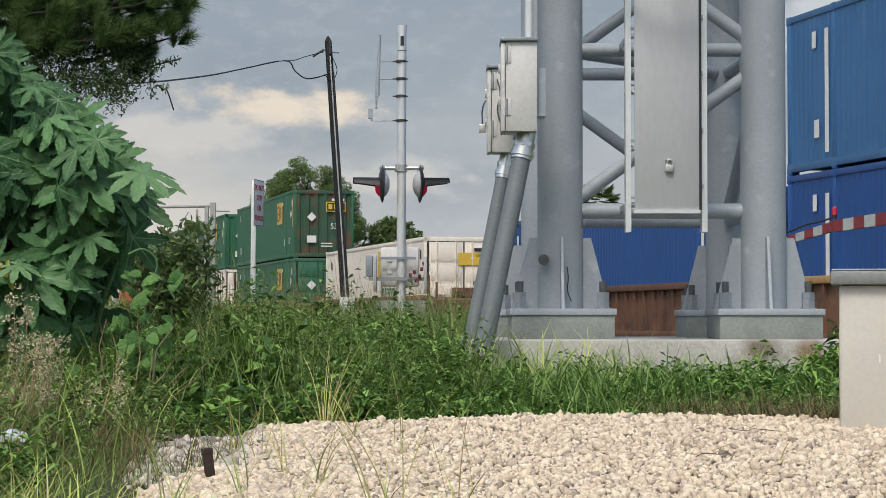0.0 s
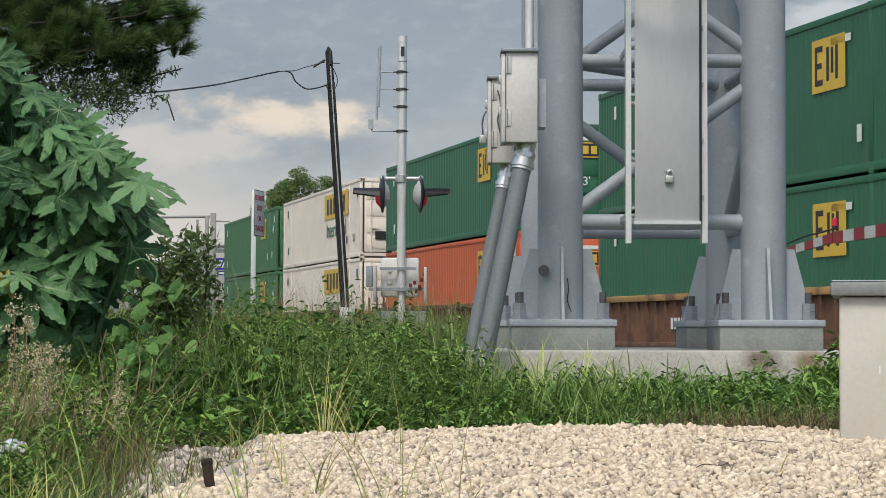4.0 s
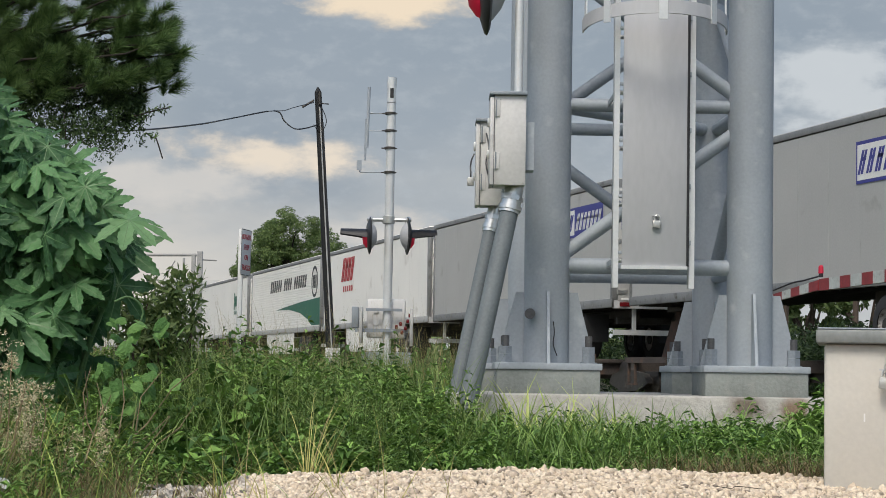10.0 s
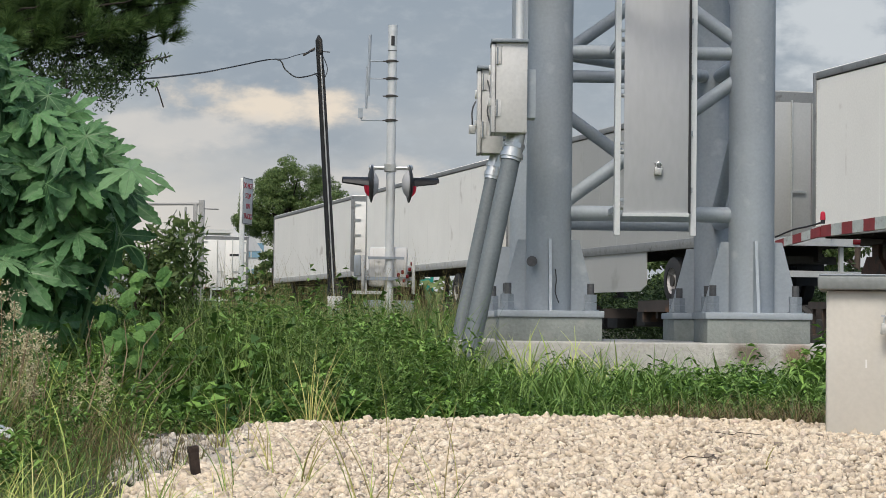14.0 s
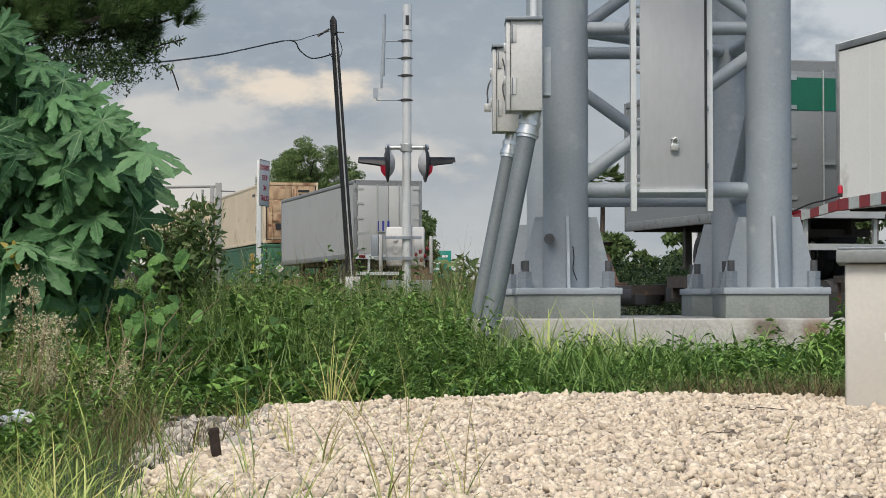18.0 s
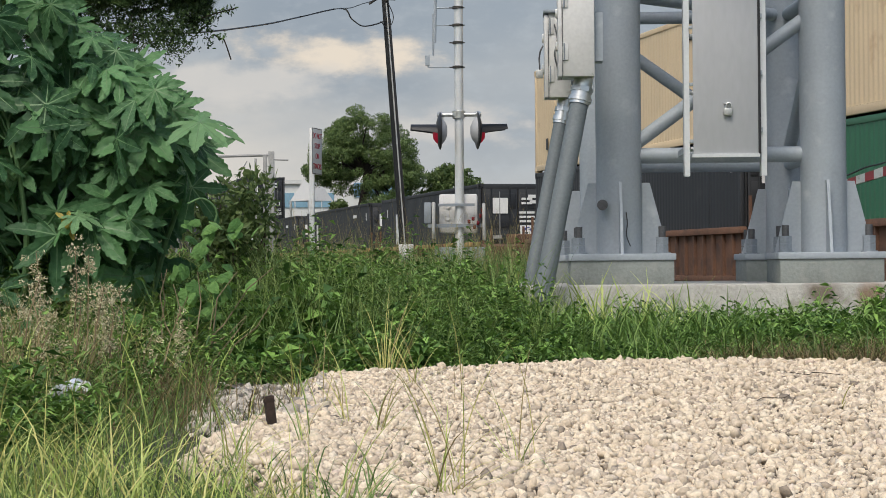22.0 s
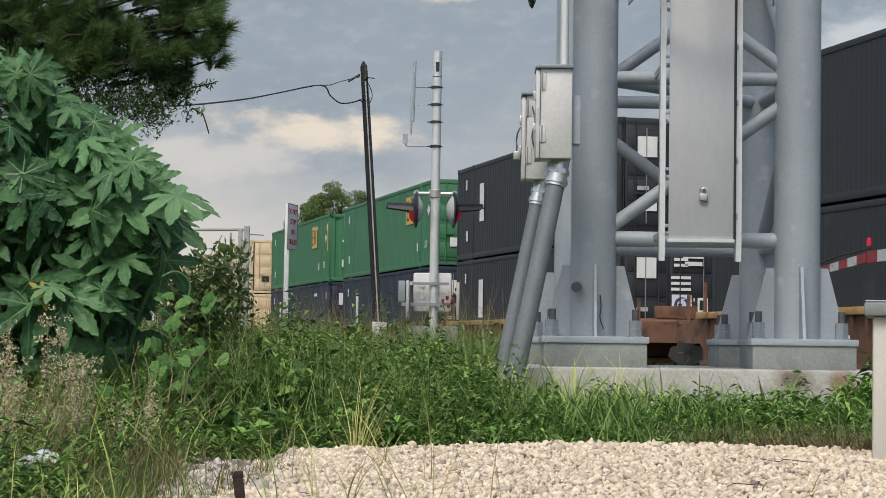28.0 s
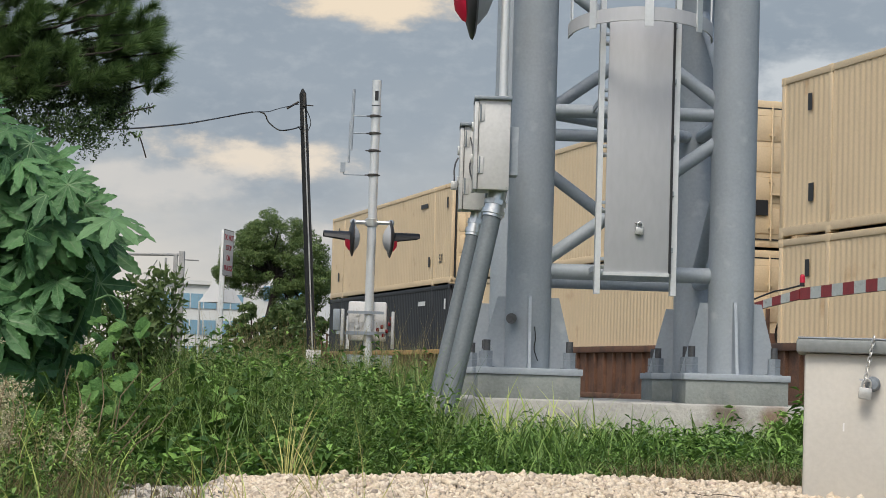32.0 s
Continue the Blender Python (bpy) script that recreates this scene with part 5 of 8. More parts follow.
def link_mesh(bm, turned):
    ring = []
    for k in range(10):
        a = 2 * math.pi * k / 10
        x, z = 0.0055 * math.cos(a), 0.0095 * math.sin(a)
        ring.append(Vector((x, 0, z)) if turned else Vector((0, x, z)))
    sweep(bm, ring + ring[:2], 0.0022, 6)


make_tower()
make_boxes()
make_cabinet()

# ---------------------------------------------------------------- sky and distance
def sky_material():
    """Broken cloud: blue-grey above, paler and warmer towards the horizon, with a few sunlit cream banks."""
    m = bpy.data.materials.new("cloudy_sky")
    m.use_nodes = True
    t = m.node_tree
    n, link = t.nodes, t.links
    for node in list(n):
        n.remove(node)
    out, em = n.new("ShaderNodeOutputMaterial"), n.new("ShaderNodeEmission")
    co = n.new("ShaderNodeTexCoord")
    sep = n.new("ShaderNodeSeparateXYZ")
    link.new(co.outputs["UV"], sep.inputs[0])          # u: degrees of bearing, v: degrees of height

    def math_(op, a, b=None, c=None):
        k = n.new("ShaderNodeMath")
        k.operation = op
        for i, v in enumerate((a, b, c)):
            if v is None:
                continue
            if isinstance(v, (int, float)):
                k.inputs[i].default_value = v
            else:
                link.new(v, k.inputs[i])
        return k.outputs[0]

    def ramp(v, a, b, smooth_=True):
        k = n.new("ShaderNodeMapRange")
        k.interpolation_type = "SMOOTHSTEP" if smooth_ else "LINEAR"
        link.new(v, k.inputs[0])
        k.inputs[1].default_value, k.inputs[2].default_value = a, b
        return k.outputs[0]

    def blend(f, a, b):
        k = n.new("ShaderNodeMix")
        k.data_type = "RGBA"
        link.new(f, k.inputs[0])
        for i, v in ((6, a), (7, b)):
            if isinstance(v, tuple):
                k.inputs[i].default_value = (*v, 1)
            else:
                link.new(v, k.inputs[i])
        return k.outputs[2]

    def noise_(scale, sx, sy, detail=6, rough=0.55, seed=0.0):
        mp = n.new("ShaderNodeMapping")
        mp.inputs["Scale"].default_value = (sx, sy, 1)
        mp.inputs["Location"].default_value = (seed, seed * 0.7, 0)
        link.new(co.outputs["UV"], mp.inputs[0])
        k = n.new("ShaderNodeTexNoise")
        k.inputs["Scale"].default_value, k.inputs["Detail"].default_value, k.inputs["Roughness"].default_value = scale, detail, rough
        link.new(mp.outputs[0], k.inputs["Vector"])
        return k.outputs[0]

    u, v = sep.outputs[0], sep.outputs[1]
    big, mid, fine = noise_(0.16, 0.6, 1.3, 5, 0.5, 3.1), noise_(0.45, 0.7, 1.5, 7, 0.55, 9.0), noise_(1.3, 0.8, 1.4, 6, 0.6, 5.0)
    v2 = math_("ADD", v, math_("MULTIPLY", math_("SUBTRACT", mid, 0.5), 4.0))
    base = blend(ramp(v2, 1.0, 9.0), (0.47, 0.475, 0.475), (0.288, 0.33, 0.38))
    base = blend(math_("MULTIPLY", ramp(big, 0.42, 0.68), 0.6), base, (0.235, 0.28, 0.335))
    base = blend(math_("MULTIPLY", ramp(fine, 0.45, 0.75), 0.35), base, (0.44, 0.47, 0.50))
    # pale warm light low on the western side
    warm = math_("MULTIPLY", ramp(v2, 6.5, 2.0), ramp(u, 1.0, -9.0))
    base = blend(math_("MULTIPLY", warm, 0.75), base, (0.66, 0.60, 0.53))

    def bank(cu, cv, ru, rv, colour, amount, base_):
        """A lit cloud bank round a bearing and height, torn by noise."""
        du = math_("DIVIDE", math_("SUBTRACT", u, cu), ru)
        dv = math_("DIVIDE", math_("SUBTRACT", v, cv), rv)
        d = math_("SQRT", math_("ADD", math_("MULTIPLY", du, du), math_("MULTIPLY", dv, dv)))
        d = math_("ADD", d, math_("MULTIPLY", math_("SUBTRACT", mid, 0.5), 2.4))
        d = math_("ADD", d, math_("MULTIPLY", math_("SUBTRACT", fine, 0.5), 1.1))
        return blend(math_("MULTIPLY", ramp(d, 1.05, 0.3), amount), base_, colour)

    base = bank(-4.4, 6.0, 2.9, 0.8, (0.74, 0.64, 0.53), 0.95, base)
    base = bank(-6.5, 5.2, 3.0, 0.7, (0.58, 0.55, 0.52), 0.8, base)
    base = bank(-1.0, 10.4, 2.8, 0.8, (0.80, 0.66, 0.50), 0.95, base)
    base = bank(-6.5, 11.2, 3.4, 0.7, (0.74, 0.62, 0.50), 0.9, base)
    base = bank(-0.6, 4.0, 2.0, 0.7, (0.60, 0.56, 0.52), 0.8, base)
    base = bank(11.5, 8.0, 2.6, 1.8, (0.56, 0.58, 0.60), 0.85, base)
    base = bank(14.5, 5.5, 4.0, 1.8, (0.60, 0.62, 0.64), 0.8, base)
    link.new(base, em.inputs[0])
    em.inputs[1].default_value = 1.12
    link.new(em.outputs[0], out.inputs[0])
    return m


def make_sky():
    r = 2400.0
    us, vs = np.linspace(-40, 40, 41), np.linspace(-1.0, 24, 21)
    verts = np.array([(r * math.sin(radians(u)), r * math.cos(radians(u)), EYE + r * math.tan(radians(v))) for v in vs for u in us])
    nx = len(us)
    i = np.arange((nx - 1) * (len(vs) - 1))
    a = (i // (nx - 1)) * nx + i % (nx - 1)
    faces = np.stack([a, a + 1, a + nx + 1, a + nx], 1)
    me = from_arrays("sky_backdrop", verts, faces, sky_material())
    layer = me.uv_layers.new(name="bearing")
    uv = np.array([(u, v) for v in vs for u in us], np.float32)[faces.ravel()]
    layer.data.foreach_set("uv", uv.ravel())
    tagged(new("sky_backdrop", me), "cloudy grey sky with sunlit cream banks", "sky", kind="structure")


def leaf_cloud(rng, centres, radii, per, size, flat=0.8, droop=0.0):
    """Folded leaf quads scattered round many centres. Returns vertices and faces (two triangles a leaf)."""
    c = np.repeat(centres, per, axis=0)
    r = np.repeat(radii, per)
    d = rng.normal(size=(len(c), 3))
    d /= np.linalg.norm(d, axis=1)[:, None]
    p = c + d * (r * rng.uniform(0.45, 1.0, len(c)) ** 0.7)[:, None] * np.array((1, 1, flat))
    a = rng.normal(size=(len(c), 3))
    a[:, 2] -= droop
    a /= np.linalg.norm(a, axis=1)[:, None]
    b = np.cross(a, rng.normal(size=(len(c), 3)))
    b /= np.linalg.norm(b, axis=1)[:, None] + 1e-9
    s = (size * rng.uniform(0.6, 1.3, len(c)))[:, None]
    n = np.cross(a, b)
    v = np.stack([p - a * s, p + b * s * 0.35 - n * s * 0.08, p + a * s, p - b * s * 0.35 - n * s * 0.08], 1).reshape(-1, 3)
    k = np.arange(len(c)) * 4
    f = np.concatenate([np.stack([k, k + 1, k + 2], 1), np.stack([k, k + 2, k + 3], 1)])
    return v, f


def limb(bm, a, b, r0, r1, rng, steps=4, wob=0.06):
    a, b = Vector(a), Vector(b)
    prev, n = a, (b - a).length
    for i in range(1, steps + 1):
        q = a.lerp(b, i / steps)
        if i < steps:
            q += Vector(rng.normal(size=3) * n * wob)
        rod(bm, prev, q, r0 + (r1 - r0) * (i - 1) / steps, r0 + (r1 - r0) * i / steps, seg=8)
        prev = q


def broad_tree(x, y, base, top, spread, label, seed, clumps=70, per=90, leaf=0.22, lean=0.0, group=""):
    rng = np.random.default_rng(seed)
    t = thing("tree", label, "tree", group, pose(x, y, 0))
    h = top - base
    bm = bmesh.new()
    limb(bm, (0, 0, -0.2), (lean * 0.3, 0, base + 0.2 * h), 0.035 * h + 0.05, 0.025 * h + 0.04, rng)
    centres, radii = [], []
    for i in range(clumps):
        a, e = rng.uniform(0, 2 * math.pi), rng.uniform(0.0, 1.0)
        rr = spread * math.sqrt(max(0.0, 1 - (2 * e - 0.85) ** 2 * 0.75)) * rng.uniform(0.35, 1.0)
        c = np.array((rr * math.cos(a) + lean * e, rr * math.sin(a) * 0.7, base + h * (0.08 + 0.84 * e)))
        centres.append(c)
        radii.append(spread * rng.uniform(0.13, 0.24))
        if i % 4 == 0:
            limb(bm, (lean * 0.3, 0, base + 0.15 * h + 0.25 * e * h), tuple(c), 0.018 * h + 0.02, 0.02, rng, 3)
    part("trunk", bm, BARK, t, "brown branching trunk")
    v, f = leaf_cloud(rng, np.array(centres), np.array(radii), per, leaf, 0.75)
    part("crown", from_arrays("crown", v, f, TREELEAF), TREELEAF, t, "dark green crown with gaps")
    return t


def round_tree(x, y, base, top, spread, label, seed):
    """A dome of rounded leaf clumps with dark gaps between them; the leaves lie on each clump's skin."""
    rng = np.random.default_rng(seed)
    t = thing("tree", label, "tree", "", pose(x, y, 0))
    h = top - base
    mid = base + h * 0.5
    bm = bmesh.new()
    limb(bm, (0, 0, -0.2), (0, 0, mid), 0.3, 0.2, rng)
    cs, rs = [], []
    # several overlapping domes: sideways, height, half width, half height, all as shares of the crown
    domes = ((-0.45, 0.42, 0.46, 0.30), (0.02, 0.68, 0.52, 0.30), (0.50, 0.48, 0.44, 0.30), (0.1, 0.35, 0.66, 0.26), (0.74, 0.22, 0.28, 0.17), (-0.72, 0.26, 0.26, 0.16), (-0.25, 0.6, 0.36, 0.22), (0.45, 0.08, 0.5, 0.2), (-0.1, 0.3, 0.7, 0.3))
    for i in range(340):
        d = rng.normal(size=3)
        d /= np.linalg.norm(d)
        u, v, rx, rz = domes[i % len(domes)]
        cs.append(np.array((u * spread, 0, base + v * h)) + d * rng.uniform(0.75, 1.0) * np.array((rx * spread, 0.5 * spread, rz * h)))
        rs.append(rng.uniform(0.36, 0.6))
        if i % 7 == 0:
            limb(bm, (0, 0, mid - 0.25 * h), tuple(cs[-1]), 0.1, 0.02, rng, 3)
    part("trunk", bm, DARKBARK, t, "dark branching trunk")
    per = 300
    c, r = np.repeat(np.array(cs), per, axis=0), np.repeat(np.array(rs), per)
    d = rng.normal(size=(len(c), 3))
    d /= np.linalg.norm(d, axis=1)[:, None]
    p = c + d * (r * rng.uniform(0.72, 1.04, len(c)))[:, None] * np.array((1, 1, 0.8))
    n = d + rng.normal(0, 0.45, d.shape)
    n /= np.linalg.norm(n, axis=1)[:, None]
    a = np.cross(n, rng.normal(size=d.shape))
    a /= np.linalg.norm(a, axis=1)[:, None]
    b = np.cross(n, a)
    s = rng.uniform(0.035, 0.075, len(c))[:, None]
    v = np.stack([p - a * s, p + b * s * 0.6, p + a * s, p - b * s * 0.6], 1).reshape(-1, 3)
    part("crown", from_arrays("crown", v, np.arange(len(v)).reshape(-1, 4), CLUMPLEAF), CLUMPLEAF, t, "rounded clumps of light green leaves")
    return t


def palm(x, y, top, seed, group="palms beyond the track"):
    rng = np.random.default_rng(seed)
    t = thing("palm_tree", "fan palm with shaggy green crown", "palm tree", group, pose(x, y, 0))
    part("trunk", rod(bmesh.new(), (0, 0, -0.2), (0.15, 0, top - 0.6), 0.16, 0.12, seg=10), BARK, t)
    vs, fs, k = [], [], 0
    for i in range(64):
        a, e = rng.uniform(0, 2 * math.pi), rng.uniform(-0.7, 1.3)
        d = np.array((math.cos(a) * math.cos(e), math.sin(a) * math.cos(e), math.sin(e)))
        c = np.array((0.15, 0, top - 0.7)) + d * rng.uniform(0.5, 0.9)
        side = np.cross(d, (0, 0, 1.0))
        side /= np.linalg.norm(side) + 1e-9
        up = np.cross(side, d)
        for j in np.linspace(-1.3, 1.3, 13):
            tip = c + (d * math.cos(j) + side * math.sin(j)) * 0.75 + np.array((0, 0, -0.15))
            w = up * 0.03 + side * 0.055
            vs += [c, (c + tip) / 2 + w, tip, (c + tip) / 2 - w]
            fs += [(k, k + 1, k + 2), (k, k + 2, k + 3)]
            k += 4
    part("crown", from_arrays("crown", np.array(vs), np.array(fs), TREELEAF), TREELEAF, t, "fan-shaped fronds")


def make_distance():
    round_tree(-8.85, 130, 5.2, 11.0, 3.7, "large rounded tree with clumped light green foliage beyond the track", 11)
    broad_tree(-3.4, 133, 1.2, 7.4, 3.2, "lower spreading tree beside a taller one beyond the track", 12, 70, 110, 0.22)
    broad_tree(-10.2, 128, 1.0, 5.0, 1.8, "shrubby dark tree beyond the track", 13, 40, 90, 0.2)
    broad_tree(-7.2, 126, 0.4, 5.2, 2.4, "dense dark tree under a taller crown beyond the track", 14, 80, 110, 0.2)
    for i, (x, y, top, sp) in enumerate(((20.6, 95, 6.2, 2.4), (24.0, 96, 6.8, 3.0), (17.5, 94, 6.0, 2.0), (15.4, 96, 4.9, 1.6), (29.0, 98, 6.2, 3.2), (11.0, 84, 4.2, 2.2), (7.2, 88, 3.4, 1.8), (35.0, 104, 7.0, 3.4))):
        broad_tree(x, y, 0.4, top, sp, "bushy green tree in the row beyond the track", 20 + i, 55, 90, 0.2, group="row of trees beyond the track")
    for x, y, top, sd in ((8.4, 112, 7.6, 31), (15.9, 91, 6.2, 32), (19.05, 91, 7.3, 33), (26.4, 99, 7.2, 34)):
        palm(x, y, top, sd)
    # far woods close the view
    rng = np.random.default_rng(5)
    n = 900
    ang = rng.uniform(-0.55, 0.75, n)
    dist = rng.uniform(170, 260, n)
    c = np.stack([dist * np.sin(ang), dist * np.cos(ang), rng.uniform(0.2, 3.2, n)], 1)
    keep = ~((ang > -0.16) & (ang < -0.035) & (c[:, 2] > 1.6))
    c = c[keep]
    v, f = leaf_cloud(rng, c, np.full(len(c), 2.6), 36, 0.7, 0.6)
    tagged(new("far_woods", from_arrays("far_woods", v, f, TREELEAF)), "band of distant green woods", "woods", kind="stuff")

    # hedge close beyond the rails; its leaf colour carries the shade under the trailers
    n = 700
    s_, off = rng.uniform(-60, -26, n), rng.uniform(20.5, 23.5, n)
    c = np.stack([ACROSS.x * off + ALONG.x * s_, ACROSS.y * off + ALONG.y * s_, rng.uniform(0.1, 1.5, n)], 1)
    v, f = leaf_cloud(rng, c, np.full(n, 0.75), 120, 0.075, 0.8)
    tagged(new("hedge", from_arrays("hedge", v, f, HEDGE)), "dense hedge beyond the rails, leaves darkened for the shade under the trailers", "hedge", kind="stuff")

    # office block with glass bands
    b = thing("office_building", "pale office block with bands of blue glass, far off", "building", m=pose(-19.0, 210, 0, 0, 0, 8))
    wallm, glassm = mat("pale_render", (0.62, 0.62, 0.6), 0.7, 0, 0.05, 0.6, 20.0, 0.0), mat("blue_window_glass", (0.25, 0.42, 0.55), 0.15, 0.2, 0.1, 0.3, 6.0, 0.0)
    part("wall", box(bmesh.new(), -8, 8, 0, 10, -0.5, 9.3), wallm, b)
    part("wall", box(bmesh.new(), 2.5, 9.5, -1, 8, -0.5, 11.4), wallm, b, "taller pale stair tower")
    part("roof", box(bmesh.new(), -8.3, 8.3, -0.3, 10.3, 9.3, 9.7), wallm, b)
    pane = shared(("window", ""), lambda bm: box(bm, -0.62, 0.62, -0.08, 0.04, -0.75, 0.75), glassm)
    for row in range(3):
        for k in range(11):
            if k < 7:
                part("window", pane, glassm, b, m=pose(-7.2 + k * 1.38, -0.03, 2.2 + row * 2.7))
            else:
                part("window", pane, glassm, b, m=pose(-6.2 + k * 1.5, -1.03, 2.4 + row * 3.1))
    c = thing("canopy_tent", "white peaked fabric canopy far beyond the track", "canopy", m=pose(-13.1, 140, 0))
    fabric = mat("white_canopy_fabric", (0.50, 0.50, 0.49), 0.7, 0, 0.04, 0.8, 10.0, 0.0)
    bm = bmesh.new()
    lathe(bm, [(1.5, 5.2), (0.8, 6.2), (0.36, 7.2), (0.04, 8.6)], 4)
    part("fabric_roof", bm, fabric, c)
    for a in range(4):
        part("post", rod(bmesh.new(), (1.44 * math.cos(a * math.pi / 2), 1.44 * math.sin(a * math.pi / 2), -0.2), (1.44 * math.cos(a * math.pi / 2), 1.44 * math.sin(a * math.pi / 2), 5.25), 0.08, seg=8), ALU_RAIL, c)
    # post-and-rail frame on the far side
    PORTAL = mat("dull_portal_steel", (0.30, 0.30, 0.29), 0.7, 0.1, 0.15, 2.0, 20.0, 0.1)
    g = thing("sign_gantry", "weathered steel portal frame with posts and top rail", "gantry", m=pose(-8.38, 74, 0))
    part("post", box(bmesh.new(), -0.1, 0.1, -0.1, 0.1, -0.2, 4.85, 0.01), PORTAL, g)
    part("post", box(bmesh.new(), -3.56, -3.44, -0.06, 0.06, -0.2, 4.65, 0.01), PORTAL, g)
    part("post", box(bmesh.new(), -0.62, -0.54, -0.05, 0.05, -0.2, 4.6, 0.01), PORTAL, g)
    part("rail", rod(bmesh.new(), (-3.5, 0, 3.55), (-0.58, 0, 3.55), 0.03, seg=8), PORTAL, g)
    part("brace", rod(bmesh.new(), (-2.0, 0, 2.6), (-0.9, 0, 4.5), 0.02, seg=6), PORTAL, g)
    part("top_rail", rod(bmesh.new(), (-3.5, 0, 4.66), (0.0, 0, 4.72), 0.05, seg=8), PORTAL, g)
    part("arm", rod(bmesh.new(), (0.0, 0, 4.55), (0.62, 0, 4.53), 0.025, seg=8), PORTAL, g)
    part("post", box(bmesh.new(), -0.3, -0.16, -0.08, 0.08, -0.2, 4.7, 0.01), PORTAL, g)
    # pale post, a teal cabin and an excavator-like plant stand beyond the rails
    p = solid("marker_post", rod(bmesh.new(), (0, 0, -0.2), (0, 0, 2.7), 0.075, seg=12), WHITE, "white painted marker post beyond the track", "post", m=pose(6.55, 54, 0))
    cab = thing("highway_sign", "green highway sign with white writing, far off", "road sign", m=pose(-0.75, 180, 0))
    teal = mat("green_sign_sheeting", (0.005, 0.22, 0.17), 0.5, 0, 0.06, 2.0, 30.0, 0.0)
    part("panel", box(bmesh.new(), -1.0, 1.0, -0.05, 0.05, 2.5, 4.9, 0.02), teal, cab)
    for x, z, w in ((-0.4, 4.4, 0.6), (0.45, 4.4, 0.5), (0.0, 3.8, 1.3), (-0.2, 3.3, 0.9), (0.3, 2.85, 0.6)):
        part("writing_bar", box(bmesh.new(), x - w / 2, x + w / 2, -0.07, -0.05, z - 0.1, z + 0.1), MARKWHITE, cab)
    for x in (-0.7, 0.7):
        part("post", rod(bmesh.new(), (x, 0.1, -0.2), (x, 0.1, 4.8), 0.07, seg=8), GALV, cab)


make_sky()
make_distance()


# ---------------------------------------------------------------- crossing signals, poles and wires
def flasher(parent, at, turn, size=1.0):
    """One signal head: round backing plate, lens and hood; it faces local -y before turning."""
    m = pose(*at, 0, 0, turn)
    r = 0.27 * size
    back = part("backing_plate", shared(("backing_plate", size), lambda bm: lathe(bm, [(0.001, 0.03), (r * 0.55, 0.05), (r * 0.97, 0.012), (r, 0.0), (r * 0.9, -0.012), (0.001, -0.012)], 32, pose(0, 0, 0, 90, 0, 0)), BLACK), BLACK, parent, "black round backing plate", m)
    part("lamp_housing", shared(("lamp_housing", size), lambda bm: lathe(bm, [(0.001, -0.1 * size), (0.07 * size, -0.095 * size), (0.13 * size, -0.072 * size), (0.185 * size, -0.03 * size), (0.2 * size, -0.013)], 28, pose(0, 0, 0, 90, 0, 0)), ALU), ALU, back, "silver domed lamp housing")
    part("lens", shared(("lens", size), lambda bm: lathe(bm, [(0.001, 0.11 * size), (0.07 * size, 0.098 * size), (0.12 * size, 0.06 * size), (0.145 * size, 0.012)], 24, pose(0, 0, -0.05 * size, 90, 0, 0)), REDGLOW), REDGLOW, back, "faintly lit red lens")

    def hood(bm):
        n = 20
        rows = []
        for j, yy in enumerate((-0.02, -0.2 * size, -0.42 * size)):
            rr = (0.15, 0.147, 0.142)[j] * size
            drop = math.radians((170, 150, 130)[j])
            rows.append([bm.verts.new((rr * math.sin(-drop / 2 + drop * i / n), yy, rr * math.cos(-drop / 2 + drop * i / n) + (0.15 * size - rr) - 0.055 * size)) for i in range(n + 1)])
        for a, b in zip(rows, rows[1:]):
            for i in range(n):
                bm.faces.new((a[i], a[i + 1], b[i + 1], b[i]))
        bmesh.ops.solidify(bm, geom=bm.faces[:], thickness=0.006)

    part("hood", shared(("hood", size), hood, BLACK), BLACK, back, "long black visor")
    return back


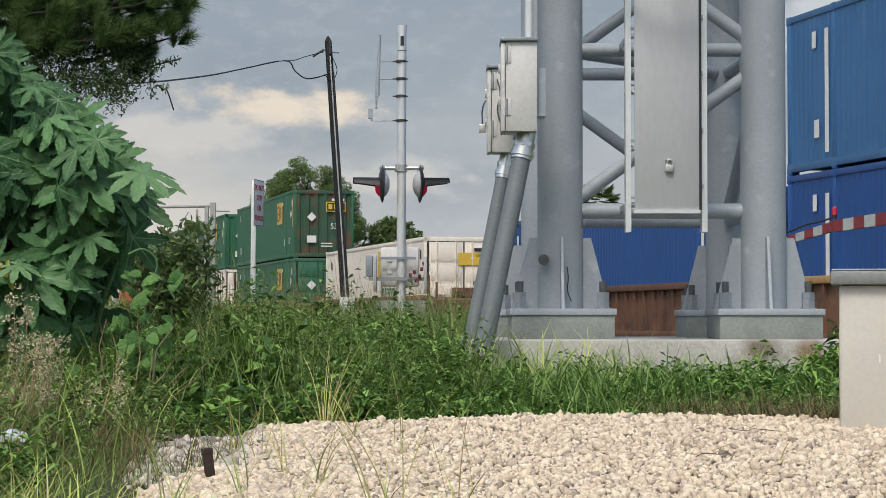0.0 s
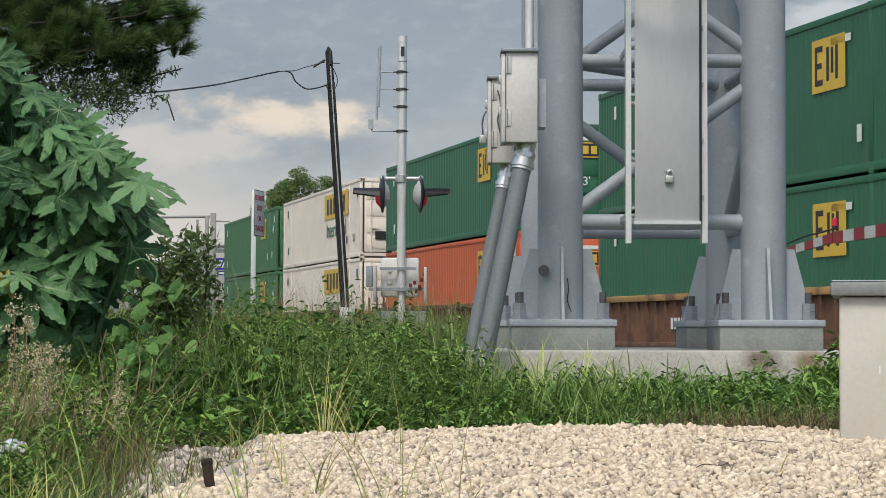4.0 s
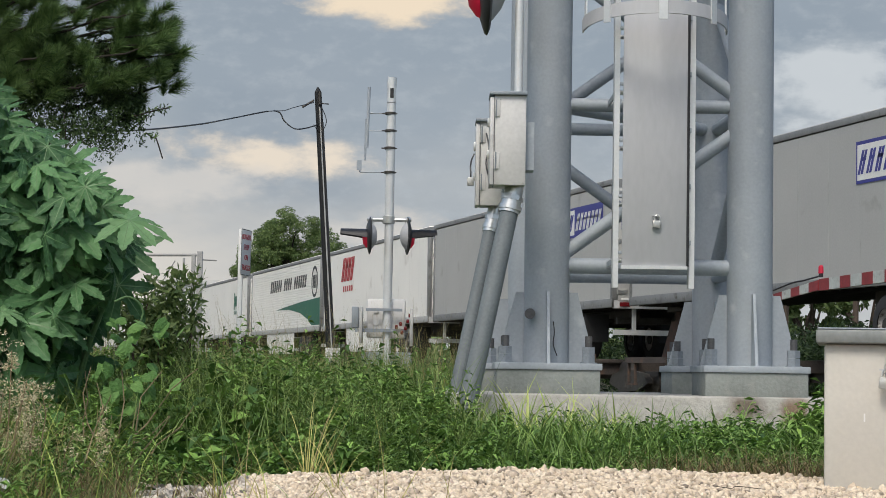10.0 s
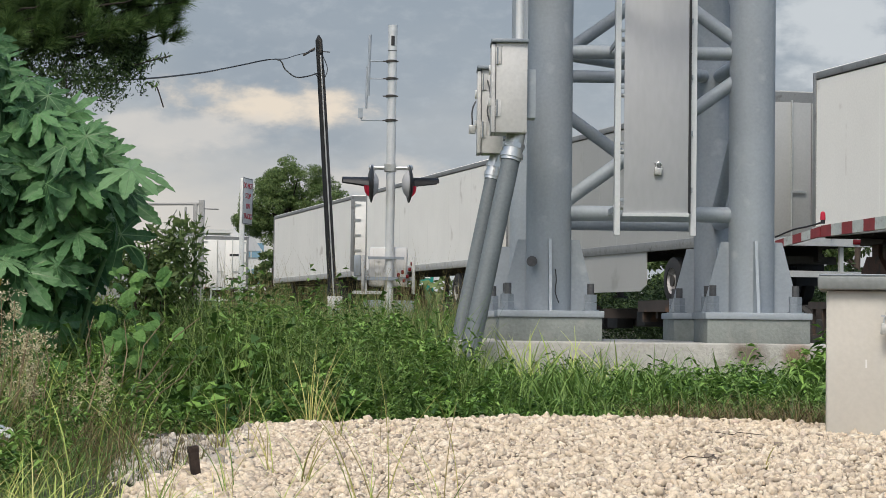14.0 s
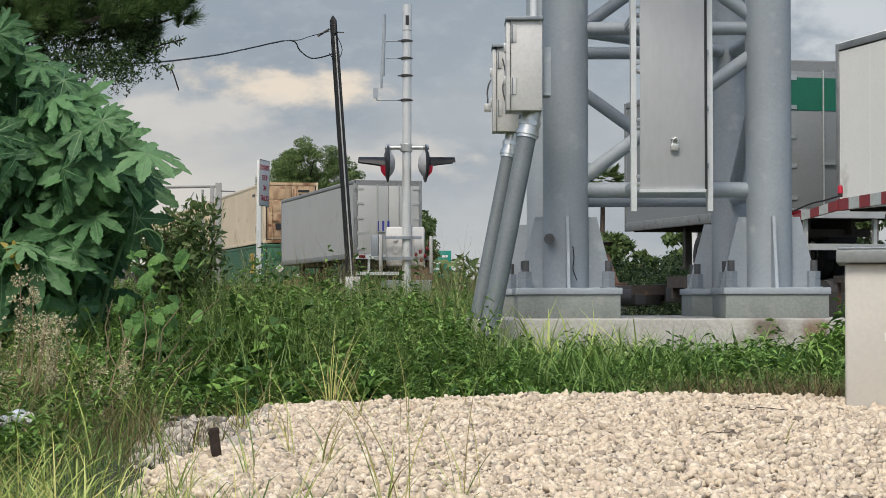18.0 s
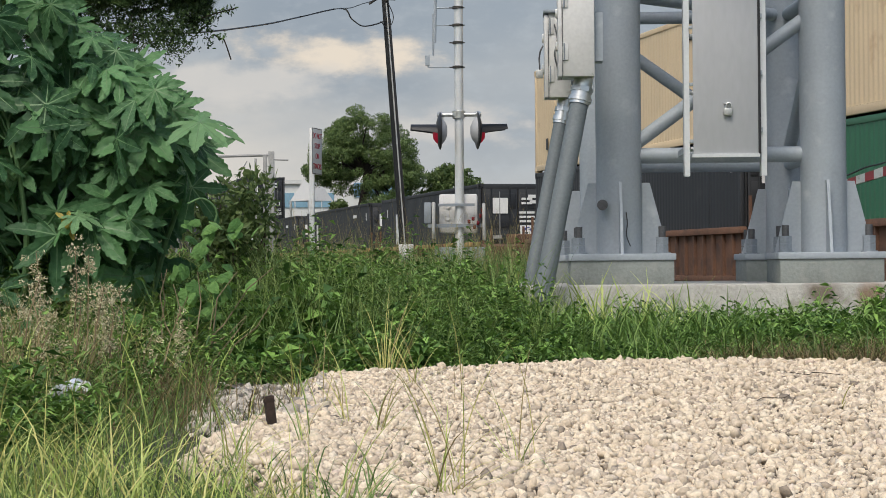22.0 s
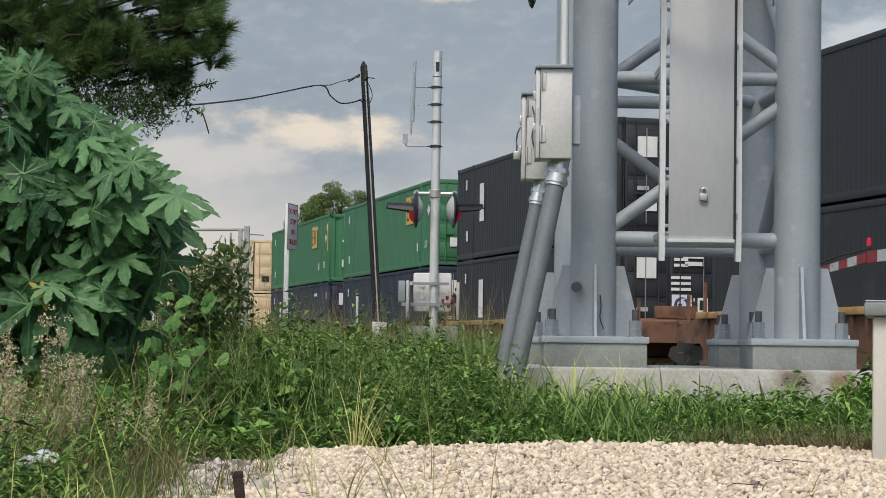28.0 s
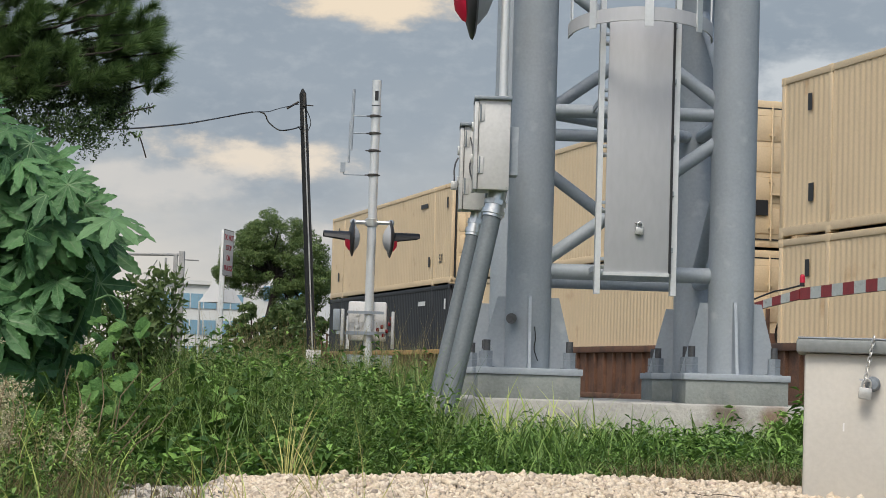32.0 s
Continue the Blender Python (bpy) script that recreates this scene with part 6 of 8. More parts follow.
def make_crossing():
    s = thing("crossing_signal", "aluminium crossing signal mast with flashing lights and antenna", "crossing signal")
    s.matrix_basis = pose(-0.6, 29, 0)
    part("mast", (lambda bm: (rod(bm, (0, 0, -0.1), (0.015, 0, 4.78), 0.064, seg=24), rod(bm, (0.015, 0, 4.7), (0.015, 0, 4.8), 0.067, seg=24), bm)[-1])(bmesh.new()), ALU_RAIL, s)
    part("mast_mark", (lambda bm: lathe(bm, [(0.0655, 4.425), (0.0655, 4.435)], 24))(bmesh.new()), MARKBLACK, s, m=pose(0.013, 0, 0))
    part("mast_mark", box(bmesh.new(), -0.02, 0.03, -0.068, -0.06, 4.5, 4.64), MARKBLACK, s, m=pose(0.013, 0, 0))
    for z in (2.78 + 0.65, 3.78, 4.03, 4.28):
        part("clamp", (lambda bm, z=z: (lathe(bm, [(0.064, z - 0.02), (0.078, z - 0.015), (0.078, z + 0.015), (0.064, z + 0.02)], 20), box(bm, -0.12, -0.05, -0.01, 0.01, z - 0.008, z + 0.008), box(bm, 0.05, 0.1, -0.01, 0.01, z - 0.008, z + 0.008), bm)[-1])(bmesh.new()), STEEL, s)
    ant = part("antenna", (lambda bm: (rod(bm, (-0.33, 0, 3.78), (-0.31, 0, 4.66), 0.022, seg=8), rod(bm, (-0.355, 0, 3.6), (-0.345, 0, 4.2), 0.016, seg=8), rod(bm, (-0.33, 0, 4.28), (-0.05, 0, 4.28), 0.009, seg=8), rod(bm, (-0.34, 0, 4.03), (-0.05, 0, 4.03), 0.009, seg=8), rod(bm, (-0.42, 0, 3.43), (-0.05, 0, 3.43), 0.009, seg=8), rod(bm, (-0.42, 0, 3.43), (-0.44, 0, 3.6), 0.012, seg=8), box(bm, -0.47, -0.40, -0.02, 0.02, 3.46, 3.6), bm)[-1])(bmesh.new()), GALV, s, "slender side-mounted antenna")
    part("cross_arm", (lambda bm: (rod(bm, (-0.24, 0, 2.75), (0.26, 0, 2.75), 0.03, seg=14), lathe(bm, [(0.064, 2.69), (0.09, 2.7), (0.09, 2.8), (0.064, 2.81)], 20), ball(bm, (-0.26, 0, 2.75), 0.05), ball(bm, (0.28, 0, 2.75), 0.05), rod(bm, (-0.25, 0, 2.75), (-0.23, 0, 2.6), 0.03, seg=10), rod(bm, (0.27, 0, 2.75), (0.25, 0, 2.6), 0.03, seg=10), bm)[-1])(bmesh.new()), CHROME, s)
    flasher(s, (-0.26, -0.02, 2.52), -84)
    flasher(s, (0.27, -0.02, 2.52), 98)
    # gate mechanism below the lights
    k = part("mechanism_case", (lambda bm: (box(bm, -0.29, 0.26, 0.05, 0.45, 1.06, 1.62, 0.03), [rod(bm, (-0.16, 0.03, z), (-0.16, 0.06, z), 0.04, seg=14) for z in (1.28, 1.45)], bm)[-1])(bmesh.new()), BOXGREY, s, "grey gate mechanism case")
    part("relay_box", box(bmesh.new(), -0.5, -0.4, -0.05, 0.15, 1.2, 1.5, 0.01), GALV_DARK, s, "small grey relay box")
    part("bracket_bar", box(bmesh.new(), -0.45, 0.34, -0.1, -0.06, 1.14, 1.19), GALV_DARK, s)
    part("bracket_bar", box(bmesh.new(), -0.3, 0.22, -0.09, -0.06, 1.44, 1.48), GALV_DARK, s)
    part("arm_plate", box(bmesh.new(), -0.385, -0.34, -0.2, 0.1, 0.98, 1.5, 0.01), TRIM_PALE, s)
    part("arm_plate", box(bmesh.new(), 0.33, 0.375, -0.2, 0.1, 0.95, 1.48, 0.01), TRIM_PALE, s)
    part("lower_case", box(bmesh.new(), -0.36, 0.36, 0.1, 0.35, 0.3, 0.86, 0.02), GALV, s)
    for x, z in ((0.14, 1.22), (0.2, 1.26), (0.27, 1.2), (0.3, 1.3), (0.22, 1.14), (0.33, 1.38)):
        part("red_reflector", box(bmesh.new(), x - 0.022, x + 0.022, -0.16, -0.1, z - 0.028, z + 0.028, 0.01), DARKRED, s)

    # lowered gate arm in front of the wagons
    g = thing("crossing_gate", "lowered red and white striped crossing gate arm", "crossing gate")

    def at(s_, z, off=0.0):
        return ACROSS * (11.5 + off) + ALONG * s_ + Vector((0, 0, z))

    def beam(a, b, h0, h1, d, name, material, label=""):
        bm = bmesh.new()
        ring = []
        for q, h in ((a, h0), (b, h1)):
            for y, z in ((-d, -h / 2), (d, -h / 2), (d, h / 2), (-d, h / 2)):
                ring.append(bm.verts.new(q + ACROSS * y + Vector((0, 0, z))))
        for i in range(4):
            bm.faces.new((ring[i], ring[(i + 1) % 4], ring[4 + (i + 1) % 4], ring[4 + i]))
        bm.faces.new(ring[:4])
        bm.faces.new(ring[4:][::-1])
        return part(name, bm, material, g, label)

    def stripes(a, b, h0, h1, n, d):
        for i in range(n):
            beam(a.lerp(b, i / n), a.lerp(b, (i + 1) / n), h0 + (h1 - h0) * i / n, h0 + (h1 - h0) * (i + 1) / n, d, "stripe", GATERED if i % 2 == 0 else GATEWHITE)

    stripes(at(-24.3, 1.80), at(-14.5, 2.02), 0.15, 0.175, 32, 0.03)
    stripes(at(-24.35, 1.80), at(-26.6, 1.60), 0.13, 0.09, 8, 0.02)
    lamp = part("gate_lamp", (lambda bm: (rod(bm, at(-24.3, 1.9), at(-24.3, 1.96), 0.03, seg=10), bm)[-1])(bmesh.new()), BLACK, g)
    part("lamp_lens", (lambda bm: (rod(bm, at(-24.3, 1.95), at(-24.3, 2.03), 0.036, 0.032, seg=14), ball(bm, at(-24.3, 2.03), 0.032), bm)[-1])(bmesh.new()), REDGLOW, lamp, "lit red lamp")
    part("lamp_lens", (lambda bm: (rod(bm, at(-19.8, 2.0), at(-19.8, 2.12), 0.045, 0.04, seg=14), bm)[-1])(bmesh.new()), DARKRED, lamp)
    part("lamp_cable", tube(bmesh.new(), [at(-24.3, 1.92), at(-24.8, 1.88), at(-25.2, 1.86), at(-25.8, 1.78)], 0.012, 6), BLACK, g)
    part("gate_post", rod(bmesh.new(), at(-14.3, -0.3), at(-14.3, 3.6), 0.064, seg=16), ALU_RAIL, g)
    # the tower's own signal head
    f = thing("tower_signal", "black hooded flashing light bracketed to the tower", "signal light", m=pose(0.28, 10.5, 0))
    flasher(f, (0, 0, 2.61), -88)
    part("bracket", rod(bmesh.new(), (0.02, 0, 2.9), (0.35, 0.35, 2.9), 0.02, seg=10), GALV, f)
    part("bracket", rod(bmesh.new(), (0.03, 0, 2.61), (0.03, 0, 2.92), 0.02, seg=10), GALV, f)

    # sign
    g = thing("warning_sign", "white metal sign with red lettering on a thin post", "sign", m=pose(-2.53, 27, 0, 0, 0.4, 0))
    part("post", box(bmesh.new(), -0.032, 0.032, -0.03, 0.03, -0.1, 2.44, 0.004), ALU_RAIL, g)
    q = part("sign_plate", box(bmesh.new(), -0.24, 0.24, -0.004, 0.004, -0.31, 0.31, 0.003), WHITE, g, m=pose(0.07, -0.05, 2.13, 0, 0, 79))
    for i, w in enumerate(("DO NOT", "STOP", "ON", "TRACKS")):
        lettering("word", w, 0.075, SIGNRED, q, pose(0, -0.007, 0.2 - 0.135 * i))
    for x in (-0.225, 0.225):
        part("sign_border", box(bmesh.new(), x - 0.004, x + 0.004, -0.006, -0.004, -0.3, 0.3), MARKBLACK, q)
    for z in (-0.3, 0.3):
        part("sign_border", box(bmesh.new(), -0.23, 0.23, -0.006, -0.004, z - 0.004, z + 0.004), MARKBLACK, q)

    # leaning utility pole with service drop
    u = thing("utility_pole", "leaning dark wooden utility pole with conduit and meter box", "utility pole")
    a, b = Vector((-2.55, 55, -0.2)), Vector((-3.12, 55, 8.15))
    part("pole", rod(bmesh.new(), a, b, 0.125, 0.095, seg=16), POLEWOOD, u)
    part("pole_top", rod(bmesh.new(), b, b + Vector((-0.01, 0, 0.14)), 0.095, 0.02, seg=16), POLEWOOD, u)
    part("conduit", rod(bmesh.new(), a + Vector((0.035, -0.13, 0)), a.lerp(b, 0.95) + Vector((0.03, -0.1, 0)), 0.02, seg=8), TRIM_PALE, u, "pale conduit strip")
    part("cable_guard", rod(bmesh.new(), a + Vector((0.1, -0.11, 0)), a.lerp(b, 0.9) + Vector((0.085, -0.08, 0)), 0.03, seg=8), BLACK, u, "black cable guard")
    part("pole_cap", rod(bmesh.new(), b + Vector((0.06, -0.08, -0.35)), b + Vector((0.05, -0.08, 0.02)), 0.04, seg=10), STEEL, u)
    part("meter_box", box(bmesh.new(), -2.78, -2.38, 54.7, 54.9, 0.5, 1.2, 0.02), BOXGREY, u, "grey meter box")
    part("meter", rod(bmesh.new(), (-2.56, 54.62, 0.85), (-2.56, 54.72, 0.85), 0.09, seg=16), ALU, u)
    part("insulator", (lambda bm: (rod(bm, b + Vector((-0.42, 0, -0.42)), b + Vector((-0.1, 0, -0.22)), 0.03, seg=8), rod(bm, b + Vector((-0.05, 0, -0.3)), b + Vector((0.3, 0, -0.32)), 0.015, seg=6), bm)[-1])(bmesh.new()), STEEL, u)
    w = thing("service_wire", "sagging black service cable from the pole", "cable")
    knot = Vector((-3.89, 50, 6.98))
    run = [knot, Vector((-4.74, 48, 6.53)), Vector((-5.32, 45, 5.99)), Vector((-6.29, 40, 5.24)), Vector((-7.4, 34, 4.6)), Vector((-8.1, 28, 4.2))]
    part("cable", tube(bmesh.new(), [b + Vector((0.02, -0.1, -0.9)), Vector((-3.4, 54.5, 7.1)), Vector((-3.67, 54, 7.02)), Vector((-3.8, 52, 6.97)), *run], 0.018, 8), BLACK, w)
    part("cable", tube(bmesh.new(), [b + Vector((-0.1, -0.1, -0.3)), Vector((-3.67, 54, 7.6)), Vector((-3.8, 52, 7.25)), knot], 0.012, 6), BLACK, w)
    twig = part("caught_twig", tube(bmesh.new(), [Vector((-5.95, 42.1, 5.46)), Vector((-5.8, 42, 5.36)), Vector((-5.72, 42, 5.33)), Vector((-5.58, 42, 4.92))], 0.016, 6), DARKBARK, w, "dead twig caught on the cable")
    rng = np.random.default_rng(3)
    v, f = leaf_cloud(rng, np.array([(-5.9, 42, 5.4), (-5.78, 42, 5.36), (-5.72, 42, 5.44)]), np.full(3, 0.09), 14, 0.05)
    part("dead_leaves", from_arrays("dead_leaves", v, f, PINE), None, twig)
    part("loop", tube(bmesh.new(), [b + Vector((0.1, -0.1, -0.4)), b + Vector((0.25, -0.1, -0.8)), b + Vector((0.1, -0.1, -1.1)), b + Vector((-0.1, -0.1, -0.9))], 0.012, 6), BLACK, w)


make_crossing()

# ---------------------------------------------------------------- gravel
def island_mat(name, colours, rough=0.9):
    m = bpy.data.materials.new(name)
    m.use_nodes = True
    n, link = m.node_tree.nodes, m.node_tree.links
    p = n["Principled BSDF"]
    p.inputs["Roughness"].default_value = rough
    geo, ramp, co, nz = n.new("ShaderNodeNewGeometry"), n.new("ShaderNodeValToRGB"), n.new("ShaderNodeTexCoord"), n.new("ShaderNodeTexNoise")
    els = ramp.color_ramp.elements
    while len(els) < len(colours):
        els.new(0.5)
    for i, (pos, c) in enumerate(colours):
        els[i].position, els[i].color = pos, (*c, 1)
    link.new(geo.outputs["Random Per Island"], ramp.inputs[0])
    nz.inputs["Scale"].default_value, nz.inputs["Detail"].default_value = 160.0, 4
    link.new(co.outputs["Object"], nz.inputs["Vector"])
    rng, mul, b = n.new("ShaderNodeMapRange"), n.new("ShaderNodeVectorMath"), n.new("ShaderNodeBump")
    rng.inputs[1].default_value, rng.inputs[2].default_value, rng.inputs[3].default_value, rng.inputs[4].default_value = 0.3, 0.7, 0.8, 1.12
    link.new(nz.outputs[0], rng.inputs[0])
    mul.operation = "SCALE"
    link.new(ramp.outputs[0], mul.inputs[0])
    link.new(rng.outputs[0], mul.inputs["Scale"])
    link.new(mul.outputs[0], p.inputs["Base Color"])
    b.inputs["Strength"].default_value, b.inputs["Distance"].default_value = 0.4, 0.004
    link.new(nz.outputs[0], b.inputs["Height"])
    link.new(b.outputs[0], p.inputs["Normal"])
    return m


STONE = island_mat("limestone_pebbles", [(0.0, (0.22, 0.18, 0.14)), (0.05, (0.46, 0.38, 0.29)), (0.3, (0.60, 0.49, 0.365)), (0.75, (0.72, 0.605, 0.455)), (0.95, (0.77, 0.67, 0.53)), (1.0, (0.58, 0.46, 0.37))])


def stones(name, pts, sizes, rng, material, label):
    bm = bmesh.new()
    bmesh.ops.create_icosphere(bm, subdivisions=1, radius=1.0)
    base = np.array([v.co[:] for v in bm.verts])
    tri = np.array([[v.index for v in f.verts] for f in bm.faces])
    bm.free()
    n, k = len(pts), len(base)
    jit = base[None] * rng.uniform(0.64, 1.2, (n, k, 1))
    axes = rng.uniform(0.7, 1.35, (n, 1, 3)) * np.array((1, 1, 0.62))
    jit = jit * axes
    q = rng.normal(size=(n, 4)) * np.array((1, 0.45, 0.45, 1))
    q /= np.linalg.norm(q, axis=1)[:, None]
    w, x, y, z = q.T
    R = np.stack([1 - 2 * (y * y + z * z), 2 * (x * y - z * w), 2 * (x * z + y * w), 2 * (x * y + z * w), 1 - 2 * (x * x + z * z), 2 * (y * z - x * w), 2 * (x * z - y * w), 2 * (y * z + x * w), 1 - 2 * (x * x + y * y)], 1).reshape(n, 3, 3)
    v = np.einsum("nij,nkj->nki", R, jit) * sizes[:, None, None] + pts[:, None, :]
    f = (tri[None] + (np.arange(n) * k)[:, None, None]).reshape(-1, 3)
    me = from_arrays(name, v.reshape(-1, 3), f, material)
    me.shade_smooth()
    return tagged(new(name, me), label, "gravel", kind="stuff")


def make_gravel():
    rng = np.random.default_rng(7)
    n = 84000
    y = np.sqrt(rng.uniform(2.7 ** 2, 7.75 ** 2, n))
    x = rng.uniform(-0.262, 0.262, n) * y
    x = np.where(x < -1.0, x + 0.6, x)
    z = np.array([mound(a, b) for a, b in zip(x, y)])
    gnd = np.array([hill(a, b) for a, b in zip(x, y)])
    keep = z > gnd - 0.02 - rng.uniform(0, 0.04, n)
    x, y, z = x[keep], y[keep], z[keep]
    s = rng.lognormal(math.log(0.0074), 0.38, len(x)).clip(0.0038, 0.019)
    stones("gravel", np.stack([x, y, z + s * rng.uniform(0.05, 0.6, len(x))], 1), s, rng, STONE, "pale cream limestone gravel, stone by stone")
    # spilled stones and rubble at the left foot of the bed
    m = 2600
    y = rng.uniform(5.3, 7.75, m)
    x = rng.uniform(-0.98, -0.58, m) - 0.1 * (y - 6.6)
    z = np.array([max(hill(a, b), mound(a, b)) for a, b in zip(x, y)])
    s = rng.lognormal(math.log(0.009), 0.45, m).clip(0.005, 0.024)
    stones("rubble", np.stack([x, y, z + s * 0.4], 1), s, rng, island_mat("grey_rubble", [(0.0, (0.10, 0.09, 0.08)), (0.3, (0.32, 0.29, 0.25)), (0.6, (0.55, 0.49, 0.41)), (1.0, (0.66, 0.60, 0.51))]), "grey rubble at the foot of the gravel")
    st = solid("stake", (lambda bm: (box(bm, -0.012, 0.012, -0.009, 0.009, -0.08, 0.07, 0.003), box(bm, -0.014, 0.013, -0.010, 0.010, 0.055, 0.072, 0.003), bm)[-1])(bmesh.new()), STAKE, "short rusty survey stake driven into the gravel", "stake", m=pose(-0.57, 5.0, mound(-0.57, 5.0) + 0.01, 0, -7, 20))


make_gravel()


# ---------------------------------------------------------------- grass, weeds and trees
def blades(rng, x, y, z, height, width, bend, seg=5, lean=0.35):
    """Arching tapering blades that start at a slant and curl over with their own weight."""
    n = len(x)
    a = rng.uniform(0, 2 * math.pi, n)
    out = np.stack([np.cos(a), np.sin(a), np.zeros(n)], 1)
    twist = a + rng.normal(0, 0.7, n)
    side = np.stack([-np.sin(twist), np.cos(twist), np.zeros(n)], 1)
    p = np.stack([x, y, z], 1)
    start = np.abs(rng.normal(0, lean, n)).clip(0, 1.5 if lean > 1 else 1.15)
    step = height / seg
    vs = []
    for i in range(seg + 1):
        k = i / seg
        w = (width * (1 - k) ** 0.6 * (0.55 + 0.45 * min(1.0, k * 3)))[:, None]
        vs += [p - side * w, p + side * w]
        th = start + bend * 1.15 * k ** 1.4
        p = p + out * (np.sin(th) * step)[:, None] + np.array((0, 0, 1.0)) * (np.cos(th) * step)[:, None]
    v = np.stack(vs, 1).reshape(-1, 3)
    k = np.arange(n) * (2 * seg + 2)
    f = np.concatenate([np.stack([k + 2 * i, k + 2 * i + 1, k + 2 * i + 3, k + 2 * i + 2], 1) for i in range(seg)])
    return v, f


def ground_at(x, y):
    return np.array([max(hill(a, b), mound(a, b) if (b < 8.3 and -2.2 < a < 4.1) else -9) for a, b in zip(x, y)])


def field(name, n, xr, yr, hr, wr, br, material, label, seed, where=None, tall=None, lean=0.3, seg=5):
    rng = np.random.default_rng(seed)
    y = rng.uniform(*yr, n)
    x = rng.uniform(*xr, n) * (y if xr[1] < 0.5 and xr[0] > -0.5 else 1.0)
    if where is not None:
        keep = where(x, y, rng)
        x, y = x[keep], y[keep]
    h = rng.uniform(*hr, len(x))
    if tall is not None:
        h = h * tall(x, y)
    v, f = blades(rng, x, y, ground_at(x, y) - 0.01, h, rng.uniform(*wr, len(x)), rng.uniform(*br, len(x)), seg, lean)
    return tagged(new(name, from_arrays(name, v, f, material)), label, "grass", kind="stuff")


def clumps(name, n, where, height, leaf, material, label, seed, xr, yr, stems, per, slim=0.15):
    """Leafy plants, each a clump of stems that lean outwards, of uneven height."""
    rng = np.random.default_rng(seed)
    x, y = rng.uniform(*xr, n), rng.uniform(*yr, n)
    keep = where(x, y, rng)
    x, y = x[keep], y[keep]
    h = height(x, y) * rng.lognormal(0.0, 0.22, len(x)).clip(0.55, 1.5)
    z = ground_at(x, y)
    rad = rng.uniform(0.05, 0.16, len(x))
    az, rr = rng.uniform(0, 2 * math.pi, (len(x), stems)), np.sqrt(rng.uniform(0, 1, (len(x), stems)))
    hs = h[:, None] * (1.05 - 0.4 * rr ** 2) * rng.uniform(0.75, 1.1, (len(x), stems))
    k = rng.uniform(0.08, 1.0, (len(x), stems, per)) ** 0.8
    spread = (rad[:, None] * rr)[..., None] * (0.5 + 1.1 * k)
    px = x[:, None, None] + np.cos(az)[..., None] * spread
    py = y[:, None, None] + np.sin(az)[..., None] * spread
    pz = z[:, None, None] + hs[..., None] * k
    p = np.stack([px, py, pz], 3).reshape(-1, 3)
    m = len(p)
    a = rng.uniform(0, 2 * math.pi, m)
    el = rng.normal(0.1, 0.4, m)
    d = np.stack([np.cos(a) * np.cos(el), np.sin(a) * np.cos(el), np.sin(el)], 1)
    s = np.stack([-np.sin(a), np.cos(a), rng.normal(0, 0.3, m)], 1)
    ln = (leaf * rng.uniform(0.5, 1.35, m))[:, None]
    up = np.array((0, 0, 1.0))
    wide = slim * rng.uniform(0.7, 1.3, m)[:, None]
    v = np.stack([p, p + d * ln * 0.42 + s * ln * wide + up * ln * 0.08, p + d * ln - up * ln * 0.28, p + d * ln * 0.42 - s * ln * wide + up * ln * 0.08], 1).reshape(-1, 3)
    i = np.arange(m) * 4
    f = np.concatenate([np.stack([i, i + 1, i + 2], 1), np.stack([i, i + 2, i + 3], 1)])
    return tagged(new(name, from_arrays(name, v, f, material)), label, "weeds", kind="stuff")


def bank_height(x, y):
    """How tall the weeds stand."""
    left = np.clip((0.45 - x) / 0.8, 0, 1)
    rise = np.clip((y - 7.35) / 1.3, 0.3, 1)
    uneven = 1 + (0.1 + 0.12 * left) * np.sin(3.1 * x + 1.7 * y) + 0.12 * np.sin(6.3 * x - 2.9 * y + 1.0)
    return (0.19 + 0.24 * left) * rise * uneven


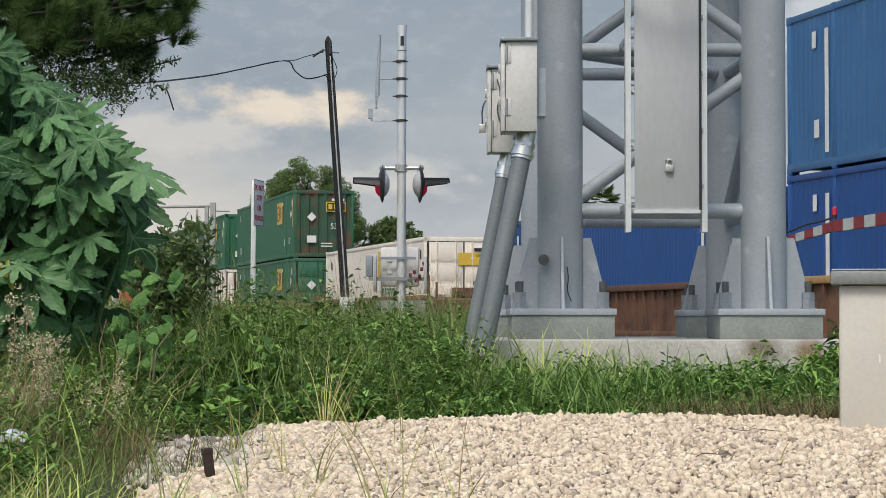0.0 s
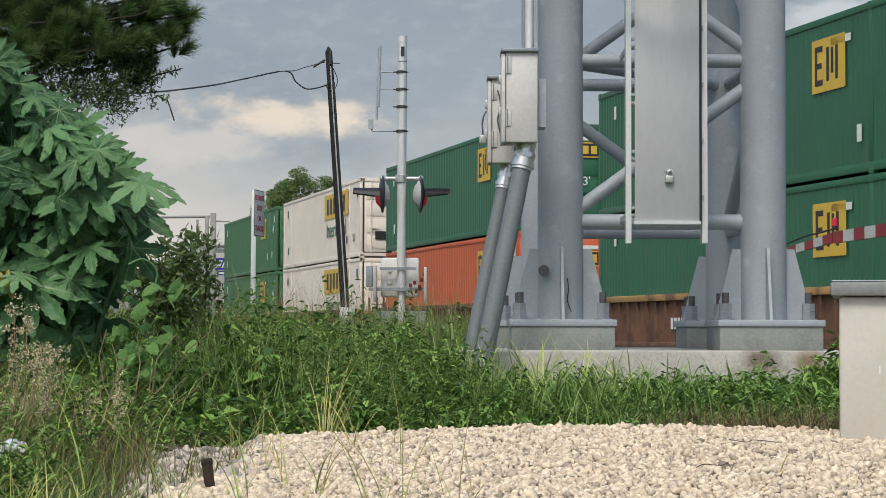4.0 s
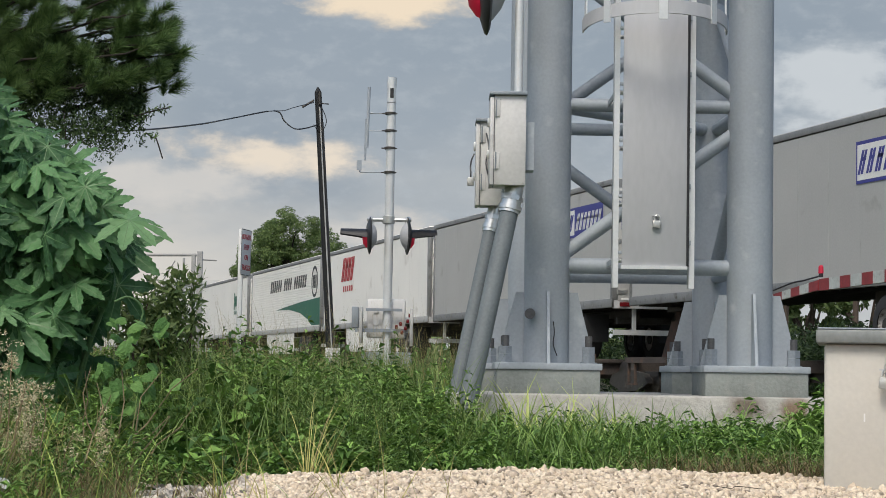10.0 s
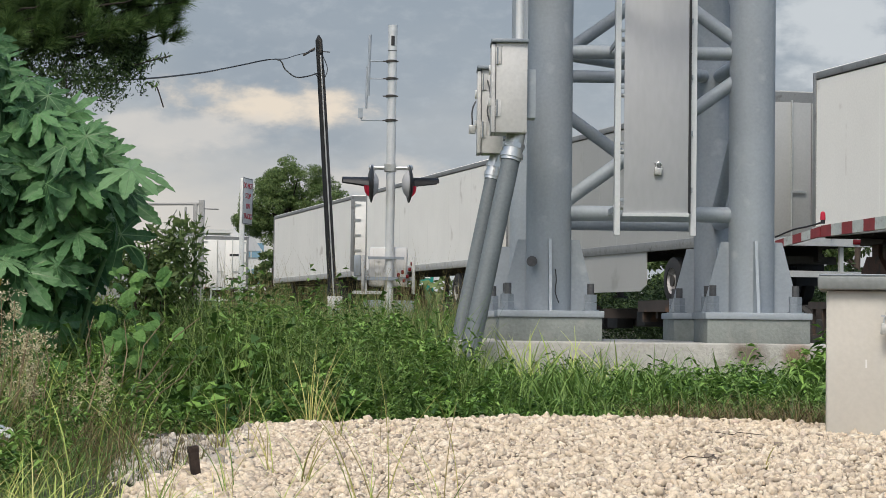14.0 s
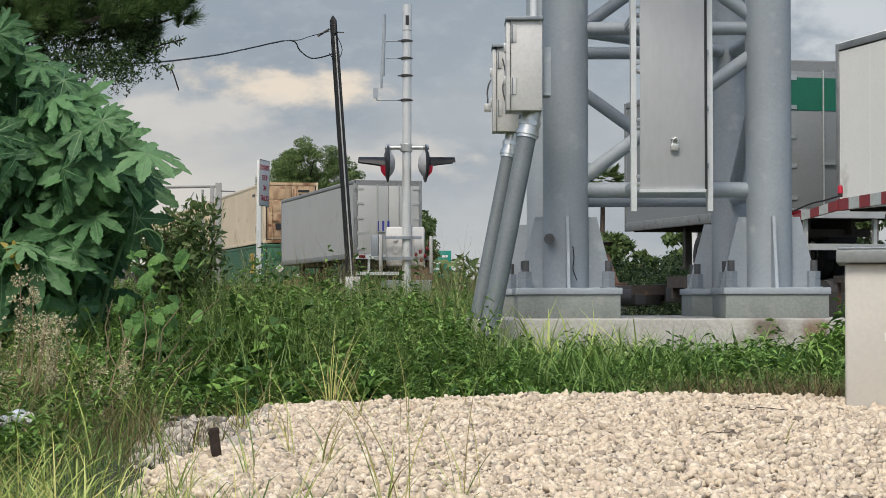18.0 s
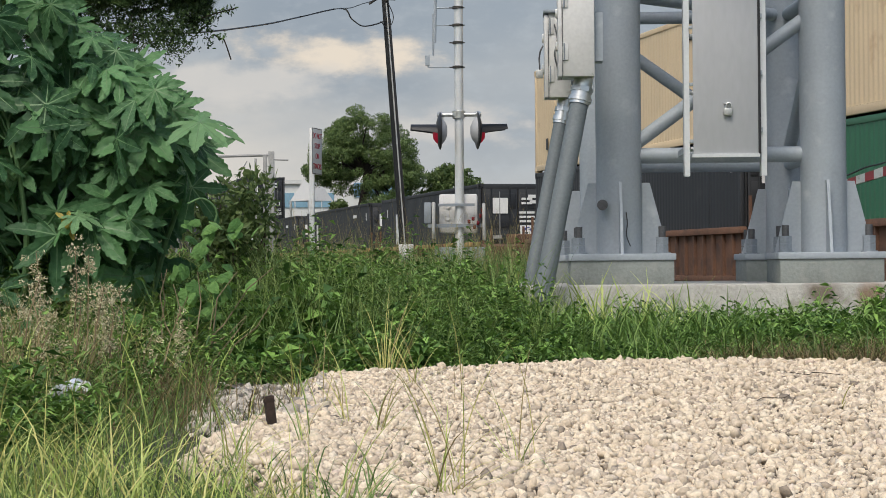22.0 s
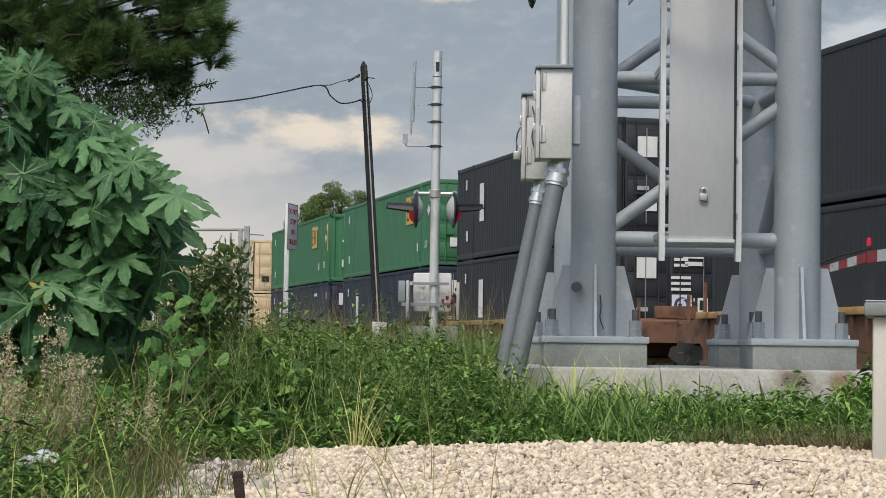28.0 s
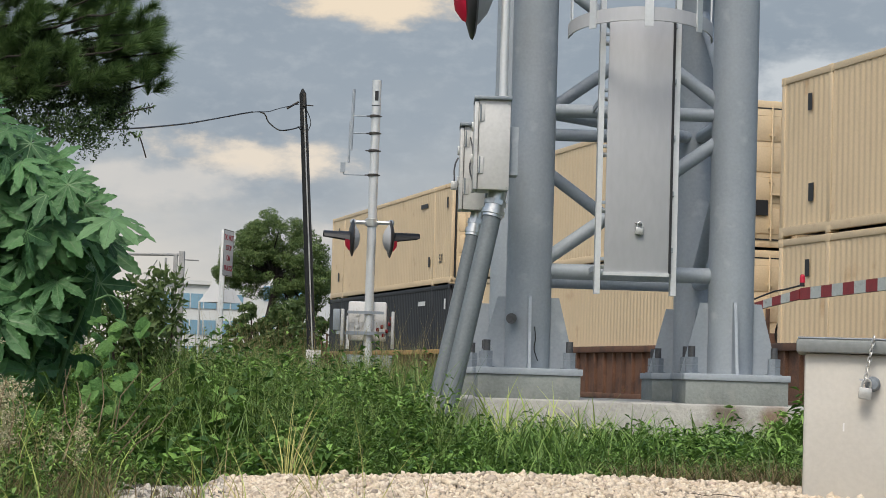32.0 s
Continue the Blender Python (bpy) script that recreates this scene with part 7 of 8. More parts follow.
def make_plants():
    def slab_free(x, y):
        return ~((x > 0.06) & (x < 2.2) & (y > 10.25) & (y < 12.6))

    def edge(x, y, r):
        return (y > 7.5 + 0.1 * np.sin(x * 4) + 0.45 * np.clip((x - 0.85) / 0.3, 0, 1) + r.uniform(-0.1, 0.15, len(x))) & slab_free(x, y)

    def leafy(x, y, r):
        grassy = np.clip((x + 0.95) / 0.35, 0, 1) * np.clip((0.35 - x) / 0.3, 0, 1) * np.clip((y - 7.9) / 0.5, 0, 1)
        return edge(x, y, r) & (r.uniform(0, 1, len(x)) > 0.5 * grassy)

    fine = leaf_mat("fine_weed_leaf", (0.04, 0.10, 0.02), (0.26, 0.42, 0.11))
    broad = leaf_mat("broad_weed_leaf", (0.024, 0.07, 0.016), (0.24, 0.41, 0.09))
    clumps("weed_bank", 460, leafy, bank_height, 0.046, broad, "broad-leaved green weeds behind the gravel", 41, (-2.6, 2.7), (7.45, 10.3), 12, 20, 0.21)
    clumps("weed_bank", 360, leafy, bank_height, 0.035, WEED, "leafy green weeds behind the gravel", 55, (-2.6, 2.7), (7.45, 10.3), 13, 28, 0.18)
    clumps("weed_bank", 300, leafy, lambda x, y: bank_height(x, y) * 1.05, 0.032, fine, "fine-leaved paler weeds in the bank", 52, (-2.6, 2.7), (7.5, 10.3), 13, 24, 0.10)
    clumps("weed_bank", 150, lambda x, y, r: slab_free(x, y) & (x / y < -0.095), lambda x, y: 0.37 + 0.14 * np.clip((0.0 - x), 0, 1.5), 0.04, WEED, "taller weeds behind the first bank", 42, (-3.2, 0.2), (9.8, 15.5), 13, 18, 0.12)
    clumps("weed_bank", 80, lambda x, y, r: (x > 1.9 - 0.2 * (10.2 - y)) & slab_free(x, y), lambda x, y: 0.36 + 0 * x, 0.06, WEED, "weeds by the slab's corner and the cabinet", 43, (1.3, 3.2), (8.6, 10.8), 14, 20, 0.13)
    field("grass_bank", 6000, (-2.6, 2.8), (7.55, 10.3), (0.16, 0.46), (0.0016, 0.0038), (0.3, 1.8), GRASS, "green grass among the weeds", 44, lambda x, y, r: slab_free(x, y), lambda x, y: 0.72 + 0.55 * np.clip(0.3 - x, 0, 1), 0.4)
    field("grass_bank", 3000, (-0.6, 2.6), (7.6, 10.25), (0.2, 0.42), (0.0025, 0.0052), (0.6, 2.0), MEADOW, "long bright grass leaves before the slab", 58, lambda x, y, r: slab_free(x, y), lambda x, y: 0.55 + 0.35 * np.clip(y - 8, 0, 1.6) / 1.6, 0.45)
    field("broad_grass", 150, (0.05, 1.0), (9.4, 10.2), (0.3, 0.56), (0.005, 0.010), (0.4, 1.4), GRASS_LIGHT, "broad pale grass leaves before the slab", 53, lambda x, y, r: slab_free(x, y))
    field("slab_grass", 3000, (0.1, 2.3), (8.0, 10.24), (0.2, 0.46), (0.0026, 0.0062), (0.6, 2.1), MEADOW, "tall grass leaning against the slab", 65, lambda x, y, r: slab_free(x, y) & (y > 8.0 + 0.6 * np.clip((x - 0.8) / 0.4, 0, 1)), None, 0.35)
    clumps("weed_bank", 26, lambda x, y, r: slab_free(x, y), lambda x, y: 0.25 + 0 * x, 0.04, broad, "leafy weeds against the slab", 66, (0.1, 2.2), (9.4, 10.2), 12, 18, 0.15)
    clumps("weed_bank", 60, lambda x, y, r: edge(x, y, r), lambda x, y: bank_height(x, y) * 1.15, 0.075, broad, "large-leaved dark weeds at the foot of the bank", 67, (-1.5, -0.6), (7.6, 8.6), 9, 14, 0.2)
    # feathery mound in front of the signal mast
    feather = leaf_mat("feathery_grass", (0.055, 0.11, 0.024), (0.27, 0.35, 0.10))
    field("tall_grass", 10000, (-1.5, 0.25), (8.1, 12.0), (0.34, 0.64), (0.0011, 0.0024), (0.3, 1.5), feather, "fine feathery grass heads in a rounded mound", 59, lambda x, y, r: slab_free(x, y), lambda x, y: 0.75 + 0.4 * np.exp(-((x + 0.85) / 0.5) ** 2), 0.3)
    field("tall_grass", 30000, (-0.24, 0.02), (9.8, 27), (0.42, 0.78), (0.0018, 0.004), (0.2, 1.2), GRASS, "tall fine grass towards the track", 45, lambda x, y, r: slab_free(x, y) & (x * math.cos(PHI) + y * math.sin(PHI) < 13.0), None, 0.25, 4)
    field("straw_grass", 2600, (-0.22, 0.03), (11, 24), (0.6, 1.05), (0.0012, 0.0024), (0.1, 0.7), GRASS_DRY, "thin straw-coloured stalks in the tall grass", 46, lambda x, y, r: slab_free(x, y), None, 0.15, 4)
    field("tall_grass", 11000, (0.0, 0.5), (12.6, 26), (0.2, 0.4), (0.002, 0.005), (0.2, 0.9), GRASS, "grass strip before the ballast", 47, lambda x, y, r: (x * math.cos(PHI) + y * math.sin(PHI) < 12.8), None, 0.25, 3)
    field("straw_mat", 5000, (0.7, 1.7), (7.3, 8.2), (0.1, 0.27), (0.0011, 0.0024), (1.0, 2.4), BROWN, "dead brown grass along the gravel's edge", 54, lambda x, y, r: r.uniform(0, 1, len(x)) < (x - 0.6) / 0.5, None, 0.6)
    # left bank: rough dark grass and dry stems
    def bank_side(shift):
        def inside(x, y, r):
            back = np.clip((4.7 - y) / 1.5, 0, 1)
            clear = (x / y > -0.142) & (y > 6.0) & (y < 7.7)
            return ~clear & (x < -0.86 + 0.5 * back * back * (3 - 2 * back) + 0.05 * np.sin(y * 2.3) + shift + r.normal(0, 0.05, len(x)))
        return inside

    def low_edge(x, y):
        return np.clip((-x - 0.72) / 0.6, 0.22, 1.0)

    field("short_turf", 14000, (-2.6, -0.2), (3.0, 8.6), (0.05, 0.15), (0.0014, 0.0028), (0.4, 2.0), GRASS, "short dark turf at the foot of the gravel", 63, bank_side(0.13), None, 0.7, 3)
    field("dead_grass", 1500, (-1.3, -0.4), (5.2, 7.7), (0.08, 0.3), (0.001, 0.0022), (0.2, 1.0), BROWN, "dead grass lying at the foot of the gravel", 64, bank_side(0.1), None, 1.4, 4)
    field("dead_grass", 350, (-1.0, -0.58), (5.2, 7.0), (0.06, 0.22), (0.001, 0.0022), (0.2, 1.0), BROWN, "dead stems lying over the rubble", 68, None, None, 1.4, 4)
    field("rough_grass", 8500, (-2.6, -0.45), (4.8, 8.6), (0.13, 0.36), (0.0014, 0.003), (0.3, 1.9), GRASS, "rough green grass on the bank", 48, bank_side(-0.06), low_edge, 0.5)
    field("dry_grass", 3200, (-2.4, -0.6), (4.9, 7.8), (0.2, 0.48), (0.0010, 0.0020), (0.3, 1.6), GRASS_DRY, "dry straw-coloured stems", 49, bank_side(-0.25), low_edge, 0.45)
    field("brown_grass", 3600, (-2.4, -0.6), (4.8, 8.0), (0.12, 0.34), (0.0014, 0.003), (0.5, 1.9), BROWN, "dead brown grass on the bank", 56, bank_side(-0.05), low_edge, 0.6)
    clumps("low_weeds", 240, bank_side(-0.16), lambda x, y: 0.2 + 0 * x, 0.036, WEED, "low leafy weeds on the bank", 50, (-2.4, -0.6), (4.4, 8.6), 12, 18, 0.14)
    field("light_grass", 2300, (-1.4, -0.3), (2.7, 4.3), (0.14, 0.32), (0.0012, 0.0027), (0.6, 2.3), GRASS_LIGHT, "bright yellow-green grass in the foreground", 51, bank_side(-0.02), lambda x, y: y / 5.0, 0.95)
    field("light_grass", 1500, (-1.6, -0.3), (2.7, 5.4), (0.1, 0.24), (0.0012, 0.0024), (0.4, 2.0), GRASS, "darker grass under the yellow-green blades", 61, bank_side(-0.05), lambda x, y: y / 4.6, 0.7)
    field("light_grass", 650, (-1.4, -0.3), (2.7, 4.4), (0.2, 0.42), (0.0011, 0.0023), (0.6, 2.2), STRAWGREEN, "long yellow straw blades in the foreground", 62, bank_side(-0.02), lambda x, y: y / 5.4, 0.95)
    field("long_blades", 90, (-1.4, -0.4), (4.6, 7.4), (0.28, 0.55), (0.0018, 0.0032), (0.6, 1.9), GRASS_LIGHT, "long pale arching grass blades", 57, bank_side(0.1), None, 0.5)
    # single tufts growing through the gravel: place, blades, length, slant
    rng = np.random.default_rng(60)
    for cx, cy, n, h, slant in ((-0.11, 3.65, 32, 0.22, 1.0), (0.04, 4.21, 14, 0.2, 1.0), (-0.3, 4.91, 13, 0.18, 0.55), (-0.28, 6.31, 8, 0.2, 0.4), (-0.07, 3.7, 5, 0.2, 0.3), (-0.33, 3.12, 44, 0.15, 0.9), (-0.24, 2.95, 36, 0.17, 0.9), (-0.45, 3.4, 30, 0.12, 0.8), (-0.40, 5.2, 7, 0.2, 0.5), (-0.41, 7.1, 44, 0.25, 0.5), (-0.13, 5.72, 3, 0.22, 0.1), (-0.55, 4.2, 22, 0.15, 0.8), (0.85, 5.2, 3, 0.1, 0.5), (1.2, 4.4, 4, 0.14, 0.5), (-0.62, 6.1, 9, 0.24, 0.7), (-0.55, 3.7, 30, 0.13, 0.8), (-0.45, 4.6, 10, 0.14, 0.7), (-0.5, 5.6, 10, 0.2, 0.5)):
        t = thing("grass_tuft", "thin green and straw grass tuft growing through the gravel", "grass tuft", "tufts in the gravel", pose(cx, cy, mound(cx, cy)))
        for j in range(n):
            k = rng.integers(0, 10**6)
            r2 = np.random.default_rng(k)
            v, f = blades(r2, rng.normal(0, 0.012, 1), rng.normal(0, 0.012, 1), np.array([-0.02]), np.array([1.5 * h * rng.uniform(0.5, 1.25)]), np.array([rng.uniform(0.00026, 0.0005) * cy]), np.array([rng.uniform(0.2, 1.4)]), 7, slant)
            kind = rng.uniform() * (0.45 if n == 44 else 1.0)
            part("blade", from_arrays("blade", v, f, STRAWGREEN if kind < 0.42 else (GRASS_DRY if kind < 0.56 else (GRASS_LIGHT if kind < 0.85 else MEADOW))), None, t)
    lying = thing("fallen_stem", "long dry stem lying across the gravel", "stem", m=pose(0, 0, 0))
    part("stem", tube(bmesh.new(), [Vector((-0.25, 2.95, 0.205)), Vector((-0.18, 3.05, 0.212)), Vector((-0.11, 3.17, 0.205)), Vector((-0.05, 3.27, 0.195))], 0.0014, 6), GRASS_DRY, lying)

    twig = mat("dark_twig", (0.075, 0.055, 0.038), 0.9, 0, 0.2, 20, 90, 0.1)
    for bend in (((0.9, 6.9), (0.93, 7.08), (0.97, 6.92), (1.0, 7.02)), ((0.86, 6.12), (0.9, 6.02), (0.93, 6.1), (0.99, 6.0)), ((0.66, 5.3), (0.69, 5.38), (0.73, 5.34), (0.76, 5.42))):
        t = thing("twig", "thin dark dry twig lying on the gravel", "twig", "twigs on the gravel")
        part("stem", tube(bmesh.new(), [Vector((x, y, mound(x, y) + 0.018)) for x, y in bend], 0.0012, 6), twig, t)
    # dry seed heads on the left
    stalkm = mat("dry_stalk", (0.25, 0.19, 0.11), 0.9, 0, 0.2, 20, 90, 0.1)
    fluff = leaf_mat("seed_fluff", (0.40, 0.35, 0.20), (0.72, 0.66, 0.45))
    for cx, cy, stems, tall in ((-1.32, 6.2, 7, 0.5), (-1.5, 6.0, 5, 0.42), (-1.16, 6.3, 5, 0.4), (-1.62, 6.6, 4, 0.5)):
        t = thing("seed_head_plant", "dry beige weed with fluffy seed heads", "weed", "seed heads on the bank", pose(cx, cy, hill(cx, cy)))
        for j in range(stems):
            a, h = rng.uniform(-0.5, 0.5), rng.uniform(0.55, 1.05) * tall
            top = Vector((a * 0.35, rng.uniform(-0.1, 0.1), h))
            bm = bmesh.new()
            limb(bm, (a * 0.1, 0, 0), top, 0.003, 0.0015, rng, 4, 0.03)
            st = part("stalk", bm, stalkm, t)
            c = np.array([(np.array(top) - np.array((0, 0, q * 0.17)) + rng.normal(0, 0.016, 3)) for q in rng.uniform(0, 1, 18)])
            v, f = leaf_cloud(rng, c, np.full(len(c), 0.018), 16, 0.0055)
            tagged(part("seed_head", from_arrays("seed_head", v, f, fluff), None, st), kind="stuff")
    # brown dead stems leaning from the bank, and small white flowers
    t = thing("dead_stems", "bare brown dead weed stems leaning together", "weed", m=pose(-1.2, 7.6, hill(-1.2, 7.6)))
    for j in range(13):
        bm = bmesh.new()
        limb(bm, (rng.uniform(-0.1, 0.1), 0, 0), (rng.uniform(-0.1, 0.34), rng.uniform(-0.1, 0.1), rng.uniform(0.25, 0.5)), 0.004, 0.0015, rng, 4, 0.05)
        part("stem", bm, mat("brown_stem", (0.22, 0.17, 0.10), 0.9, 0, 0.2, 20, 90, 0.1), t)
    for cx, cy, z in ((-1.0, 4.8, 0.2),):
        t = thing("wild_flower", "tiny white wild flower on a thin stem", "flower", "", pose(cx, cy, 0.1))
        part("stem", rod(bmesh.new(), (0, 0, 0), (0, 0, z), 0.0015, seg=6), stalkm, t)
        for k in range(6):
            part("petal", shared(("petal", ""), lambda bm: ball(bm, (0, 0.006, 0), 0.005, 1, (0.6, 1, 0.35)), MARKWHITE), None, t, m=pose(0, 0, z, 20, 0, 60 * k))
    # clear crumpled bottle among the weeds
    part_m = mat("clear_plastic", (0.62, 0.66, 0.72), 0.15, 0, 0.15, 30.0, 90.0, 0.4)
    bt = thing("plastic_bottle", "crumpled pale plastic bottle lying in the weeds", "bottle", m=pose(-1.2, 5.6, 0.24, 78, 0, 35))
    part("bottle_body", lathe(bmesh.new(), [(0.001, -0.09), (0.03, -0.088), (0.034, -0.06), (0.029, -0.03), (0.034, 0.0), (0.03, 0.03), (0.033, 0.05), (0.014, 0.085), (0.013, 0.1), (0.001, 0.1)], 16), part_m, bt)
    part("cap", rod(bmesh.new(), (0, 0, 0.098), (0, 0, 0.115), 0.015, seg=14), MARKWHITE, bt)

    castor_plant()
    pine_tree()


def palmate(rng, lobes=8):
    """A castor leaf: long toothed lobes round a centre, each folded along a pale rib. Tip along y, face along z."""
    bm = bmesh.new()
    c = bm.verts.new((0, 0, 0))
    span = radians(305)
    step = span / (lobes - 1) / 2

    def at(a, r, z):
        return bm.verts.new((r * math.sin(a), r * math.cos(a), z))

    def lobe_at(a, along, across, z):
        return bm.verts.new((along * math.sin(a) + across * math.cos(a), along * math.cos(a) - across * math.sin(a), z))

    cuts = []
    for i in range(lobes + 1):
        a = -span / 2 + (2 * i - 1) * step
        if i in (0, lobes):
            a = -span / 2 - step * 0.6 if i == 0 else span / 2 + step * 0.6
        cuts.append(at(a, rng.uniform(0.30, 0.40) * (0.7 if i in (0, lobes) else 1), -0.015))
    for i in range(lobes):
        a = -span / 2 + 2 * i * step
        ln = (0.62 + 0.38 * math.cos(a * 0.5)) * rng.uniform(0.88, 1.08)
        drop = rng.uniform(0.08, 0.34)
        lift = rng.uniform(0.02, 0.06)
        mids = [c] + [lobe_at(a, ln * k, 0, -drop * k * k - lift * (k < 0.99)) for k in (0.35, 0.52, 0.68, 0.83, 1.0)]
        for sgn, cut in ((-1, cuts[i]), (1, cuts[i + 1])):
            edge = [cut]
            for k, w, tooth in ((0.44, 0.105, 0), (0.52, 0.138, 1), (0.58, 0.128, 0), (0.65, 0.146, 1), (0.71, 0.116, 0), (0.77, 0.120, 1), (0.84, 0.074, 0), (0.90, 0.066, 1), (0.95, 0.022, 0)):
                edge.append(lobe_at(a, ln * (k + 0.02 * tooth), sgn * ln * w * rng.uniform(1.08, 1.3), -drop * k * k + rng.normal(0, 0.006)))
            fan = [(mids[0], cut, mids[1]), (cut, edge[1], mids[1]), (edge[1], edge[2], mids[1]), (edge[2], edge[3], mids[2]), (mids[1], edge[2], mids[2]), (edge[3], edge[4], mids[3]), (mids[2], edge[3], mids[3]), (edge[4], edge[5], mids[3]), (edge[5], edge[6], mids[4]), (mids[3], edge[5], mids[4]), (edge[6], edge[7], mids[4]), (edge[7], edge[8], mids[4]), (edge[8], edge[9], mids[5]), (mids[4], edge[8], mids[5])]
            for f in fan:
                bm.faces.new(f if sgn > 0 else f[::-1])
        # the rib
        ribs = []
        for k, m in enumerate(mids):
            w = 0.013 * (1 - k / 5.5)
            ribs.append((bm.verts.new(m.co + Vector((w * math.cos(a), -w * math.sin(a), 0.006))), bm.verts.new(m.co + Vector((-w * math.cos(a), w * math.sin(a), 0.006)))))
        for (p, q), (r, t) in zip(ribs, ribs[1:]):
            bm.faces.new((p, q, t, r)).material_index = 1
    return bm


def castor_leaf(rng, lobes, surface):
    me = mesh_of(palmate(rng, lobes), "leaf", surface)
    me.materials.append(CASTOR_RIB)
    return me


def leaf_pose(p, normal, tip, size):
    n = Vector(normal).normalized()
    y = Vector(tip)
    y = (y - n * y.dot(n)).normalized()
    x = y.cross(n)
    m = Matrix((x, y, n)).transposed().to_4x4()
    return Matrix.Translation(p) @ m @ Matrix.Scale(size, 4)


def castor_plant():
    rng = np.random.default_rng(77)
    t = thing("castor_plant", "tall castor plant with large palmate green leaves", "shrub", m=pose(-1.75, 8.7, 0))
    kinds = [castor_leaf(rng, k, CASTOR) for k in (7, 8, 8, 9, 8, 7)]
    stemm = mat("castor_stem", (0.10, 0.19, 0.07), 0.6, 0, 0.2, 20, 60, 0.05)
    pale = plant_mat("pale_castor_leaf", (0.16, 0.30, 0.13), (0.22, 0.38, 0.18), 0.5)
    young = castor_leaf(rng, 8, pale)
    tips = [(-0.95, 0.1, 1.55), (-0.6, -0.05, 1.8), (-0.42, 0.0, 1.92), (-0.1, 0.1, 1.55), (0.2, -0.05, 1.3), (0.45, 0.05, 1.12), (-0.3, -0.3, 1.2), (0.3, -0.25, 0.95)]
    stems = []
    for tip in tips:
        bm = bmesh.new()
        base = Vector((tip[0] * 0.4 - 0.1, tip[1] * 0.5, 0.05))
        limb(bm, base, tip, 0.02, 0.008, rng, 5, 0.02)
        part("stem", bm, stemm, t)
        stems.append((base, Vector(tip)))

    def top(x):
        return 1.84 - 0.2 * max(0, -x - 0.5) if x < -0.2 else 1.84 - 0.95 * (x + 0.2)

    for j in range(580):
        x = rng.uniform(-1.3, 0.5) if j < 500 else rng.uniform(-1.2, 0.05)
        y = rng.uniform(-0.4, 0.3) if j < 500 else rng.uniform(0.25, 0.5)
        z = 0.28 + (top(x) - 0.28) * rng.uniform(0, 1) ** 0.85
        if x > 0.26 - 0.25 * max(0.0, 0.75 - z) and z < 0.92:
            continue
        q = Vector((x, y, z))
        a, b = min(stems, key=lambda s: (s[0].lerp(s[1], min(1, max(0.2, (z - 0.15) / s[1].z))) - q).length)
        root = a.lerp(b, min(1.0, max(0.2, (z - 0.22) / b.z)))
        if (root - q).length < 0.5:
            part("petiole", rod(bmesh.new(), root, q, 0.0045, 0.003, seg=6), stemm, t)
        away = q - root
        normal = Vector((away.x * 0.9 + rng.normal(0, 0.45), -0.75 + rng.normal(0, 0.4), 0.5 + rng.normal(0, 0.35)))
        tip = Vector((away.x * 1.6 + rng.normal(0, 0.35), -0.3, -0.7))
        high = z > top(x) - 0.16
        part("leaf", kinds[int(rng.integers(0, 6))], None, t, m=leaf_pose(q, normal, tip, rng.uniform(0.13, 0.25) * (0.72 if high else 1.0)))
    for x, y, z, s in ((0.52, -0.42, 1.18, 0.21), (-0.6, -0.42, 1.5, 0.12), (0.02, -0.45, 0.8, 0.12), (-0.75, -0.4, 1.1, 0.15)):
        part("leaf", young, None, t, "paler young leaf", leaf_pose(Vector((x, y, z)), (0.15, -0.45, 0.85), (0.9, -0.3, -0.25), s))
    part("leaf", castor_leaf(rng, 3, mat("yellowed_leaf", (0.28, 0.22, 0.03), 0.6, 0, 0.2, 20, 60, 0.1)), None, t, "yellowed leaf", leaf_pose(Vector((-0.02, -0.45, 0.78)), (0.3, -0.8, 0.4), (0.3, 0, -1), 0.09))
    for x, z in ((-0.55, 1.72), (-0.48, 1.45), (-0.38, 1.3)):
        bm = bmesh.new()
        for i in range(26):
            ball(bm, (x + rng.normal(0, 0.022), -0.3 + rng.normal(0, 0.02), z + rng.uniform(-0.09, 0.09)), 0.013, 1)
        part("seed_cluster", bm, stemm, t, "knobbly green seed cluster")
    # young bean-like vine at its foot
    s = thing("vine", "light green climbing vine with round leaves", "vine", m=pose(-1.14, 7.9, hill(-1.14, 7.9)))
    part("stem", tube(bmesh.new(), [Vector((0, 0, 0)), Vector((0.02, 0, 0.3)), Vector((-0.02, 0, 0.5)), Vector((0.03, 0, 0.66)), Vector((-0.02, -0.02, 0.72)), Vector((-0.08, -0.02, 0.7))], 0.004, 6), stemm, s)
    def ovate(bm):
        rib = [bm.verts.new((0, y, z)) for y, z in ((0.0, 0.0), (0.25, 0.03), (0.6, 0.02), (1.0, -0.12))]
        for k in (-1, 1):
            e = [bm.verts.new((k * x, y, z)) for x, y, z in ((0.26, -0.06, -0.05), (0.4, 0.2, -0.09), (0.3, 0.6, -0.1))]
            for f in ((rib[0], e[0], e[1], rib[1]), (rib[1], e[1], e[2], rib[2]), (rib[2], e[2], rib[3])):
                bm.faces.new(f)

    oval = shared(("vine_leaf", ""), ovate, plant_mat("vine_leaf", (0.07, 0.17, 0.04), (0.19, 0.35, 0.10)))
    for j in range(58):
        q = Vector((rng.normal(0, 0.09), rng.normal(-0.03, 0.05), rng.uniform(0.16, 0.64)))
        part("leaf", oval, None, s, m=leaf_pose(q, (rng.normal(0, 0.6), -0.6 + rng.normal(0, 0.3), 0.6), (rng.normal(0, 0.8), -0.3, -0.6), rng.uniform(0.045, 0.08)))
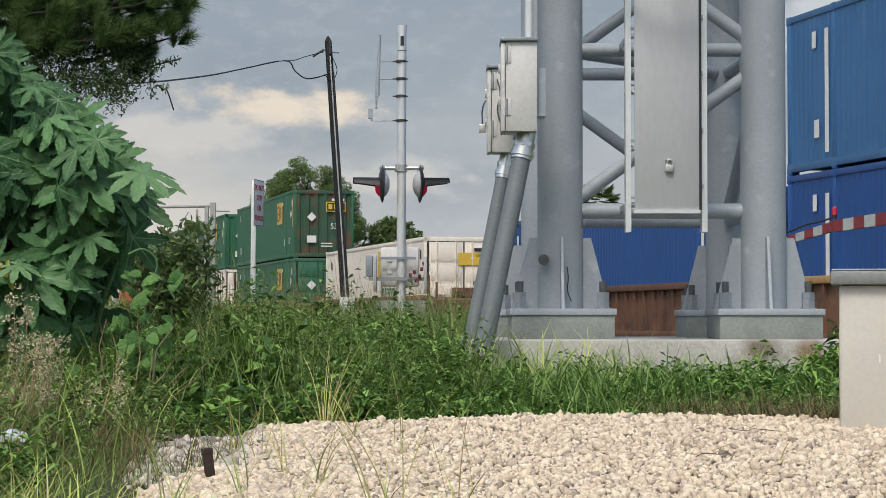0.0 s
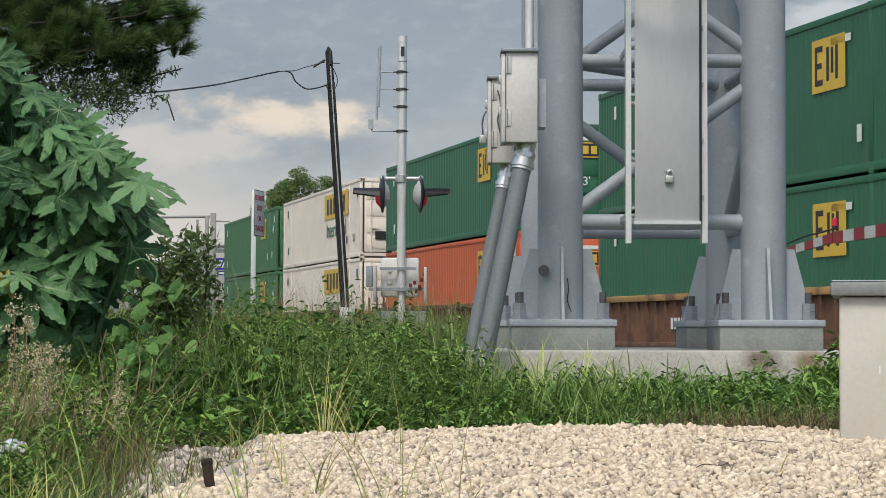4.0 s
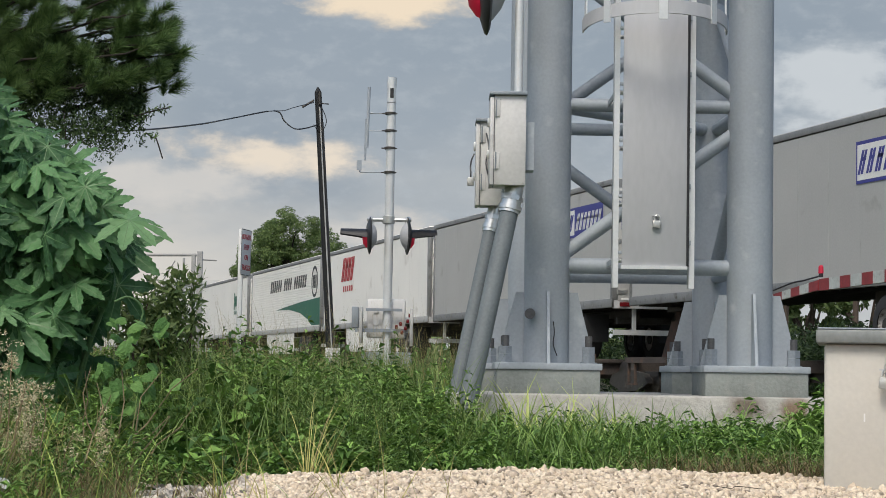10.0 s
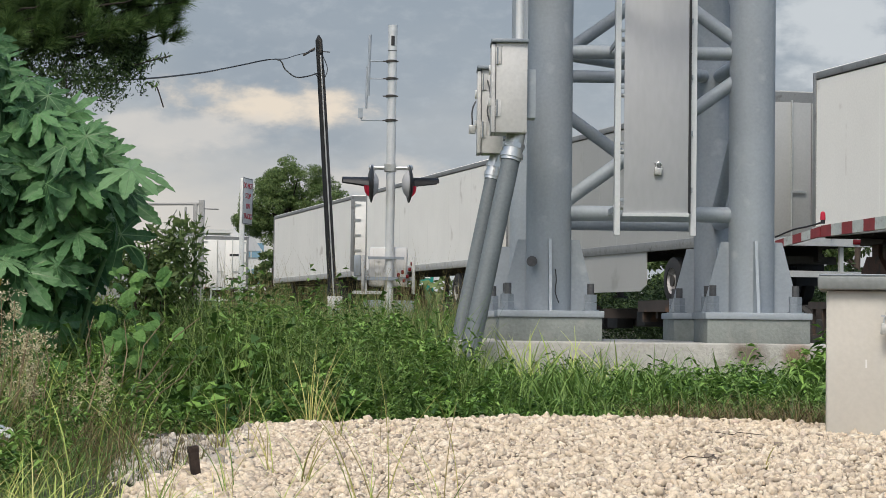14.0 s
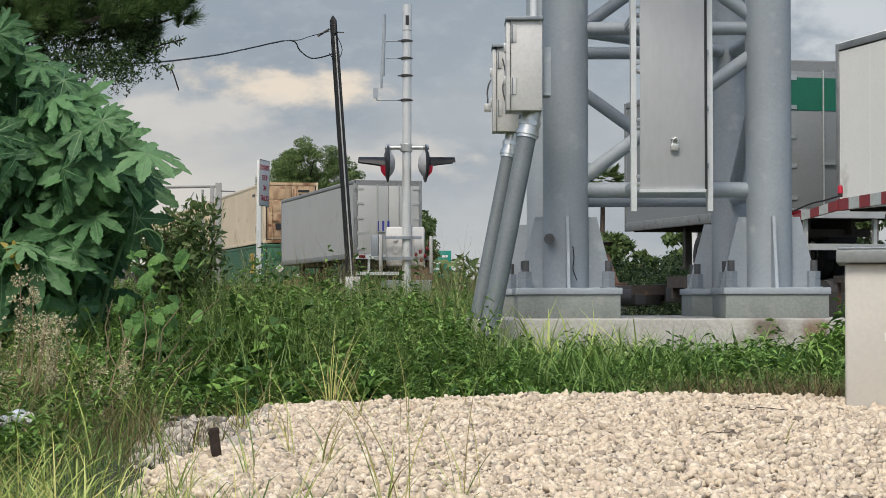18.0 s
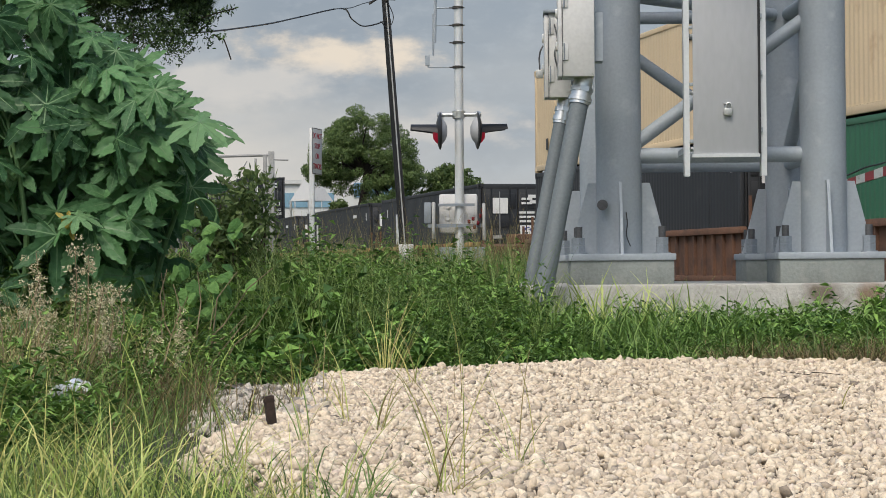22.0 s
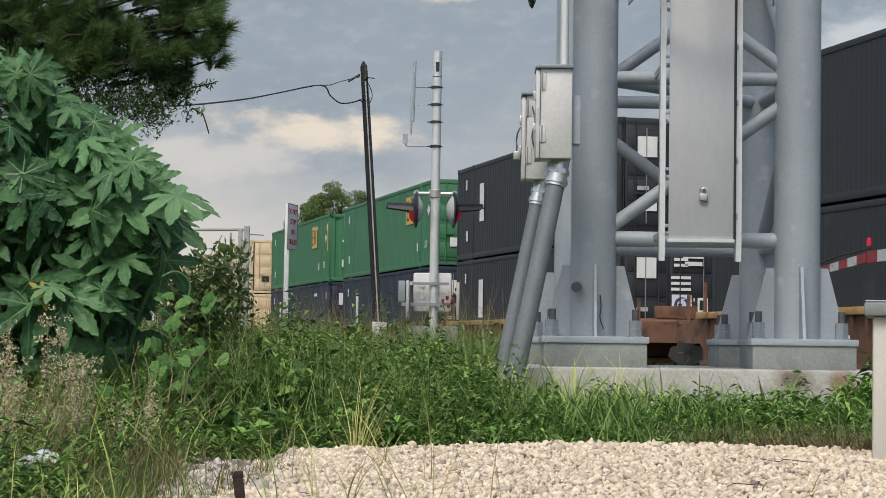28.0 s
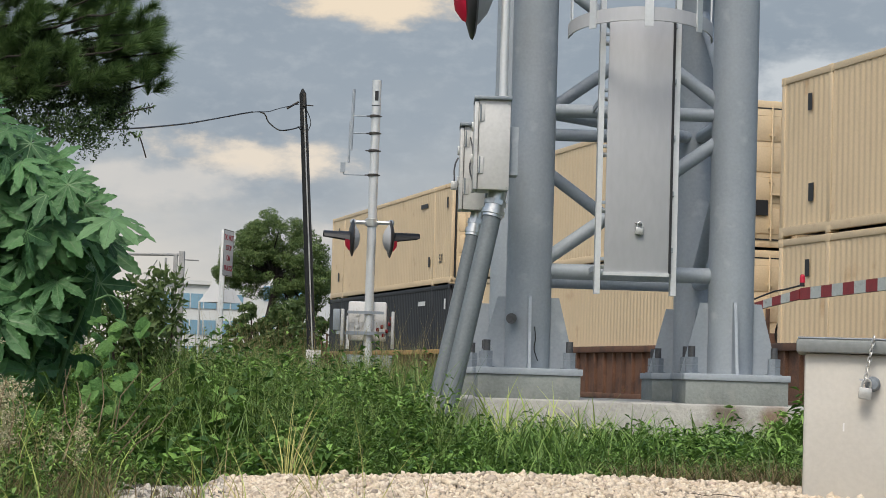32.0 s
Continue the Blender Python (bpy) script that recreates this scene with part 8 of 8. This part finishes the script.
    # shrub with small leaves behind it
    s = thing("shrub", "low shrub with small dark leaves", "shrub", m=pose(-1.36, 10.0, hill(-1.4, 10)))
    c = rng.normal(0, 1, (90, 3)).clip(-1.5, 1.5) * np.array((0.115, 0.12, 0.17)) + np.array((0.02, 0, 0.66))
    bm = bmesh.new()
    for q in c[:16]:
        limb(bm, (0, 0, 0), tuple(q), 0.012, 0.003, rng, 3)
    part("stem", bm, BARK, s)
    v, f = leaf_cloud(rng, c, np.full(len(c), 0.085), 30, 0.026, 0.9, 0.3)
    part("foliage", from_arrays("foliage", v, f, TREELEAF), None, s)


def pine_tree():
    rng = np.random.default_rng(91)
    ox, oy = -6.6, 22.5
    t = thing("pine_tree", "overhanging pine with dark needle tufts", "tree", m=pose(ox, oy, 0))
    bm = bmesh.new()
    limb(bm, (0, 0, -0.2), (0.1, 0, 8.5), 0.22, 0.1, rng, 6, 0.01)
    part("trunk", bm, BARK, t)
    # shoots: where each round needle tuft sits, then random ones behind them
    heads = [(-2.98, 4.21), (-2.79, 4.10), (-3.14, 4.12), (-2.85, 3.74), (-3.35, 3.82), (-3.54, 3.78), (-4.26, 4.03), (-4.54, 3.93), (-4.32, 3.78), (-4.57, 3.64), (-3.75, 3.72), (-4.58, 4.25), (-4.34, 4.44), (-3.71, 4.42), (-3.45, 4.36), (-3.27, 4.49), (-2.95, 4.35), (-3.05, 3.95)]
    shoots = [(x - ox, rng.uniform(-0.35, 0.1), z, 1.0) for x, z in heads]
    for k in range(280):
        x, z = rng.uniform(-5.8, -3.2), rng.uniform(3.6, 5.3)
        shoots.append((x - ox, rng.uniform(-0.25, 0.9), z, 1.0))
    for k in range(90):
        shoots.append((rng.uniform(-5.9, -4.1) - ox, rng.uniform(-0.2, 0.7), rng.uniform(3.75, 4.9), 1.0))
    for k in range(24):
        shoots.append((rng.uniform(-3.5, -2.9) - ox, rng.uniform(-0.2, 0.4), rng.uniform(3.75, 4.3), 0.85))
    for k in range(30):
        shoots.append((rng.uniform(-3.5, -2.85) - ox, rng.uniform(0.0, 0.5), rng.uniform(3.95, 4.9), 0.9))
    vs, fs = [], 0
    for k, (x, y, z, size) in enumerate(shoots):
        tip = Vector((x, y, z))
        root = Vector((0.05, 0, min(z - 0.3, 4.2)))
        back = (tip - root).normalized()
        if k % 4 == 0 or k < 18:
            bm = bmesh.new()
            limb(bm, root.lerp(tip, 0.8) + Vector((0, 0.25, -0.05)), tip, 0.018, 0.006, rng, 3, 0.03)
            part("limb", bm, DARKBARK, t)
        axis = np.array((back.x * 0.5 + rng.normal(0, 0.3), -0.35, 0.55 + rng.normal(0, 0.2)))
        axis /= np.linalg.norm(axis)
        n = 330
        d = rng.normal(0, 1, (n, 3))
        d /= np.linalg.norm(d, axis=1)[:, None]
        d = d * 0.75 + axis
        d /= np.linalg.norm(d, axis=1)[:, None]
        root_at = np.array(tip) - axis * rng.uniform(-0.02, 0.17, n)[:, None]
        ln = (size * rng.uniform(0.15, 0.25, n))[:, None]
        side = np.cross(d, rng.normal(0, 1, (n, 3)))
        side /= np.linalg.norm(side, axis=1)[:, None]
        vs.append(np.stack([root_at - side * 0.0032, root_at + side * 0.0032, root_at + d * ln - np.array((0, 0, 0.03))], 1).reshape(-1, 3))
    v = np.concatenate(vs)
    part("needles", from_arrays("needles", v, np.arange(len(v)).reshape(-1, 3), PINE), None, t, "round tufts of long green needles")
    # leafy vine over the lower limbs, hanging in strands
    cs = []
    for i in range(330):
        x = rng.uniform(-5.6, -3.25)
        z = rng.uniform(3.2, 4.3) if x < -3.5 else rng.uniform(3.35, 3.8)
        drop = rng.uniform(0.05, 0.3)
        for k in np.linspace(0, 1, 6):
            cs.append((x - ox + rng.normal(0, 0.03), rng.uniform(0.0, 0.5), z - drop * k))
    for x, top, low in ((-3.55, 3.4, 2.88), (-3.62, 3.4, 2.98), (-3.5, 3.3, 2.95), (-4.08, 3.3, 2.9), (-4.2, 3.3, 2.85), (-4.4, 3.3, 2.75), (-3.95, 3.4, 3.0), (-4.6, 3.4, 2.7), (-3.8, 3.3, 3.05), (-3.7, 3.3, 2.86), (-4.9, 3.4, 2.7)):
        for k in np.linspace(0, 1, 12):
            cs.append((x - ox + 0.04 * math.sin(k * 7 + x), -0.1, top + (low - top) * k))
    for k in np.linspace(0, 1, 9):
        cs.append((-3.25 - ox + 0.3 * k, -0.1, 3.36 + 0.1 * k))
    cs = np.array(cs)
    v, f = leaf_cloud(rng, cs, np.full(len(cs), 0.06), 10, 0.028, 1.0, 0.4)
    part("vine", from_arrays("vine", v, f, leaf_mat("vine_foliage", (0.018, 0.038, 0.015), (0.10, 0.16, 0.055), 0.6)), None, t, "dark trailing vine leaves")
    bm = bmesh.new()
    tube(bm, [Vector((-3.3 - ox, -0.1, 3.36)), Vector((-3.1 - ox, -0.1, 3.42)), Vector((-2.93 - ox, -0.1, 3.46))], 0.008, 6)
    part("vine_stem", bm, DARKBARK, t)
    bm = bmesh.new()
    tube(bm, [Vector((-4.08 - ox, -0.1, 3.4)), Vector((-4.05 - ox, -0.1, 3.0)), Vector((-4.12 - ox, -0.1, 2.6))], 0.006, 6)
    part("vine_stem", bm, DARKBARK, t, "bare hanging vine stems")


make_plants()


# ---------------------------------------------------------------- what moves
def motions():
    for ob, s, z in MOVERS:
        walk(ob, [(t, track_pose(s + travelled(t), z)) for t in (0, 8, 16, 24, 32)])


motions()
